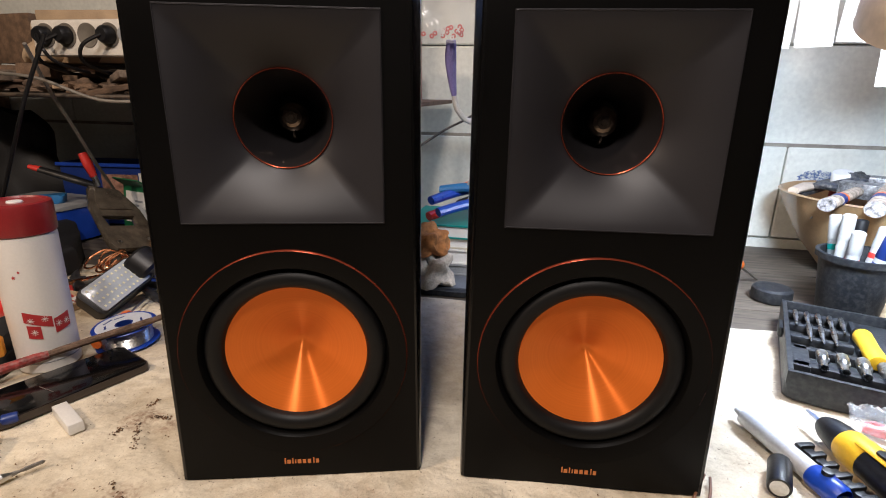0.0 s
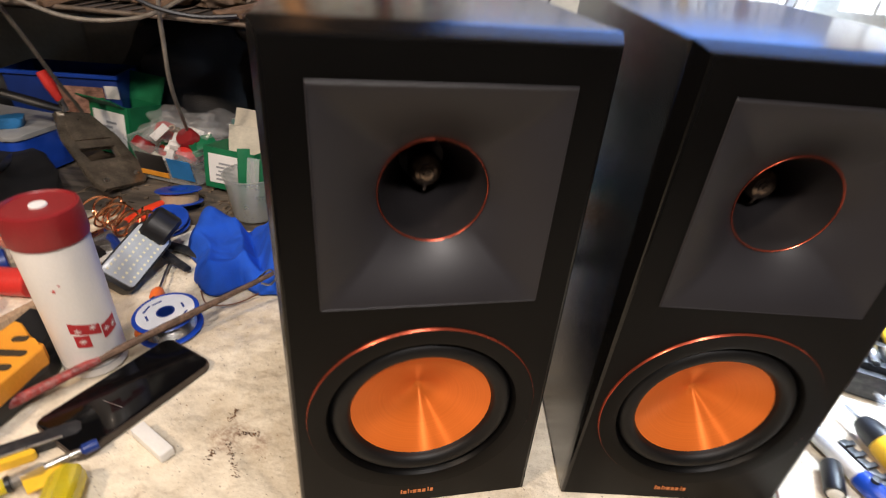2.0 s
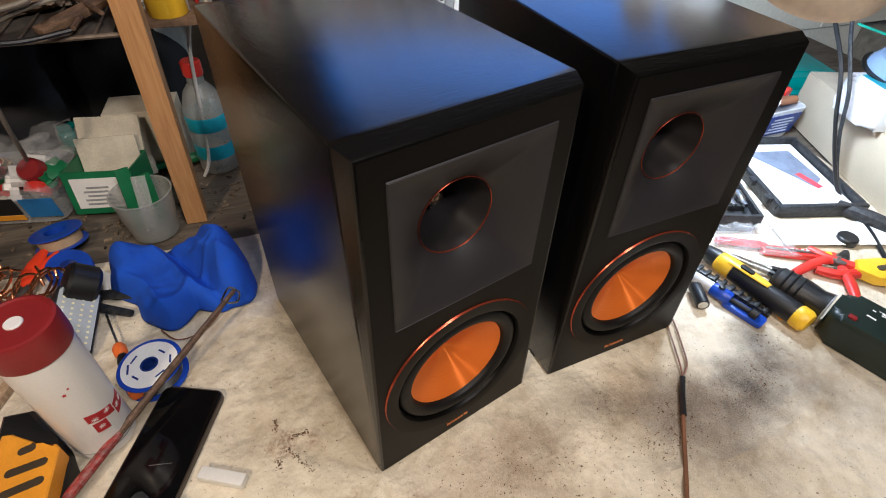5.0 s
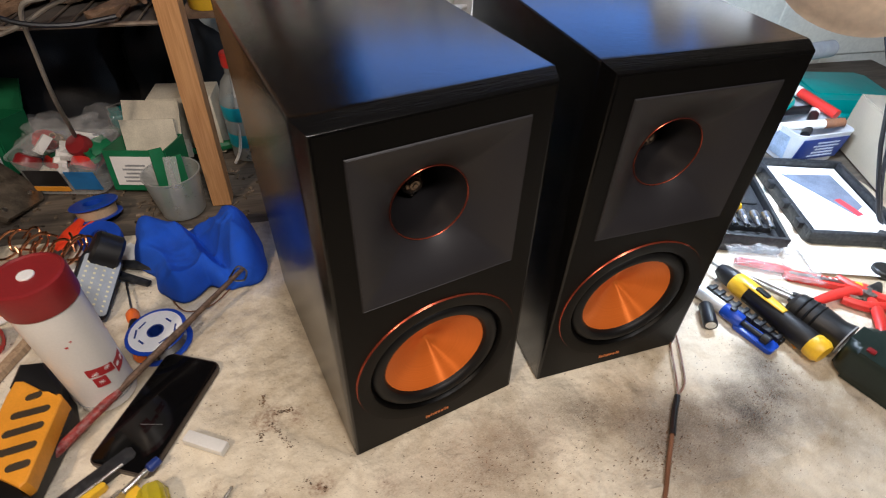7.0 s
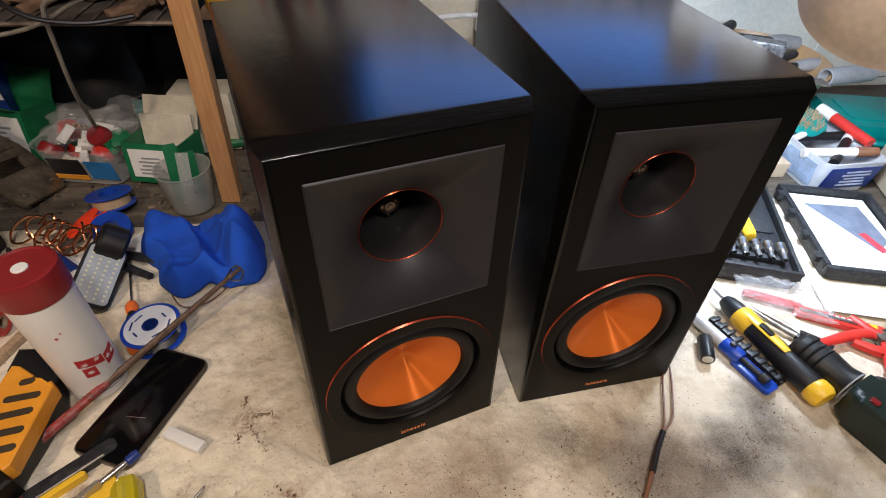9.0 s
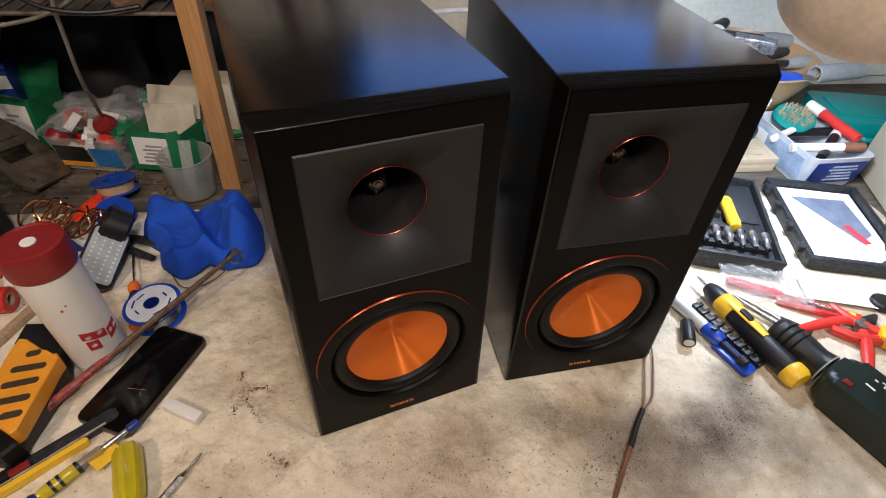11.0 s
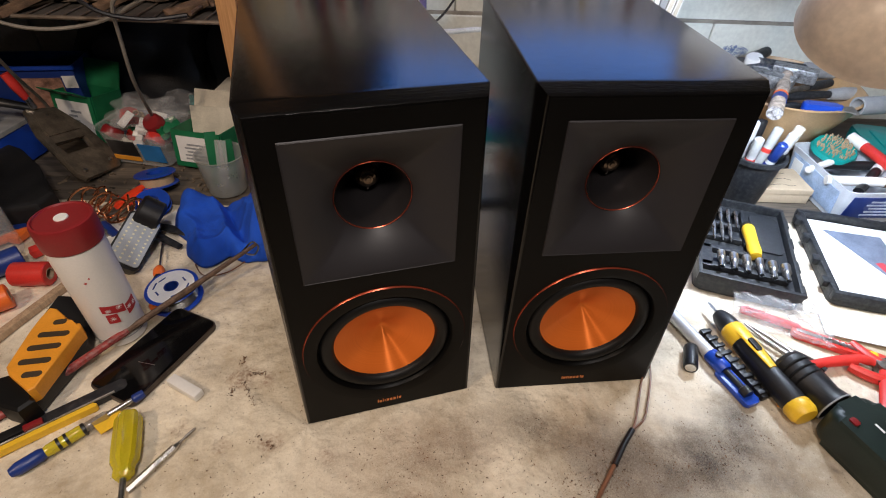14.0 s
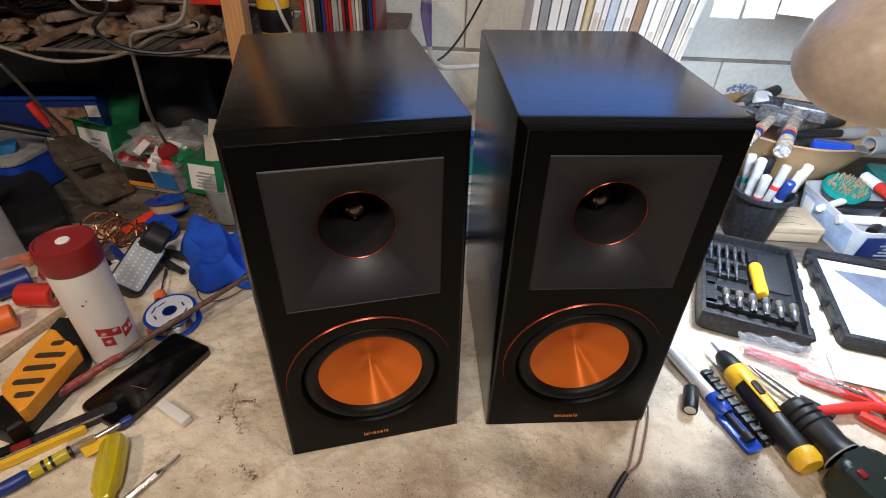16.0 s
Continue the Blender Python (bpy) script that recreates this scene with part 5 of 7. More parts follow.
    # cables that hang down from the rack
    for k, (pts, ma, r) in enumerate((
            ([(-0.10, 0.60, 0.42), (-0.116, 0.57, 0.362), (-0.165, 0.575, 0.345), (-0.201, 0.58, 0.333), (-0.214, 0.60, 0.265), (-0.222, 0.62, 0.194), (-0.235, 0.70, 0.10), (-0.25, 0.76, 0.06)], CABLE_GREY, 0.0032),
            ([(-0.10, 0.575, 0.350), (-0.16, 0.585, 0.335), (-0.24, 0.60, 0.300), (-0.34, 0.61, 0.295), (-0.45, 0.63, 0.330), (-0.56, 0.66, 0.34)], CABLE_GREY, 0.0030),
            ([(-0.44, 0.60, 0.385), (-0.452, 0.66, 0.31), (-0.456, 0.72, 0.235), (-0.462, 0.78, 0.16), (-0.468, 0.85, 0.08), (-0.47, 0.88, 0.01)], CABLE_GREY, 0.0034),
            ([(-0.395, 0.585, 0.40), (-0.45, 0.59, 0.30), (-0.50, 0.60, 0.20), (-0.545, 0.61, 0.11), (-0.58, 0.62, 0.062)], BLACK, 0.0034),
            ([(-0.23, 0.56, 0.41), (-0.21, 0.55, 0.385), (-0.24, 0.555, 0.355), (-0.215, 0.56, 0.325), (-0.16, 0.57, 0.310), (-0.10, 0.575, 0.312)], BLACK, 0.0034),
            ([(0.02, 0.60, 0.42), (0.035, 0.59, 0.36), (0.05, 0.62, 0.30), (0.04, 0.66, 0.22), (0.02, 0.66, 0.05), (0.0, 0.66, 0.003)], mat("white_cable", (0.62, 0.60, 0.56), 0.5), 0.003))):
        solid("cable", tube(pts, r, 8), ma, "dusty cable hanging from the rack", "cable")


def under_shelf():
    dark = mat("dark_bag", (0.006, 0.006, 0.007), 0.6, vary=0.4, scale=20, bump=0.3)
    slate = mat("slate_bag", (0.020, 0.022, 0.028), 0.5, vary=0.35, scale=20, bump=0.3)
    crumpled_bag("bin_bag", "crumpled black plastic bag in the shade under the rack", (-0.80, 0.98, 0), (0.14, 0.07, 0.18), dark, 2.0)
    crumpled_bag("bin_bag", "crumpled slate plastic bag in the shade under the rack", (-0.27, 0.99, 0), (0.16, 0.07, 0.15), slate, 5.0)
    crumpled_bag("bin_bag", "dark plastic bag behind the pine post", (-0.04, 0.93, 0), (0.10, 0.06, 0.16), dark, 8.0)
    e = thing("tool_pouch", "dark leather tool pouch lying flat", "pouch", pose(-0.490, 0.610, 0, 0, 0, 0))
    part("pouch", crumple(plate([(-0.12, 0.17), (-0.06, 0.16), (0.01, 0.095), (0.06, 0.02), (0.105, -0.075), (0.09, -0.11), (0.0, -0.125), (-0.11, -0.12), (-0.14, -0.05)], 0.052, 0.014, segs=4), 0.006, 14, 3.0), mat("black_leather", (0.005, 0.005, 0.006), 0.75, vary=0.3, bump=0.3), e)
    part("strap", tube([(-0.05, -0.09, 0.052), (-0.02, 0.0, 0.056), (-0.04, 0.09, 0.050)], 0.008, 8, flat=0.3), BLACK, e)
    # blue tray and blue bag
    b = thing("plastic_tray", "shallow blue plastic tray with grey lid", "tray", pose(-0.590, 0.800, 0, 0, 0, -24))
    part("tray", plate(rounded(0.21, 0.13, 0.02), 0.070, 0.006), BLUE, b)
    part("lid", plate(rounded(0.215, 0.135, 0.02), 0.008, 0.003, z=0.070), GREY, b, "dusty grey lid")
    solid("blue_wrap", crumple(plate(rounded(0.06, 0.03, 0.008), 0.02, 0.006), 0.008, 30, 1), mat("sky_blue", (0.03, 0.18, 0.45), 0.5), "scrap of bright blue wrapping on the tray lid", "wrapper", pose(-0.56, 0.76, 0.0785, 0, 0, 20))
    bn = thing("storage_bin", "open blue plastic storage bin with a faded printed label", "storage bin", pose(-0.500, 0.935, 0, 0, 0, -9))
    for sx, sy, x, y in ((0.22, 0.003, 0, -0.045), (0.22, 0.003, 0, 0.045), (0.003, 0.084, -0.1085, 0), (0.003, 0.084, 0.1085, 0)):
        part("side", box(sx, sy, 0.142, 0.001, at=(x, y, 0.003)), DEEP_BLUE, bn)
    part("base", box(0.22, 0.093, 0.003), DEEP_BLUE, bn)
    part("rim", box(0.232, 0.007, 0.008, 0.002, at=(0, -0.050, 0.138)), BLUE, bn, "thick blue rim")
    part("label", box(0.090, 0.0012, 0.075, at=(0.035, -0.0476, 0.045)), mat("bag_print", (0.40, 0.22, 0.16), 0.5, vary=0.7, scale=60), bn, "brown and pale faded print", smooth=0)
    part("white_square", box(0.026, 0.0012, 0.026, at=(0.096, -0.0476, 0.098)), PAPER, bn, smooth=0)
    open_carton("carton", "dark green carton with a white label, lid open", pose(-0.392, 0.842, 0, -8, 0, -32), 0.102, 0.076, 0.098, GREEN)
    open_carton("carton", "green and white carton holding loose hardware", pose(-0.143, 0.668, 0, -8, 0, -27), 0.104, 0.080, 0.074, GREEN, CREAM)
    solid("card_sheet", crumple(box(0.095, 0.003, 0.09), 0.004, 20, 2), CREAM, "cream card standing in the green carton", "card", pose(-0.132, 0.690, 0.012, -16, 0, -24))
    solid("carton", box(0.115, 0.07, 0.118, 0.002), CREAM, "cream paper carton behind the beaker", "carton", pose(-0.050, 0.765, 0, 0, 0, -20))
    # bottle with teal bands behind the post
    bt = thing("spray_bottle", "cloudy bottle with teal label bands", "bottle", pose(0.040, 0.690, 0))
    part("body", lathe([(0, 0), (0.034, 0), (0.036, 0.004), (0.036, 0.120), (0.026, 0.150), (0.014, 0.165), (0.014, 0.178), (0, 0.178)], 32), clear_plastic("cloudy_plastic", (0.45, 0.46, 0.43), 0.42, 0.35), bt)
    for z in (0.030, 0.085):
        part("band", lathe([(0.0363, z), (0.0367, z + 0.001), (0.0367, z + 0.026), (0.0363, z + 0.027)], 32), mat("teal_print", (0.02, 0.28, 0.38), 0.4), bt, "teal label band")
    part("cap", lathe([(0.0155, 0.178), (0.0165, 0.180), (0.0165, 0.200), (0.014, 0.203), (0, 0.203)], 24), RED, bt, "red cap")
    # clear film and bits behind the tub
    crumpled_bag("film_bag", "crumpled clear film bag with hardware", (-0.215, 0.805, 0.0), (0.060, 0.040, 0.060), FILM, 3.0, amount=0.5)
    crumpled_bag("film_bag", "crumpled clear film bag", (-0.318, 0.862, 0.0), (0.045, 0.035, 0.045), FILM, 7.0, amount=0.5)
    crumpled_bag("film_bag", "crinkled clear film bag on top of the tub", (-0.252, 0.738, 0.070), (0.062, 0.040, 0.034), FILM, 9.0, amount=0.7)
    rnd = random.Random(77)
    cols = [DEEP_BLUE, CREAM, GREY, CARD, ORANGE, WHITE, DULL_STEEL, RED, SMOKY, GREEN, RUSTY, TEAL]
    for k in range(26):
        s, v = rnd.uniform(-0.62, -0.22), rnd.uniform(0.66, 0.88)
        x, y = uv(s, v)
        m = pose(x, y, 0.0, 0, 0, rnd.uniform(0, 180))
        c = cols[k % 12]
        if k % 3 == 0:
            solid("hand_tool", tube([(-0.07, 0, 0.012), (0, 0.004, 0.014), (0.07, 0, 0.012)], [0.008, 0.010, 0.003], 9), c, "small hand tool lying in the clutter", "hand tool", m)
        elif k % 3 == 1:
            solid("packet", crumple(box(0.055, 0.036, 0.030, 0.003), 0.009, 28, k), c, "small crumpled packet in the clutter", "packet", m @ Matrix.Translation((0, 0, 0.004)))
        else:
            solid("jar", lathe([(0, 0), (0.018, 0), (0.019, 0.002), (0.019, 0.034), (0.016, 0.038), (0.0165, 0.048), (0, 0.048)], 22), c, "small lidded jar in the clutter", "jar", m)
    # shavings, screws and dirt strewn over the bare planks
    bm = bmesh.new()
    for k in range(420):
        x, y = uv(rnd.uniform(-0.60, 0.02), rnd.uniform(0.47, 0.90))
        box(rnd.uniform(0.003, 0.016), rnd.uniform(0.0015, 0.006), rnd.uniform(0.0012, 0.004), m=pose(x, y, -0.006, rnd.uniform(-8, 8), 0, rnd.uniform(0, 180)), bm=bm)
    solid("bench_litter", bm, mat("litter", (0.20, 0.15, 0.10), 0.8, vary=0.9, scale=60), "wood chips, screws and dirt strewn over the planks", "litter", kind="stuff", smooth=0)
    # jars and a hanging tag at the far end of the rack
    for k, (x, y, r, h) in enumerate(((-0.452, 0.438, 0.030, 0.200), (-0.505, 0.420, 0.032, 0.310), (-0.520, 0.490, 0.032, 0.345))):
        bt = thing("plastic_bottle", "dusty grey see-through plastic bottle", "bottle", pose(x, y, 0.0, 0, 0, 0))
        part("body", lathe([(0, 0), (r, 0), (r * 1.04, 0.004), (r * 1.04, h * 0.72), (r * 0.5, h * 0.88), (r * 0.5, h * 0.93), (0, h * 0.93)], 28), SMOKY if k else CLEAR, bt)
        part("cap", lathe([(r * 0.55, h * 0.93), (r * 0.58, h * 0.94), (r * 0.58, h), (0, h)], 20), GREY, bt)
    tag = thing("shelf_tag", "white paper tag with printed bars hanging from the rack", "tag", pose(-0.425, 0.402, 0.222, 0, 0, 10))
    part("card", plate([(-0.024, 0), (0.024, 0), (0.024, 0.024), (0.016, 0.036), (-0.024, 0.036)], 0.001, m=Euler((math.pi / 2, 0, 0)).to_matrix().to_4x4()), PAPER, tag, smooth=0)
    bm = bmesh.new()
    for k in range(4):
        box(0.007, 0.0006, 0.0024, at=(0.012, -0.0014, 0.006 + 0.0065 * k), bm=bm)
    part("print", bm, BLACK, tag, smooth=0)
    part("string", tube([(-0.01, -0.001, 0.036), (-0.03, 0.004, 0.060), (-0.065, 0.015, 0.070)], 0.0006, 5), WHITE, tag)


def left_extras():
    insulated_cup()
    phone()
    chip()
    solder_spool()
    rat_tail_file()
    small_screwdriver()
    led_work_lamp()
    blue_cloth()
    tape_reel("tape_reel", "bright blue plastic reel with brown tape", -0.236, 0.588, 0.037, 0.024, BLUE, CARD, (-14, 4), 0.006)
    tape_reel("solder_spool", "second reel with white label beside the cloth", -0.232, 0.508, 0.030, 0.014, BLUE, PAPER, (18, -4), 0.010)
    multitool()
    snap_knife()
    voltage_tester()
    acetate_screwdriver()
    loose_bit()
    wire_roll(-0.378, 0.348, -12, RED, "tape_roll", "roll of red insulating tape on its side")
    wire_roll(-0.428, 0.385, 30, DEEP_BLUE, "tape_roll", "roll of dark blue tape on its side")
    wire_roll(-0.418, 0.295, 25, ORANGE, "wire_roll", "roll of orange wire on its side")
    solid("wooden_strip", box(0.30, 0.012, 0.010, 0.001), HANDLE_WOOD, "thin wooden strip along the board's edge", "strip", lying((-0.430, 0.185), (-0.318, 0.345), 0.0))
    copper_coil()
    red_cutter()
    black_pliers()
    staple_gun()
    clear_tub()
    clear_beaker()
    shelf_rack()
    power_strip()
    shelf_clutter()
    under_shelf()
    rnd = random.Random(41)
    for k in range(18):
        x, y = rnd.uniform(-0.46, -0.28), rnd.uniform(0.40, 0.50)
        ma = (RED, DEEP_BLUE, WHITE, DUSTY_BLACK, DULL_STEEL, ORANGE, COPPER_WIRE, CARD, BLACK)[k % 9]
        if k % 2:
            solid("hand_tool", tube([(-0.05, 0, 0.009), (0, 0.003, 0.010), (0.05, 0, 0.008)], [0.006, 0.008, 0.0025], 9), ma, "small hand tool among the clutter by the cup", "hand tool", pose(x, y, 0, 0, 0, rnd.uniform(0, 180)))
        else:
            solid("clip", crumple(box(0.028, 0.018, 0.014, 0.003), 0.004, 40, k), ma, "small odd plastic piece by the cup", "plastic piece", pose(x, y, 0.002, 0, 0, rnd.uniform(0, 180)))
    # torn label and wires by the cloth
    solid("hook_wire", tube([(-0.070, 0.300, 0.040), (-0.055, 0.312, 0.046), (-0.046, 0.300, 0.044), (-0.052, 0.288, 0.040), (-0.064, 0.292, 0.040)], 0.0014, 6), STEEL, "bent steel wire hook", "hook")
    solid("wire", tube([(-0.02, 0.352, 0.004), (-0.06, 0.330, 0.004), (-0.10, 0.300, 0.003), (-0.135, 0.300, 0.004), (-0.15, 0.33, 0.004)], 0.0010, 6), BROWN_WIRE, "thin brown wire on the board", "wire")
    solid("sticker", crumple(box(0.030, 0.020, 0.0012), 0.002, 40, 1), YELLOW, "torn yellow tape flag on the tester", "tape flag", pose(-0.224, 0.060, 0.006, 14, 8, 40))
    for k, (x, y, w) in enumerate(((-0.30, 0.455, 0.07), (-0.21, 0.462, 0.06), (-0.255, 0.505, 0.05), (-0.36, 0.43, 0.08))):
        solid("paper_scrap", crumple(box(w, w * 0.6, 0.002), 0.004, 25, k), PAPER, "torn scrap of dirty white paper", "paper scrap", pose(x, y, 0.001, 0, 0, 35 * k))


left_extras()

# ---- things, cool side of the bench ----
def desk_lamp():
    e = thing("desk_lamp", "old beige enamel dome lamp, dusty and rust-specked, switched on", "desk lamp", Matrix.Translation((0.705, 0.085, 0.398)) @ Vector((-0.35, -0.35, 0.87)).to_track_quat("Z", "Y").to_matrix().to_4x4())
    enamel = mat("beige_enamel", (0.62, 0.50, 0.38), 0.36, vary=0.22, scale=14, bump=0.03, fine=120, dust=0.15)
    R = 0.090
    prof = [(R * math.cos(radians(a)), R * 1.0 * math.sin(radians(a))) for a in range(0, 79, 6)]
    inner = [((R - 0.002) * math.cos(radians(a)), (R * 1.0 - 0.002) * math.sin(radians(a))) for a in range(78, -1, -6)]
    part("shade", lathe([(R + 0.001, -0.003)] + prof + inner, 56, closed=True), enamel, e, "beige enamel shade")
    part("neck", lathe([(0.020, 0.086), (0.022, 0.090), (0.022, 0.110), (0.016, 0.116), (0, 0.117)], 28), BLACK, e)
    bulb = bpy.data.materials.new("bulb_glow")
    bulb.use_nodes = True
    b = bulb.node_tree.nodes["Principled BSDF"]
    b.inputs["Emission Color"].default_value, b.inputs["Emission Strength"].default_value = (0.85, 0.93, 1, 1), 6
    part("bulb", lathe([(0, 0.030), (0.012, 0.032), (0.021, 0.042), (0.022, 0.052), (0.015, 0.070), (0.012, 0.085), (0, 0.086)], 24), bulb, e, "glowing white bulb")
    part("arm", tube([(0, 0, 0.115), (0.0, 0.02, 0.15), (0.05, 0.10, 0.22), (0.12, 0.24, 0.26)], 0.006, 10), BLACK, e, "black bent arm")


CASE_AT, CASE_TURN = (0.738, 0.143), -35.5


def bit_case():
    m = pose(*CASE_AT, 0, 0, 0, CASE_TURN)
    c = thing("bit_case", "open black plastic driver bit case, dusty", "tool case", m)
    w, d, h = 0.150, 0.238, 0.034
    part("tray", plate(rounded(w, d, 0.010), 0.020, 0.003), DUSTY_BLACK, c)
    for nm, sx, sy, x, y in (("rim", w, 0.006, 0, -d / 2 + 0.003), ("rim", w, 0.006, 0, d / 2 - 0.003), ("rim", 0.006, d - 0.012, -w / 2 + 0.003, 0), ("rim", 0.006, d - 0.012, w / 2 - 0.003, 0)):
        part(nm, box(sx, sy, 0.016, 0.0015, at=(x, y, 0.018)), DUSTY_BLACK, c)
    for x, y, sx, sy in ((-0.035, 0.086, 0.066, 0.012), (-0.035, 0.040, 0.066, 0.010), (-0.035, 0.000, 0.066, 0.010), (-0.018, -0.036, 0.100, 0.010), (-0.005, -0.082, 0.128, 0.012), (-0.060, -0.060, 0.018, 0.060), (0.004, 0.040, 0.006, 0.10)):
        part("holder", box(sx, sy, 0.010, 0.002, at=(x, y, 0.020)), DUSTY_BLACK, c)
    part("recess_pad", plate(rounded(0.046, 0.110, 0.010), 0.003, 0.001, z=0.0200, m=pose(0.042, 0.045, 0)), mat("speckled_black", (0.022, 0.024, 0.028), 0.6, vary=0.6, scale=120, bump=0.3), c)
    for y in (-0.095, -0.035, 0.03, 0.09):
        part("hinge", lathe([(0, -0.012), (0.0045, -0.012), (0.0045, 0.012), (0, 0.012)], 12, m=Matrix.Translation((w / 2 + 0.004, y, 0.022)) @ Euler((math.pi / 2, 0, 0)).to_matrix().to_4x4()), DUSTY_BLACK, c)
    part("latch", box(0.006, 0.030, 0.014, 0.002, at=(-w / 2 - 0.002, 0.03, 0.016)), BLACK, c)
    part("carry_handle", tube([(-0.02, d / 2 - 0.002, 0.02), (-0.02, d / 2 + 0.012, 0.02), (0.04, d / 2 + 0.012, 0.02), (0.04, d / 2 - 0.002, 0.02)], 0.005, 8), DUSTY_BLACK, c)
    # bits: thin ones behind, sockets in front; each can be lifted out
    for x in (-0.060, -0.047, -0.034, -0.021, -0.008):
        b = thing("driver_bit", "thin steel driver bit in the case", "driver bit", m @ pose(x, 0.062, 0.032), "driver bits in the case")
        part("shank", lathe([(0, -0.020), (0.0032, -0.020), (0.0032, 0.004), (0.0022, 0.008), (0.0018, 0.024), (0.0008, 0.030), (0, 0.030)], 6, m=Euler((math.pi / 2, 0, 0)).to_matrix().to_4x4()), STEEL, b, smooth=20)
    for x in (-0.047, -0.034, -0.021):
        b = thing("driver_bit", "thin steel driver bit in the case", "driver bit", m @ pose(x, 0.012, 0.032), "driver bits in the case")
        part("shank", lathe([(0, -0.022), (0.0032, -0.022), (0.0032, 0.002), (0.0020, 0.008), (0.0016, 0.022), (0.0006, 0.028), (0, 0.028)], 6, m=Euler((math.pi / 2, 0, 0)).to_matrix().to_4x4()), STEEL, b, smooth=20)
    for k, x in enumerate((-0.040, -0.021, -0.002, 0.017, 0.036, 0.055)):
        b = thing("socket", "small steel socket in the case", "socket", m @ pose(x, -0.070, 0.034), "sockets in the case")
        r = 0.0062 + 0.0004 * (k % 3)
        part("socket_body", lathe([(0, -0.016), (r, -0.016), (r, 0.002), (r * 0.62, 0.006), (r * 0.62, 0.022), (r * 0.4, 0.022), (r * 0.4, 0.014), (0, 0.014)], 20, m=Euler((math.pi / 2, 0, 0)).to_matrix().to_4x4()), STEEL, b, smooth=30)
    hd = thing("screwdriver", "small yellow bit driver handle with dark collar", "screwdriver", m @ pose(0.012, -0.008, 0.0315, 0, 0, 4))
    part("grip", lathe([(0, -0.046), (0.009, -0.046), (0.0105, -0.042), (0.0098, 0.0), (0.0105, 0.022), (0.0085, 0.034), (0, 0.036)], 20, m=Euler((math.pi / 2, 0, 0)).to_matrix().to_4x4()), YELLOW, hd)
    part("collar", lathe([(0.0070, -0.056), (0.0085, -0.054), (0.0085, -0.046), (0, -0.046)], 20, m=Euler((math.pi / 2, 0, 0)).to_matrix().to_4x4()), BLACK, hd)
    # lid laid open
    ml = pose(0.925, 0.064, 0, 0, 0, -31)
    l2 = thing("case_lid", "open black lid of the bit case with a white paper insert", "case lid", ml)
    lw, ld = 0.165, 0.235
    part("shell", plate(rounded(lw, ld, 0.012), 0.010, 0.002), DUSTY_BLACK, l2)
    for sx, sy, x, y in ((lw, 0.010, 0, -ld / 2 + 0.005), (lw, 0.010, 0, ld / 2 - 0.005), (0.010, ld - 0.02, -lw / 2 + 0.005, 0), (0.010, ld - 0.02, lw / 2 - 0.005, 0)):
        part("rim", box(sx, sy, 0.016, 0.003, at=(x, y, 0.008)), DUSTY_BLACK, l2)
    for y in (-0.085, -0.03, 0.03, 0.085):
        part("hinge_lug", box(0.012, 0.016, 0.012, 0.002, at=(-lw / 2 - 0.003, y, 0.012)), DUSTY_BLACK, l2)
    ins = part("paper_insert", box(lw - 0.026, ld - 0.026, 0.0012, at=(0, 0, 0.0104)), PAPER, l2, "white printed paper insert", smooth=0)
    part("printed_picture", plate([(-0.045, 0.075), (0.050, 0.080), (0.058, -0.02), (0.030, -0.045), (-0.01, 0.02)], 0.0006, z=0.0117), mat("blue_grey_print", (0.17, 0.20, 0.27), 0.6, vary=0.3, scale=40), ins, "blue-grey printed tool picture", smooth=0)
    part("printed_handle", box(0.014, 0.050, 0.0006, 0.0, at=(0.020, -0.034, 0.0119), m=pose(0, 0, 0, 0, 0, 22)), mat("pink_red_print", (0.55, 0.05, 0.07), 0.6), ins, "red printed handle", smooth=0)
    # paper leaflet under the lid's near end
    solid("leaflet", crumple(box(0.20, 0.060, 0.0012), 0.003, 12, 3), PAPER, "white folded leaflet sticking out under the lid", "leaflet", pose(0.835, -0.075, 0.003, 0, 0, -33))


def solder_pump():
    e = thing("solder_pump", "desoldering pump with silver barrel and blue guard", "solder pump", lying((0.531, 0.052), (0.545, -0.120), 0.0105))
    part("barrel", lathe([(0, -0.090), (0.003, -0.090), (0.004, -0.082), (0.0085, -0.078), (0.0090, -0.072), (0.0090, 0.010)], 24, m=along_x()), mat("satin_aluminium", (0.66, 0.67, 0.69), 0.45, 0.35, vary=0.15), e, "silver barrel")
    part("sleeve", lathe([(0.0093, 0.004), (0.0105, 0.006), (0.0105, 0.030), (0.0085, 0.034)], 24, m=along_x()), BLUE, e, "blue sleeve")
    part("guard", plate(rounded(0.058, 0.022, 0.004), 0.007, 0.002, z=-0.0100, m=pose(0.056, 0, 0)), BLUE, e, "blue thumb guard")
    part("button", lathe([(0, 0.034), (0.0040, 0.034), (0.0040, 0.062), (0.0075, 0.064), (0.0075, 0.074), (0, 0.074)], 18, m=along_x()), BLACK, e)
    part("trigger", lathe([(0, 0), (0.0045, 0), (0.0045, 0.004), (0, 0.005)], 16, m=Matrix.Translation((0.016, 0, 0.0095))), BLACK, e)


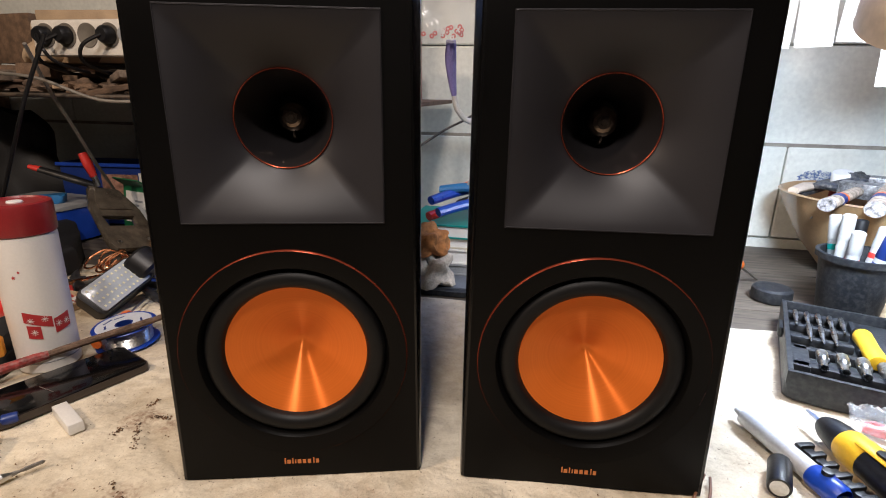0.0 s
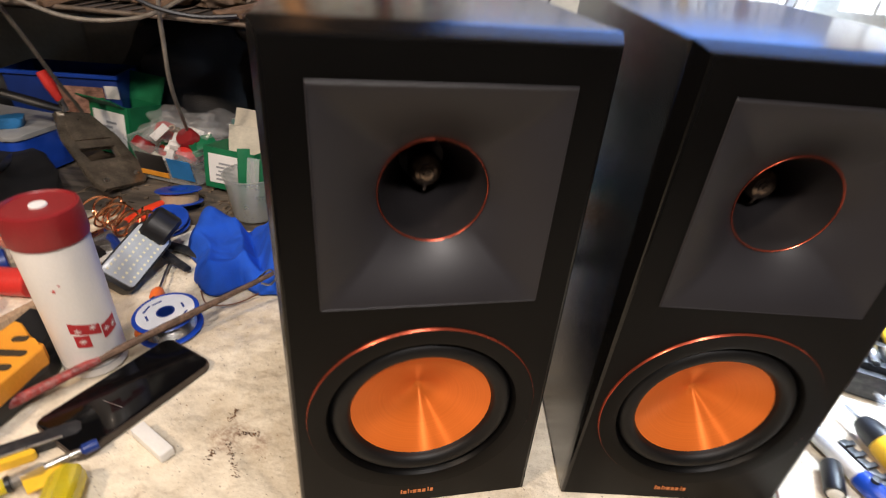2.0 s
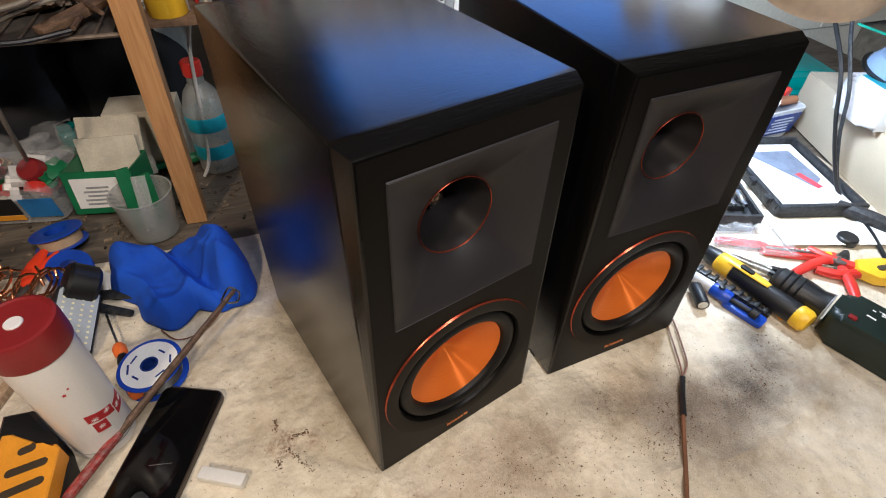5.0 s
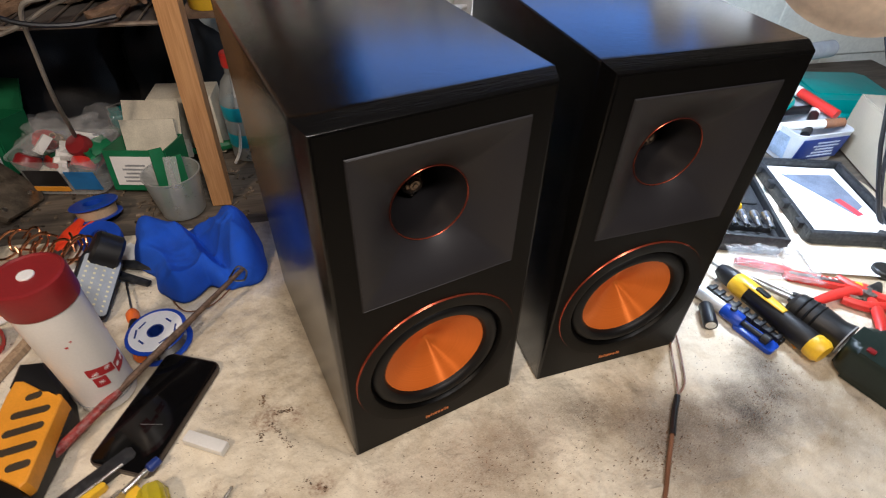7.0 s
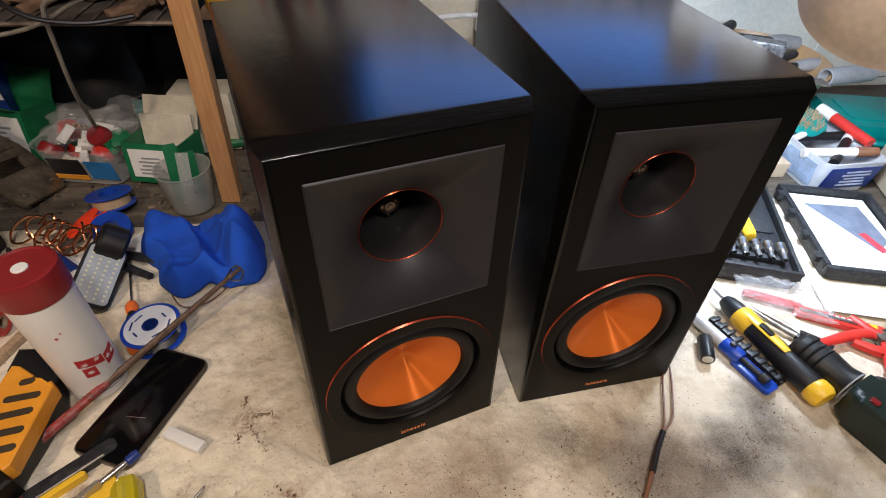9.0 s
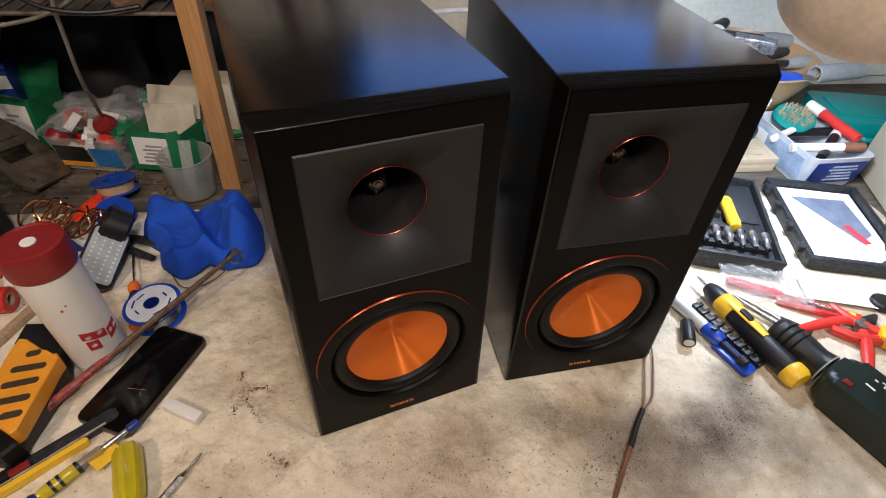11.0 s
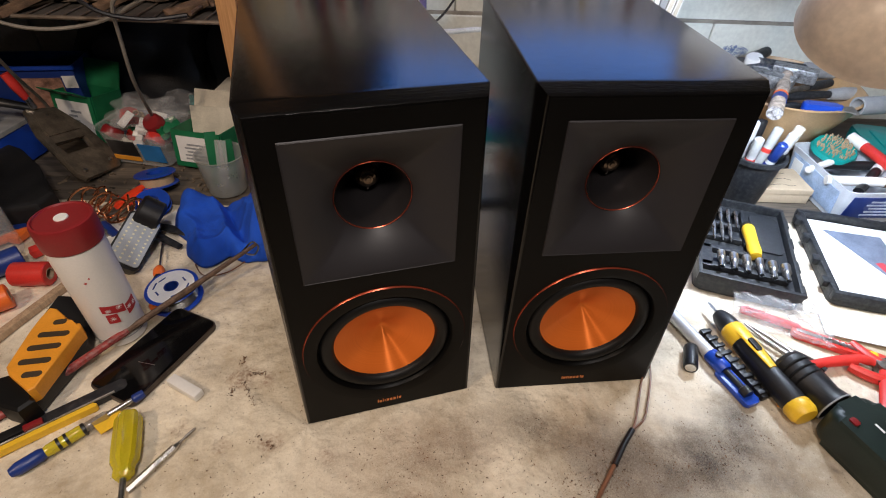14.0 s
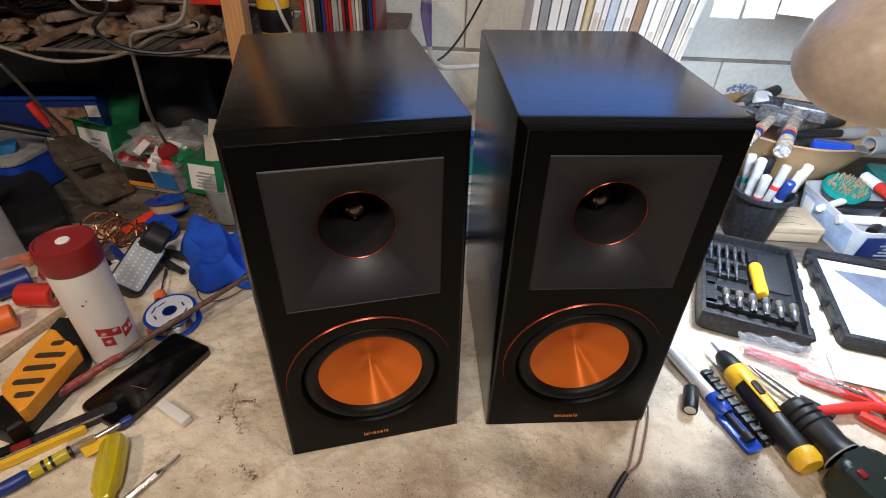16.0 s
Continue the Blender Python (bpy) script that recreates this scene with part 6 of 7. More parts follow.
def capacitor():
    e = thing("capacitor", "small black cylindrical capacitor with pale end", "capacitor", lying((0.522, -0.020), (0.497, -0.053), 0.0095))
    part("sleeve", lathe([(0, -0.019), (0.0088, -0.019), (0.0095, -0.017), (0.0095, 0.017), (0.0088, 0.019), (0.0070, 0.019)], 28, m=along_x()), BLACK, e)
    part("end", lathe([(0.0072, 0.0188), (0, 0.0188)], 24, m=along_x()), mat("bare_aluminium", (0.70, 0.69, 0.66), 0.4, 0.8), e, "bare metal end")


def electric_screwdriver():
    e = thing("electric_screwdriver", "black and yellow cordless screwdriver lying on the board", "screwdriver", lying((0.594, 0.026), (0.584, -0.158), 0.0172) @ Matrix.Diagonal((0.96, 0.86, 0.86, 1)))
    part("bit", lathe([(0, -0.112), (0.0016, -0.112), (0.0028, -0.104), (0.0028, -0.088)], 6, m=along_x()), STEEL, e, smooth=15)
    part("chuck", lathe([(0.0028, -0.090), (0.010, -0.088), (0.014, -0.080), (0.0165, -0.066), (0.0165, -0.058)], 28, m=along_x()), BLACK, e)
    part("collar", lathe([(0.0165, -0.058), (0.0185, -0.054), (0.0190, -0.036), (0.0178, -0.030)], 28, m=along_x()), YELLOW, e, "yellow collar")
    body = part("body", lathe([(0.0178, -0.032), (0.0180, -0.010), (0.0190, 0.030), (0.0192, 0.066), (0.0182, 0.074)], 28, m=along_x()), BLACK, e)
    part("side_panel", tube([(-0.040, -0.001, 0.0165), (-0.010, -0.002, 0.0178), (0.026, -0.003, 0.0186)], [0.0105, 0.0095, 0.006], 14, flat=0.32), YELLOW, body, "long yellow inlay")
    part("switch", plate(rounded(0.022, 0.010, 0.003), 0.004, 0.001, z=0.0186, m=pose(-0.012, -0.003, 0)), RUBBER, body)
    part("end_cap", lathe([(0.0182, 0.073), (0.0200, 0.076), (0.0198, 0.088), (0.0160, 0.094), (0, 0.095)], 28, m=along_x()), YELLOW, e, "yellow end cap")


def bit_strip():
    e = thing("bit_holder", "black comb-shaped bit holder strip", "bit holder", lying((0.560, 0.005), (0.566, -0.115), 0.0))
    part("strip", box(0.120, 0.010, 0.009, 0.0015), BLACK, e)
    for k in range(9):
        part("clip", box(0.006, 0.016, 0.011, 0.0012, at=(-0.053 + 0.0132 * k, 0.0, 0.001)), BLACK, e)
    solid("plastic_tab", box(0.024, 0.014, 0.002, 0.0005), AMBER, "small orange plastic tab on the board", "plastic tab", pose(0.588, -0.120, 0.0, 0, 0, 60))


def heat_gun():
    e = thing("soldering_tool", "dark green and black corded hand tool with worn white lettering", "power tool", lying((0.612, -0.085), (0.628, -0.262), 0.028))
    dk = mat("dark_green_plastic", (0.010, 0.020, 0.015), 0.42, vary=0.3, bump=0.12)
    part("grip", lathe([(0, -0.092), (0.016, -0.092), (0.0215, -0.086), (0.0225, -0.050), (0.0200, -0.030), (0.0225, -0.018)], 28, m=along_x()), BLACK, e)
    for x in (-0.076, -0.066, -0.056):
        part("rib", lathe([(0.0222, x - 0.0018), (0.0234, x), (0.0222, x + 0.0018)], 28, m=along_x()), RUBBER, e)
    part("seam", lathe([(0.0226, -0.018), (0.0230, -0.0175), (0.0230, -0.0165), (0.0226, -0.016)], 28, m=along_x()), GREY, e)
    body = part("body", plate(rounded(0.130, 0.066, 0.018), 0.050, 0.012, z=-0.028, m=pose(0.052, 0.0, 0), segs=4), dk, e, "dark green housing")
    part("button", plate(rounded(0.010, 0.008, 0.002), 0.003, 0.001, z=0.0212, m=pose(0.012, -0.020, 0)), DARK_RED, body, "dull red button")
    bm = bmesh.new()
    rnd = random.Random(3)
    for k in range(16):
        box(rnd.uniform(0.004, 0.012), rnd.uniform(0.0012, 0.003), 0.0006, at=(0.040 + rnd.uniform(-0.016, 0.024), 0.010 + rnd.uniform(-0.012, 0.014), 0.0218), bm=bm, m=pose(0, 0, 0, 0, 0, rnd.uniform(-5, 5)))
    part("worn_print", bm, PAPER, body, "worn white unreadable marking", smooth=0)


def small_tools():
    # red snap knife with its end in a clear bag
    k = thing("utility_knife", "red plastic snap-off knife", "utility knife", lying((0.688, -0.028), (0.775, -0.112), 0.0))
    part("grip", plate(rounded(0.120, 0.017, 0.006), 0.010, 0.003), RED, k)
    part("channel", plate(rounded(0.090, 0.006, 0.002), 0.0015, 0.0004, z=0.0095, m=pose(-0.01, 0, 0)), STEEL, k)
    bm = bmesh.new()
    for x in (-0.012, -0.004, 0.004, 0.012, 0.020):
        box(0.005, 0.0022, 0.0004, at=(x, 0.0055, 0.0099), bm=bm)
    part("print", bm, WHITE, k, smooth=0)
    part("slide", box(0.010, 0.008, 0.005, 0.0015, at=(0.040, 0, 0.009)), YELLOW, k)
    p = thing("marker_pen", "red pen inside the clear bag", "pen", lying((0.652, 0.018), (0.694, -0.022), 0.007))
    part("barrel", lathe([(0, -0.040), (0.005, -0.040), (0.0062, -0.036), (0.0062, 0.036), (0.004, 0.040), (0, 0.040)], 18, m=along_x()), mat("pink_red_plastic", (0.72, 0.08, 0.10), 0.4), p)
    part("clip", box(0.026, 0.003, 0.0016, at=(-0.022, 0, 0.0064)), mat("pink_red_plastic", (0.72, 0.08, 0.10)), p)
    # crinkled bag
    bm = bmesh.new()
    n, grid = 56, []
    for j in range(n + 1):
        row = []
        for i in range(n + 1):
            x, y = i / n * 2 - 1, j / n * 2 - 1
            q = Vector((x * 2.2, y * 2.2, 4.0))
            z = 0.012 * max(0, 1 - x * x) * max(0, 1 - y * y) + 0.012 * abs(noise.noise(q * 1.6)) + 0.007 * abs(noise.noise(q * 4.5)) + 0.003 * abs(noise.noise(q * 11)) + 0.0015
            row.append(bm.verts.new((x * 0.066 + 0.008 * noise.noise(q), y * 0.044 + 0.008 * noise.noise(q + Vector((5, 0, 0))), z)))
        grid.append(row)
    for j in range(n):
        for i in range(n):
            bm.faces.new((grid[j][i], grid[j][i + 1], grid[j + 1][i + 1], grid[j + 1][i]))
    solid("plastic_bag", bm, clear_plastic("crinkled_film", (0.80, 0.82, 0.85), 0.24, 0.12), "crinkled clear plastic bag over the pen", "bag", pose(0.692, 0.000, 0.0055, 0, 0, -38), smooth=20)
    o = thing("screwdriver", "thin screwdriver with an orange knob handle", "screwdriver", pose(0.800, 0.440, 0.020, 0, -62, 30))
    part("knob", lathe([(0, 0.062), (0.008, 0.060), (0.011, 0.052), (0.010, 0.042), (0.006, 0.036), (0, 0.036)], 20), ORANGE, o)
    part("shaft", lathe([(0, -0.05), (0.002, -0.05), (0.0024, 0.036), (0, 0.036)], 10), DULL_STEEL, o)
    # fine pliers
    t = thing("tweezers", "fine pointed steel pliers with black grips", "pliers", lying((0.630, 0.000), (0.665, -0.105), 0.007))
    for s in (-1, 1):
        part("arm", tube([(-0.055, 0.001 * s, 0), (-0.02, 0.005 * s, 0), (0.015, 0.004 * s, 0)], [0.0012, 0.0030, 0.0042], 8), DULL_STEEL, t)
        part("grip", tube([(0.013, 0.005 * s, 0), (0.035, 0.010 * s, 0), (0.055, 0.012 * s, 0)], [0.0050, 0.0058, 0.005], 8), BLACK, t)
    # red cutters
    c = thing("side_cutters", "side cutters with red handles and black jaws", "cutters", pose(0.748, -0.118, 0.010))
    part("handle", tube([(-0.096, 0.030, 0), (-0.060, 0.026, 0.001), (-0.030, 0.022, 0.001), (-0.004, 0.016, 0), (0.004, 0.008, 0)], [0.0060, 0.0075, 0.0085, 0.0080, 0.006], 12, flat=0.7), RED, c, "red dipped handle")
    part("handle", tube([(-0.050, -0.052, 0), (-0.030, -0.036, 0.001), (-0.012, -0.020, 0.001), (0.002, -0.006, 0)], [0.0065, 0.0085, 0.0085, 0.006], 12, flat=0.7), RED, c, "red dipped handle")
    part("pivot", lathe([(0, -0.006), (0.010, -0.006), (0.010, 0.006), (0.004, 0.007), (0, 0.007)], 20, m=Matrix.Translation((0.008, 0.002, 0))), DULL_STEEL, c)
    part("jaw", tube([(0.006, 0.002, 0), (0.030, 0.004, 0), (0.048, 0.008, 0)], [0.010, 0.009, 0.003], 8, flat=0.7), BLACK, c)
    part("spring", tube([(-0.022, -0.018, 0.002), (-0.016, 0.0, 0.004), (-0.022, 0.014, 0.002)], 0.0012, 6), STEEL, c)
    # yellow and red strippers
    y = thing("wire_strippers", "wire strippers with yellow body and red grips", "wire strippers", lying((0.752, -0.128), (0.830, -0.205), 0.0))
    part("body", plate([(-0.045, -0.012), (-0.020, -0.026), (0.030, -0.024), (0.050, -0.010), (0.045, 0.020), (0.0, 0.024), (-0.040, 0.012)], 0.018, 0.004, z=0.004), YELLOW, y)
    part("window", plate(rounded(0.034, 0.010, 0.004), 0.002, 0.0005, z=0.0215, m=pose(0.0, 0.0, 0, 0, 0, 20)), mat("slot_dark", (0.05, 0.035, 0.02), 0.6), y)
    part("grip", tube([(-0.040, 0.006, 0.010), (-0.070, 0.018, 0.009), (-0.095, 0.040, 0.008)], [0.008, 0.008, 0.006], 10), RED, y)
    part("grip", tube([(-0.040, -0.010, 0.010), (-0.072, -0.016, 0.009), (-0.100, -0.010, 0.008)], [0.008, 0.008, 0.006], 10), RED, y)
    # dark lens cap, and a pen
    solid("bottle_cap", lathe([(0, 0.012), (0.014, 0.012), (0.016, 0.010), (0.016, 0), (0.014, 0), (0.013, 0.009), (0, 0.009)], 26), BLACK, "small black cap on the board", "cap", pose(0.835, -0.095, 0))
    solid("puck", lathe([(0, 0.022), (0.026, 0.022), (0.030, 0.019), (0.031, 0.004), (0.029, 0)], 32), DUSTY_BLACK, "dusty black round puck on the bench", "puck", pose(0.800, 0.372, -0.004))


def pen_pot():
    px, py = 0.868, 0.300
    e = thing("plant_pot", "black plastic plant pot used as a pen holder", "pot", pose(px, py, -0.004))
    part("pot", lathe([(0, 0), (0.038, 0), (0.039, 0.002), (0.050, 0.092), (0.055, 0.093), (0.0555, 0.102), (0.0535, 0.103), (0.050, 0.102), (0.0375, 0.004), (0, 0.004)], 44), DUSTY_BLACK, e)
    rnd = random.Random(12)
    pens = ((DIMMED_WHITE, RED), (DIMMED_WHITE, BLACK), (mat("silver_barrel", (0.55, 0.56, 0.58), 0.35, 0.6), TEAL), (DIMMED_WHITE, DIMMED_WHITE), (DIMMED_WHITE, RED), (DIMMED_WHITE, DEEP_BLUE), (BLACK, BLACK), (DIMMED_WHITE, CREAM))
    for k, (ma, cap) in enumerate(pens):
        a = 2 * math.pi * k / len(pens) + 0.4
        r = 0.024
        lean = 5 + 4 * (k % 3)
        m = pose(px + r * math.cos(a), py + r * math.sin(a), 0.012, -lean * math.sin(a), lean * math.cos(a) + 6, 0)
        p = thing("marker_pen", ("white marker pen standing in the pot", "white marker pen with a dark cap in the pot", "silver and teal marker pen in the pot")[k % 3], "pen", m, "pens in the pot")
        ln = 0.125 + 0.006 * (k % 4)
        part("barrel", lathe([(0, 0), (0.0075, 0), (0.0085, 0.004), (0.0085, ln * 0.72)], 20), ma, p)
        part("cap", lathe([(0.0085, ln * 0.72), (0.0092, ln * 0.73), (0.0088, ln * 0.98), (0.006, ln), (0, ln)], 20), cap if k % 2 else DIMMED_WHITE, p)
        part("band", lathe([(0.0086, ln * 0.60), (0.0088, ln * 0.605), (0.0088, ln * 0.66), (0.0086, ln * 0.665)], 20), cap, p)


def card_box():
    e = thing("card_box", "small kraft card box with pencil scribbles on its lid", "box", pose(0.950, 0.297, -0.004, 0, 0, -17))
    kraft = mat("kraft_card", (0.52, 0.41, 0.28), 0.85, vary=0.12, scale=30, bump=0.1)
    part("box", box(0.105, 0.080, 0.020, 0.001), kraft, e)
    part("lid", box(0.107, 0.082, 0.012, 0.001, at=(0, 0, 0.0195)), kraft, e)
    bm = bmesh.new()
    rnd = random.Random(5)
    for row in range(3):
        pts = [(-0.030 + 0.011 * i, 0.018 - 0.020 * row + rnd.uniform(-0.004, 0.004), 0.0318) for i in range(6)]
        tube(pts, 0.0006, 5, bm=bm, flat=0.3)
    part("scribble", bm, BLACK, e, "dark unreadable pen scribbles")


def marker_tub():
    m = pose(1.068, 0.252, -0.004, 0, 0, -14)
    e = thing("storage_tub", "grey-white plastic tub with a blue printed label", "storage tub", m)
    shell = mat("milky_plastic", (0.52, 0.54, 0.58), 0.35, vary=0.12, bump=0.04)
    bm = bmesh.new()
    lo, hi = rounded(0.118, 0.172, 0.016), rounded(0.136, 0.194, 0.018)
    lo2, hi2 = rounded(0.112, 0.166, 0.014), rounded(0.128, 0.186, 0.016)
    rows = [[bm.verts.new((x, y, z)) for x, y in pts] for pts, z in ((lo, 0.0), (hi, 0.070), (hi2, 0.070), (lo2, 0.003))]
    for p, q in zip(rows, rows[1:]):
        for i in range(len(p)):
            bm.faces.new((p[i], p[(i + 1) % len(p)], q[(i + 1) % len(p)], q[i]))
    bm.faces.new(rows[0])
    bm.faces.new(rows[3])
    part("tub", bm, shell, e)
    part("label", box(0.108, 0.0012, 0.050, at=(0, -0.0010, 0.012), m=Matrix.Translation((0, -0.0860, 0)) @ Euler((radians(8.9), 0, 0)).to_matrix().to_4x4()), DEEP_BLUE, e, "deep blue printed label", smooth=0)
    lab = part("side_label", box(0.0012, 0.150, 0.050, at=(-0.0010, 0, 0.010), m=Matrix.Translation((-0.0590, 0, 0)) @ Euler((0, radians(-7.3), 0)).to_matrix().to_4x4()), mat("pale_blue_label", (0.35, 0.45, 0.62), 0.5, vary=0.3, scale=50), e, "pale blue printed label", smooth=0)
    bm = bmesh.new()
    for k in range(5):
        box(0.060 - 0.008 * (k % 3), 0.0006, 0.0035, at=(0.010, -0.0018, 0.018 + 0.008 * k), bm=bm, m=Matrix.Translation((0, -0.0860, 0)) @ Euler((radians(8.9), 0, 0)).to_matrix().to_4x4())
    part("print", bm, mat("pale_print", (0.50, 0.56, 0.72), 0.5), e, smooth=0)
    part("white_square", box(0.0012, 0.030, 0.034, at=(-0.0020, 0.052, 0.018), m=Matrix.Translation((-0.0590, 0, 0)) @ Euler((0, radians(-7.3), 0)).to_matrix().to_4x4()), PAPER, e, smooth=0)
    sp = [("marker_pen", 0.135, 0.009, WHITE, BROWN_WIRE, -0.006, -0.052, 0.068, -14), ("marker_pen", 0.130, 0.009, BLACK, WHITE, 0.020, -0.03, 0.064, 40), ("marker_pen", 0.12, 0.007, WHITE, DARK_RED, -0.02, 0.03, 0.062, 20),
          ("marker_pen", 0.125, 0.009, BLACK, BLACK, 0.030, 0.02, 0.060, -12), ("marker_pen", 0.130, 0.010, RED, WHITE, 0.050, 0.02, 0.085, 100)]
    for nm, ln, r, ma, cap, x, y, z, a in sp:
        p = thing(nm, "marker pen lying in the tub", "pen", m @ pose(x, y, z, 0, -6, a), "pens in the tub")
        part("barrel", lathe([(0, -ln / 2), (r, -ln / 2), (r, ln * 0.2)], 18, m=along_x()), ma, p)
        part("cap", lathe([(r, ln * 0.2), (r * 1.1, ln * 0.21), (r * 1.0, ln * 0.48), (0, ln * 0.5)], 18, m=along_x()), cap, p)
    br = thing("wire_brush", "round teal brush with pale bristles in the tub", "brush", m @ pose(0.000, 0.062, 0.066, 10, -8, 30))
    part("back", lathe([(0, 0), (0.040, 0), (0.043, 0.004), (0.040, 0.012), (0, 0.013)], 32), TEAL, br)
    bm = bmesh.new()
    rnd = random.Random(6)
    for k in range(150):
        a, rr = rnd.uniform(0, 6.28), 0.036 * math.sqrt(rnd.random())
        x, y = rr * math.cos(a), rr * math.sin(a)
        tube([(x, y, 0.012), (x + rnd.uniform(-0.002, 0.002), y + rnd.uniform(-0.002, 0.002), 0.019)], 0.0011, 4, bm=bm)
    part("bristles", bm, mat("bristle", (0.42, 0.30, 0.18), 0.8), br)


def teal_case():
    e = thing("plastic_case", "teal plastic tool case with ribbed lid", "tool case", pose(1.300, 0.302, -0.004, 0, 0, -28))
    part("base", plate(rounded(0.200, 0.150, 0.014), 0.034, 0.004), TEAL, e)
    lid = part("lid", plate(rounded(0.204, 0.154, 0.015), 0.028, 0.006, z=0.035), TEAL, e)
    part("raised_panel", plate(rounded(0.150, 0.100, 0.010), 0.004, 0.0015, z=0.062), TEAL, lid)
    for x in (-0.06, 0.06):
        part("latch", box(0.028, 0.008, 0.026, 0.002, at=(x, -0.078, 0.020)), TEAL, e)
    part("handle", tube([(-0.035, -0.076, 0.034), (-0.030, -0.095, 0.034), (0.030, -0.095, 0.034), (0.035, -0.076, 0.034)], 0.006, 8), TEAL, e)


def tool_bowl():
    DX, DY, DZ = -0.072, -0.035, -0.012
    cx, cy = 1.135 + DX, 0.515 + DY
    b = solid("bowl", lathe([(0, -0.004), (0.055, -0.004), (0.075, 0.008), (0.115, 0.050), (0.150, 0.105), (0.160, 0.128), (0.163, 0.130), (0.158, 0.132), (0.146, 0.106), (0.110, 0.054), (0.070, 0.014), (0, 0.008)], 56),
              mat("brown_bowl", (0.46, 0.30, 0.15), 0.35, vary=0.25, scale=16, bump=0.05, coat=0.3), "wide glazed brown bowl heaped with hand tools", "bowl", pose(cx, cy, 0) @ Matrix.Diagonal((1, 1, 1.14, 1)))
    spackle = mat("paint_spattered_wood", (0.56, 0.46, 0.36), 0.7, vary=0.6, scale=90, bump=0.3)
    iron = mat("spattered_iron", (0.12, 0.13, 0.15), 0.5, 0.7, vary=0.7, scale=70, bump=0.3, dust=0.5)

    bright_iron = mat("spattered_steel", (0.42, 0.44, 0.47), 0.30, 0.7, vary=0.8, scale=110, bump=0.3, dust=0.3)

    def hammer(a, c, z0, z1, r=0.013, ring=True):
        h = thing("hammer", "hammer with a paint-spattered wooden handle across the bowl", "hammer")
        p, q = Vector((a[0] + DX, a[1] + DY, z0 + DZ)), Vector((c[0] + DX, c[1] + DY, z1 + DZ))
        part("handle", tube([p, p.lerp(q, 0.5), q], [r * 1.15, r, r * 0.85], 12, flat=0.85), spackle, h)
        part("butt", tube([p - (q - p).normalized() * 0.002, p + (q - p).normalized() * 0.004], [r * 1.12, r * 1.18], 12, flat=0.85), mat("spattered_butt", (0.44, 0.42, 0.42), 0.6, vary=0.9, scale=160, bump=0.2), h, "dull white spattered butt")
        if ring:
            part("band", tube([p.lerp(q, 0.28), p.lerp(q, 0.38)], [r * 1.12, r * 1.10], 12, flat=0.85), DEEP_BLUE, h, "blue and orange tape band")
            part("band", tube([p.lerp(q, 0.39), p.lerp(q, 0.43)], [r * 1.11, r * 1.09], 12, flat=0.85), ORANGE, h)
        side = (q - p).cross(Vector((0, 0, 1))).normalized()
        turn = Matrix((side, (q - p).normalized(), side.cross(q - p).normalized())).transposed().to_4x4()
        part("head", box(0.086, 0.030, 0.028, 0.004, at=(0.012, 0.006, -0.014), m=Matrix.Translation(q) @ turn), bright_iron, h, "paint-spattered steel head")
        part("claw", tube([q - side * 0.030, q - side * 0.060, q - side * 0.092 - Vector((0, 0, 0.010))], [0.012, 0.010, 0.005], 10, flat=0.7), iron, h, "dark iron claw")
        return h
    hammer((0.972, 0.362), (1.134, 0.507), 0.170, 0.180, 0.0125)
    hammer((0.948, 0.425), (1.075, 0.505), 0.164, 0.172, 0.0115)
    brush = thing("paint_brush", "old paint brush with a pale handle", "brush", lying((0.985 + DX, 0.545 + DY), (1.12 + DX, 0.62 + DY), 0.165 + DZ))
    part("handle", tube([(-0.08, 0, 0.0), (-0.03, 0.0, 0.003), (0.03, 0, 0)], [0.010, 0.014, 0.008], 12, flat=0.6), mat("pale_wood", (0.62, 0.52, 0.42), 0.6), brush)
    part("bristles", tube([(0.03, 0, 0), (0.08, 0, 0)], [0.014, 0.018], 10, flat=0.5), iron, brush)
    red = thing("marker_tube", "dark red tube with a white cap standing in the bowl", "tube", pose(1.120 + DX, 0.590 + DY, 0.08, 10, -12, 0))
    part("tube", lathe([(0, 0), (0.016, 0), (0.017, 0.003), (0.017, 0.088)], 24), DARK_RED, red)
    part("cap", lathe([(0.017, 0.088), (0.018, 0.089), (0.018, 0.104), (0.016, 0.107), (0, 0.107)], 24), PAPER, red, "white cap")
    bl = thing("scraper", "blue handled scraper lying on the bowl", "scraper", lying((0.985, 0.372), (1.085, 0.318), 0.142))
    part("handle", plate(rounded(0.070, 0.022, 0.007), 0.015, 0.005), BLUE, bl)
    part("blade", plate([(0.034, -0.009), (0.062, -0.020), (0.062, 0.020), (0.034, 0.009)], 0.0015, z=0.007), DULL_STEEL, bl)
    for k, (a, c, z0, z1, ma, r) in enumerate((((1.06, 0.46), (1.26, 0.50), 0.160, 0.150, DULL_STEEL, 0.007), ((1.10, 0.56), (1.28, 0.52), 0.185, 0.165, iron, 0.012), ((1.00, 0.56), (1.20, 0.64), 0.155, 0.175, iron, 0.010),
                                             ((1.12, 0.48), (1.29, 0.45), 0.140, 0.145, DUSTY_BLACK, 0.010), ((0.99, 0.50), (1.16, 0.44), 0.128, 0.130, DULL_STEEL, 0.006))):
        t = thing("chisel", "dusty iron hand tool across the bowl", "hand tool")
        p, q = Vector((a[0] + DX, a[1] + DY, z0 + DZ)), Vector((c[0] + DX, c[1] + DY, z1 + DZ))
        part("shaft", tube([p, p.lerp(q, 0.6)], [r, r * 0.8], 9), ma, t)
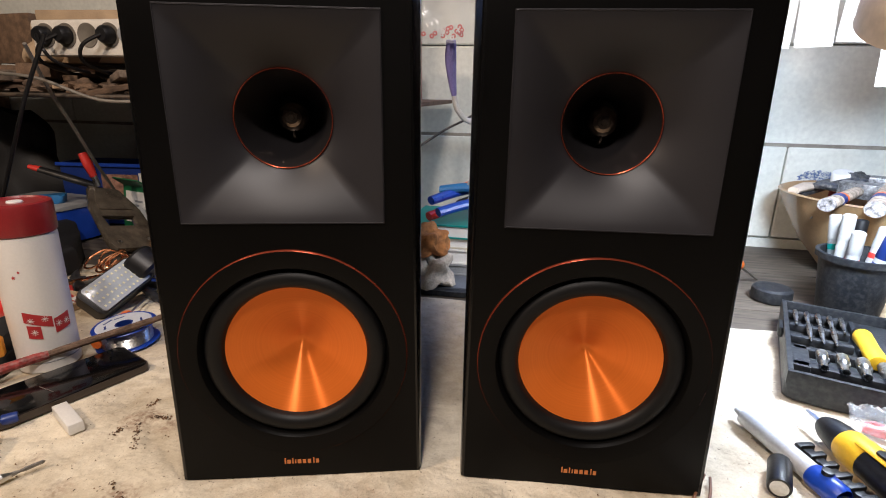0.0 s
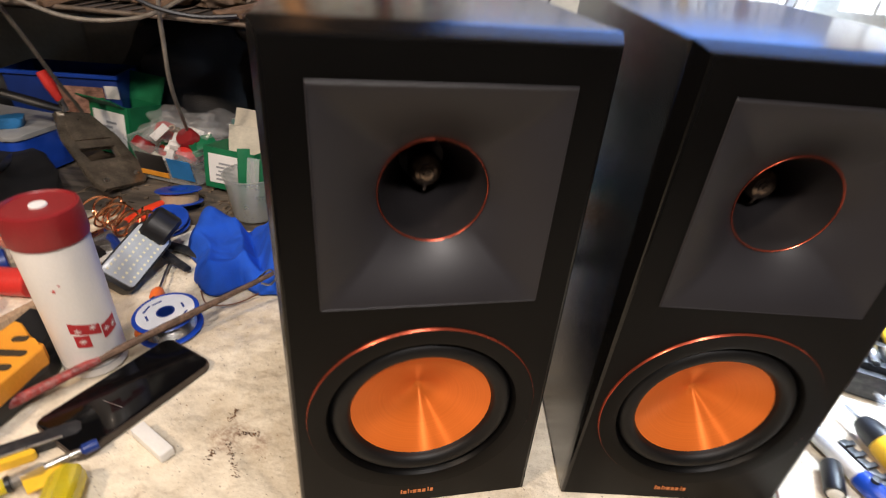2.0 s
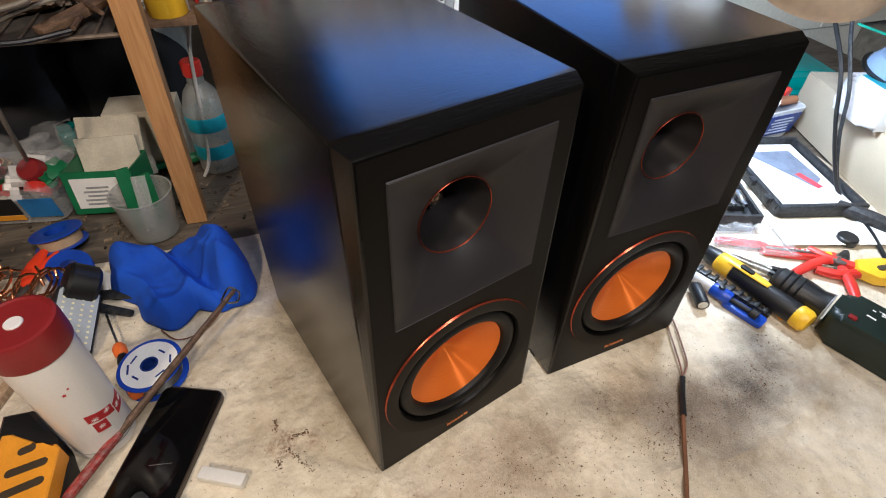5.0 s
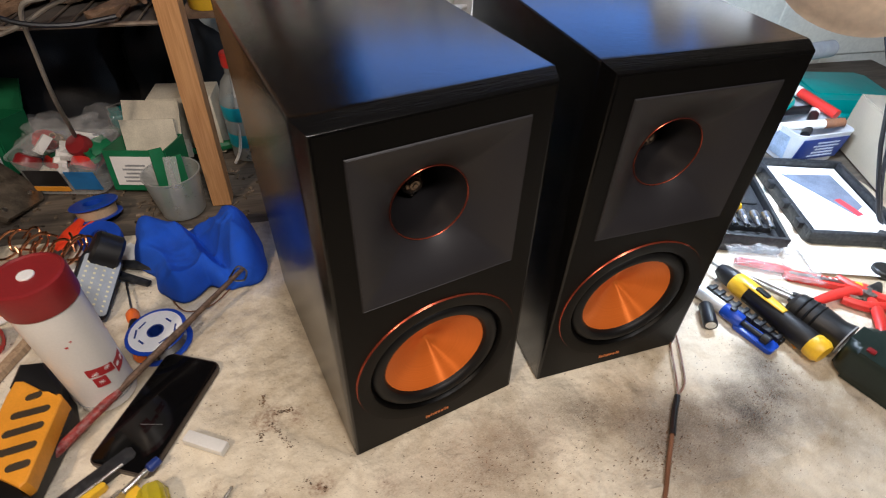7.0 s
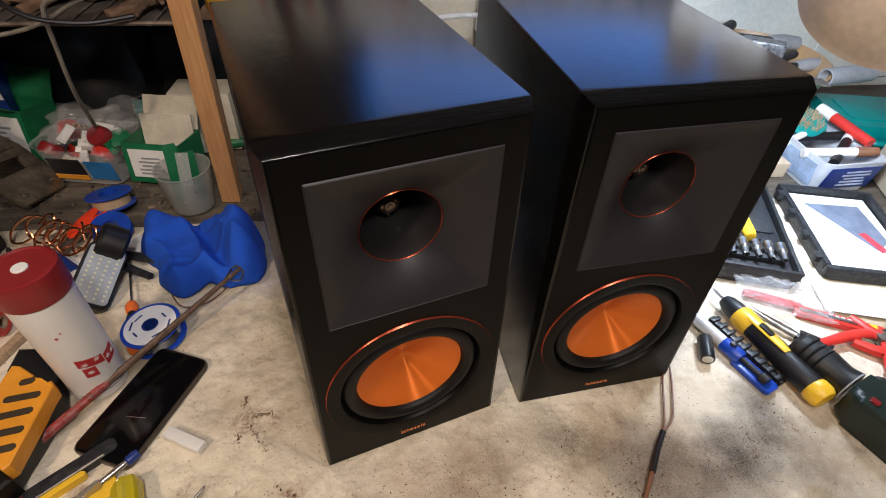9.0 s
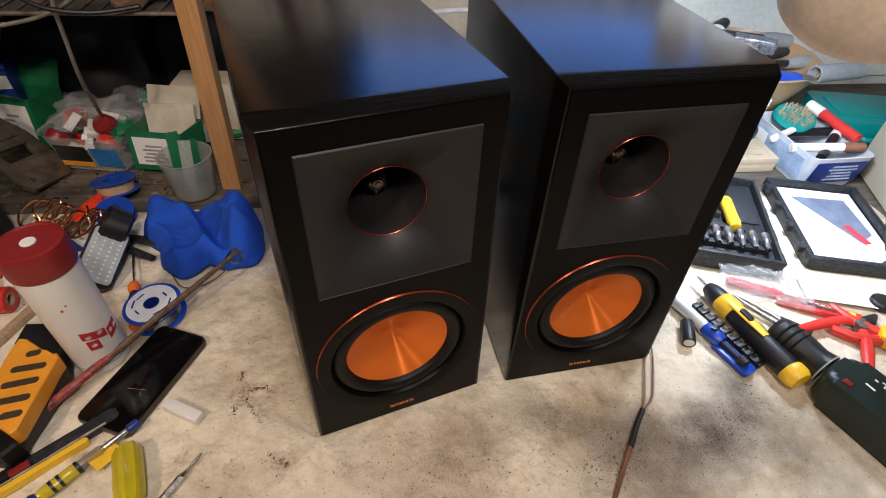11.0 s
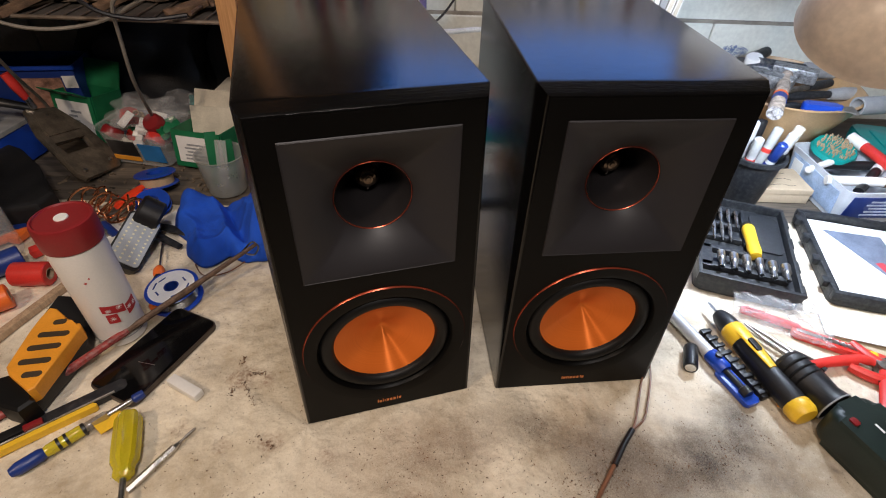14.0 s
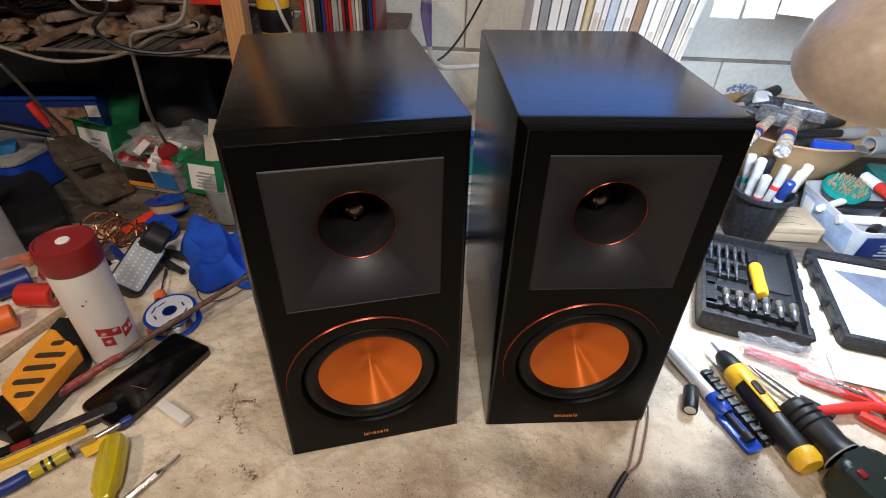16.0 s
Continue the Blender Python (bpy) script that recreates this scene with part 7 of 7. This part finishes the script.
        part("grip", tube([p.lerp(q, 0.6), p.lerp(q, 0.8), q], [r * 1.1, r * 1.4, r * 1.2], 12), GREY if k % 2 else DUSTY_BLACK, t)
    gr = thing("pipe_end", "grey metal tube end resting on the bowl", "pipe", lying((1.115, 0.340), (1.245, 0.325), 0.128))
    part("pipe", lathe([(0.014, -0.06), (0.018, -0.06), (0.018, 0.06), (0.014, 0.06)], 22, m=along_x(0, 0, 0.018), closed=True), GREY, gr)


def carton_and_tissues():
    e = thing("cardboard_carton", "large closed beige cardboard carton", "carton", pose(1.150, -0.075, 0, 0, 0, -35.0))
    beige = mat("beige_card", (0.50, 0.43, 0.32), 0.8, vary=0.12, scale=10, bump=0.08)
    part("body", box(0.28, 0.46, 0.108, 0.002), beige, e)
    part("flap", box(0.138, 0.458, 0.0025, at=(-0.070, 0, 0.1082)), beige, e)
    part("flap", box(0.138, 0.458, 0.0025, at=(0.070, 0, 0.1082)), beige, e)
    t = thing("tissue_pack", "white tissue packet with teal and violet print", "tissue pack", pose(1.120, -0.010, 0.111, 0, 0, 148))
    part("pack", crumple(plate(rounded(0.240, 0.110, 0.02), 0.060, 0.016, segs=4), 0.003, 22, 2), mat("glossy_white_film", (0.76, 0.78, 0.80), 0.25, vary=0.08, scale=20, bump=0.05), t)
    part("violet_print", plate([(-0.106, -0.046), (-0.070, -0.048), (-0.088, 0.0), (-0.110, 0.006)], 0.001, z=0.0605), mat("violet_print", (0.24, 0.03, 0.36), 0.4), t, "violet printed corner", smooth=0)
    part("teal_print", plate([(0.050, -0.046), (0.092, -0.042), (0.088, 0.036), (0.060, 0.030)], 0.001, z=0.0605), mat("teal_print", (0.02, 0.28, 0.38), 0.4), t, "teal printed panel", smooth=0)
    bm = bmesh.new()
    for k in range(4):
        box(0.007, 0.010, 0.0006, at=(-0.050 + 0.010 * k, -0.030, 0.0606), bm=bm)
    part("print", bm, GREY, t, smooth=0)
    # blister pack and cables on top
    d = thing("blister_pack", "clear and blue moulded blister pack", "packaging", pose(1.135, 0.030, 0.172, 4, -8, 40))
    part("dome", lathe([(0.070, 0), (0.068, 0.012), (0.058, 0.026), (0.040, 0.032), (0, 0.033)], 36), clear_plastic("blue_blister", (0.35, 0.52, 0.80), 0.55, 0.15), d)
    part("rim", lathe([(0.066, 0.0), (0.076, 0.0), (0.077, 0.004), (0.066, 0.005)], 36, closed=True), BLACK, d)
    for k, (pts, ma, r) in enumerate((([(1.10, 0.22, 0.30), (1.02, 0.15, 0.26), (0.975, 0.085, 0.20), (0.960, 0.045, 0.12), (0.962, 0.010, 0.05), (0.945, -0.03, 0.008), (0.90, -0.10, 0.004), (0.82, -0.17, 0.004)], BLACK, 0.0036),
                                      ([(1.15, 0.20, 0.34), (1.03, 0.12, 0.25), (0.985, 0.060, 0.17), (0.975, 0.030, 0.09), (0.965, -0.01, 0.02), (0.935, -0.06, 0.005)], DUSTY_BLACK, 0.0034),
                                      ([(1.02, 0.11, 0.26), (1.08, 0.05, 0.24), (1.16, 0.02, 0.23), (1.22, 0.04, 0.21)], mat("green_wire", (0.02, 0.25, 0.18), 0.4), 0.0022))):
        solid("cable", tube(pts, r, 8), ma, "hanging dark cable beside the carton", "cable")
    k = thing("rubber_mallet", "dark crosswise tool with a yellow end beside the carton", "hand tool", lying((0.905, -0.030), (0.925, -0.150), 0.010))
    part("body", tube([(-0.05, 0, 0), (0.0, 0, 0.002), (0.05, 0, 0)], [0.012, 0.014, 0.012], 10), DUSTY_BLACK, k)
    part("end", lathe([(0, 0), (0.013, 0), (0.013, 0.004), (0, 0.005)], 20, m=Matrix.Translation((0.040, 0, 0.012))), YELLOW, k, "yellow disc")


def behind_speakers():
    # books and tools seen through the gap
    mat_black = thing("cutting_mat", "black flat tray edge behind the speakers", "tray", pose(0.300, 0.500, -0.004, 0, 0, ALONG))
    part("tray", plate(rounded(0.30, 0.20, 0.01), 0.008, 0.003), DUSTY_BLACK, mat_black)
    part("inlay", plate(rounded(0.27, 0.17, 0.008), 0.002, 0.0005, z=0.008), mat("slate_grey", (0.14, 0.16, 0.20), 0.4, vary=0.3), mat_black)
    z = 0.0065
    for k, (w, d, h, ma, a, lab) in enumerate(((0.24, 0.15, 0.020, GREY, -14, "grey box file lying flat"), (0.23, 0.15, 0.026, PAPER, -18, "thick white paper block"), (0.22, 0.14, 0.018, CREAM, -15, "cream paper pad"), (0.23, 0.145, 0.024, TEAL, -17, "teal covered book"))):
        b = thing("book", lab + " in the stack behind the speakers", "book", pose(0.325, 0.545, z, 0, 0, a), "stack behind the speakers")
        part("page_block", box(w - 0.006, d - 0.006, h - 0.005, at=(0, 0, 0.0025)), PAPER if ma != GREY else GREY, b, smooth=0)
        part("cover", box(w, d, 0.0025), ma, b, smooth=0)
        part("cover", box(w, d, 0.0026, at=(0, 0, h - 0.0026)), ma, b, smooth=0)
        z += h + 0.0005
    for k, (a, c, ma, gr) in enumerate((((0.235, 0.500), (0.36, 0.575), RED, DUSTY_BLACK), ((0.25, 0.480), (0.38, 0.540), BLUE, WHITE), ((0.24, 0.520), (0.35, 0.600), BLUE, ORANGE), ((0.26, 0.560), (0.37, 0.520), mat("sky_blue", (0.03, 0.18, 0.45), 0.5), GREY))):
        t = thing("clamp", ("red and black plastic clamp on the book stack", "blue plastic tool on the book stack")[min(k, 1)], "clamp")
        p, q = Vector((*a, z + 0.012 + 0.012 * k)), Vector((*c, z + 0.022 + 0.010 * k))
        part("arm", tube([p, p.lerp(q, 0.5) + Vector((0, 0, 0.006)), q], [0.010, 0.011, 0.008], 10, flat=0.8), ma, t)
        part("jaw", tube([p.lerp(q, 0.45) + Vector((0, 0, 0.010)), q + Vector((-0.01, 0.0, 0.018))], [0.008, 0.006], 9), gr, t)
    crumpled_bag("foam_lump", "crumbling lump of old orange-brown foam", (0.232, 0.448, 0.058), (0.030, 0.028, 0.030), mat("old_foam", (0.42, 0.17, 0.05), 0.9, vary=0.5, scale=60, bump=0.8, fine=120), 4.0, "foam", 0.5)
    crumpled_bag("paper_lump", "crumpled dirty white paper", (0.240, 0.440, 0.0075), (0.034, 0.030, 0.034), mat("dirty_paper", (0.55, 0.48, 0.40), 0.9, vary=0.4, scale=50, bump=0.6), 6.0, "paper", 0.6)
    # clear bag with little parts hanging on a plug
    hb = thing("parts_bag", "clear bag of red and white beads hanging between the speakers", "bag", pose(0.262, 0.500, 0.392, 0, 0, -8))
    bm = bmesh.new()
    n, grid = 24, []
    for j in range(n + 1):
        row = []
        for i in range(n + 1):
            x, zz = (i / n - 0.5) * 0.095, j / n * 0.14
            row.append(bm.verts.new((x, 0.010 * noise.noise(Vector((x * 40, zz * 30, 1))) - 0.006 * math.cos(x * 30), zz)))
        grid.append(row)
    for j in range(n):
        for i in range(n):
            bm.faces.new((grid[j][i], grid[j][i + 1], grid[j + 1][i + 1], grid[j + 1][i]))
    part("film", bm, clear_plastic("crinkled_film", (0.80, 0.82, 0.85), 0.30, 0.12), hb, smooth=20)
    rnd = random.Random(2)
    for k in range(22):
        part("bead", lathe([(0.0015, 0), (0.0038, 0), (0.0038, 0.003), (0.0015, 0.003)], 12, m=pose(rnd.uniform(-0.040, 0.026), 0.006 + rnd.uniform(0, 0.004), 0.004 + rnd.uniform(0, 0.022), 90, rnd.uniform(-40, 40), 0), closed=True), RED if k % 3 else WHITE, hb)
    pl = thing("network_cable", "white cable with a violet moulded plug", "cable", Matrix())
    part("plug", tube([(0.272, 0.530, 0.400), (0.272, 0.535, 0.370), (0.276, 0.540, 0.335), (0.280, 0.545, 0.312)], [0.008, 0.010, 0.007, 0.0045], 10), PURPLE, pl, "violet plug")
    part("cord", tube([(0.280, 0.545, 0.312), (0.286, 0.550, 0.290), (0.305, 0.560, 0.270), (0.340, 0.575, 0.262), (0.40, 0.60, 0.255), (0.50, 0.66, 0.23)], 0.0048, 9), mat("white_cable", (0.62, 0.60, 0.56), 0.5), pl)
    solid("cable", tube([(0.215, 0.600, 0.215), (0.270, 0.600, 0.250), (0.330, 0.600, 0.285), (0.39, 0.62, 0.36), (0.44, 0.64, 0.46), (0.46, 0.66, 0.60)], 0.0022, 7), BLACK, "thin black cable crossing the wall", "cable")
    solid("cable", tube([(0.215, 0.600, 0.215), (0.19, 0.60, 0.15), (0.17, 0.58, 0.06), (0.16, 0.56, 0.003)], 0.0022, 7), BLACK, "thin black cable crossing the wall", "cable")
    # upright magazines on a low carton behind the cool-lit speaker
    ax, ay = 0.672, 0.650
    solid("carton", box(0.30, 0.17, 0.168, 0.003), CARD, "low brown carton carrying the magazines", "carton", pose(ax, ay, -0.005, 0, 0, ALONG))
    rnd = random.Random(9)
    cols = [WHITE, GREY, WHITE, PAPER, GREY, PAPER, mat("ochre_print", (0.55, 0.38, 0.10), 0.6), WHITE, PAPER, mat("pale_blue_print", (0.55, 0.62, 0.72), 0.6), WHITE, PAPER, mat("brown_print", (0.35, 0.22, 0.13), 0.6), WHITE, PAPER, WHITE]
    s = -0.168
    for k in range(22):
        w = rnd.uniform(0.009, 0.019)
        if s + w > 0.145:
            break
        ux, uy = ax + 0.958 * (s + w / 2), ay - 0.286 * (s + w / 2)
        g = thing("magazine", "upright glossy magazine with a pale spine", "magazine", pose(ux, uy, 0.1635, 0, 3 + 0.28 * k, ALONG), "row of magazines")
        part("cover", box(w - 0.001, 0.150, 0.285, 0.0008), cols[k % 16], g, smooth=0)
        bm = bmesh.new()
        box(w * 0.5, 0.0008, rnd.uniform(0.04, 0.12), at=(0, -0.0755, rnd.uniform(0.07, 0.13)), bm=bm)
        part("spine_print", bm, (BLACK, GREY, DULL_STEEL)[k % 3] if k < 5 else CREAM, g, smooth=0)
        s += w + 0.0005
    # hanging paper sheets beside the lamp
    for k, (x, y, zb, w, h, tilt) in enumerate(((0.715, 0.372, 0.385, 0.046, 0.26, 2), (0.765, 0.357, 0.386, 0.046, 0.26, -2), (0.820, 0.340, 0.392, 0.060, 0.25, 3), (0.880, 0.318, 0.335, 0.075, 0.31, -1))):
        p = thing("paper_sheet", "white paper sheet hanging from a cord, brightly lit", "paper", pose(x, y, zb, 0, tilt, ALONG), "hanging papers")
        bm = bmesh.new()
        rows = []
        for j in range(9):
            zz = h * j / 8
            rows.append([bm.verts.new(((i / 6 - 0.5) * w, 0.006 * math.sin(2.2 * i / 6 + k) * (1 - j / 9) - 0.010 * (1 - j / 8) ** 2, zz)) for i in range(7)])
        for a, b in zip(rows, rows[1:]):
            for i in range(6):
                bm.faces.new((a[i], a[i + 1], b[i + 1], b[i]))
        part("sheet", bm, PAPER, p)
        if k == 2:
            part("printed_mark", box(0.022, 0.0006, 0.012, at=(0.004, -0.012, 0.05)), GREY, p, smooth=0)
    solid("cord", tube([(0.50, 0.43, 0.66), (0.70, 0.375, 0.645), (0.92, 0.305, 0.650), (1.25, 0.20, 0.67)], 0.0014, 6), WHITE, "thin cord that the papers hang on", "cord")
    # speaker wire with its black joint
    w = thing("speaker_wire", "thin twin brown wire with a black sleeved joint", "wire", Matrix())
    part("strand", tube([(0.452, -0.030, 0.004), (0.440, -0.050, 0.003), (0.418, -0.078, 0.003), (0.398, -0.100, 0.003), (0.375, -0.109, 0.003)], 0.0013, 6), BROWN_WIRE, w)
    part("strand", tube([(0.449, -0.026, 0.004), (0.428, -0.048, 0.003), (0.404, -0.078, 0.003), (0.386, -0.100, 0.003), (0.374, -0.111, 0.003)], 0.0013, 6), BROWN_WIRE, w)
    part("joint", tube([(0.376, -0.109, 0.0038), (0.355, -0.124, 0.0038), (0.332, -0.143, 0.0036)], 0.0036, 9), BLACK, w, "black sleeve")
    part("cord", tube([(0.333, -0.142, 0.003), (0.305, -0.164, 0.003), (0.284, -0.181, 0.003), (0.243, -0.213, 0.003), (0.19, -0.25, 0.003), (0.14, -0.33, 0.003), (0.12, -0.42, 0.003)], 0.0026, 8), BROWN_WIRE, w)


desk_lamp()
bit_case()
solder_pump()
capacitor()
electric_screwdriver()
bit_strip()
heat_gun()
small_tools()
pen_pot()
card_box()
marker_tub()
teal_case()
tool_bowl()
carton_and_tissues()
behind_speakers()
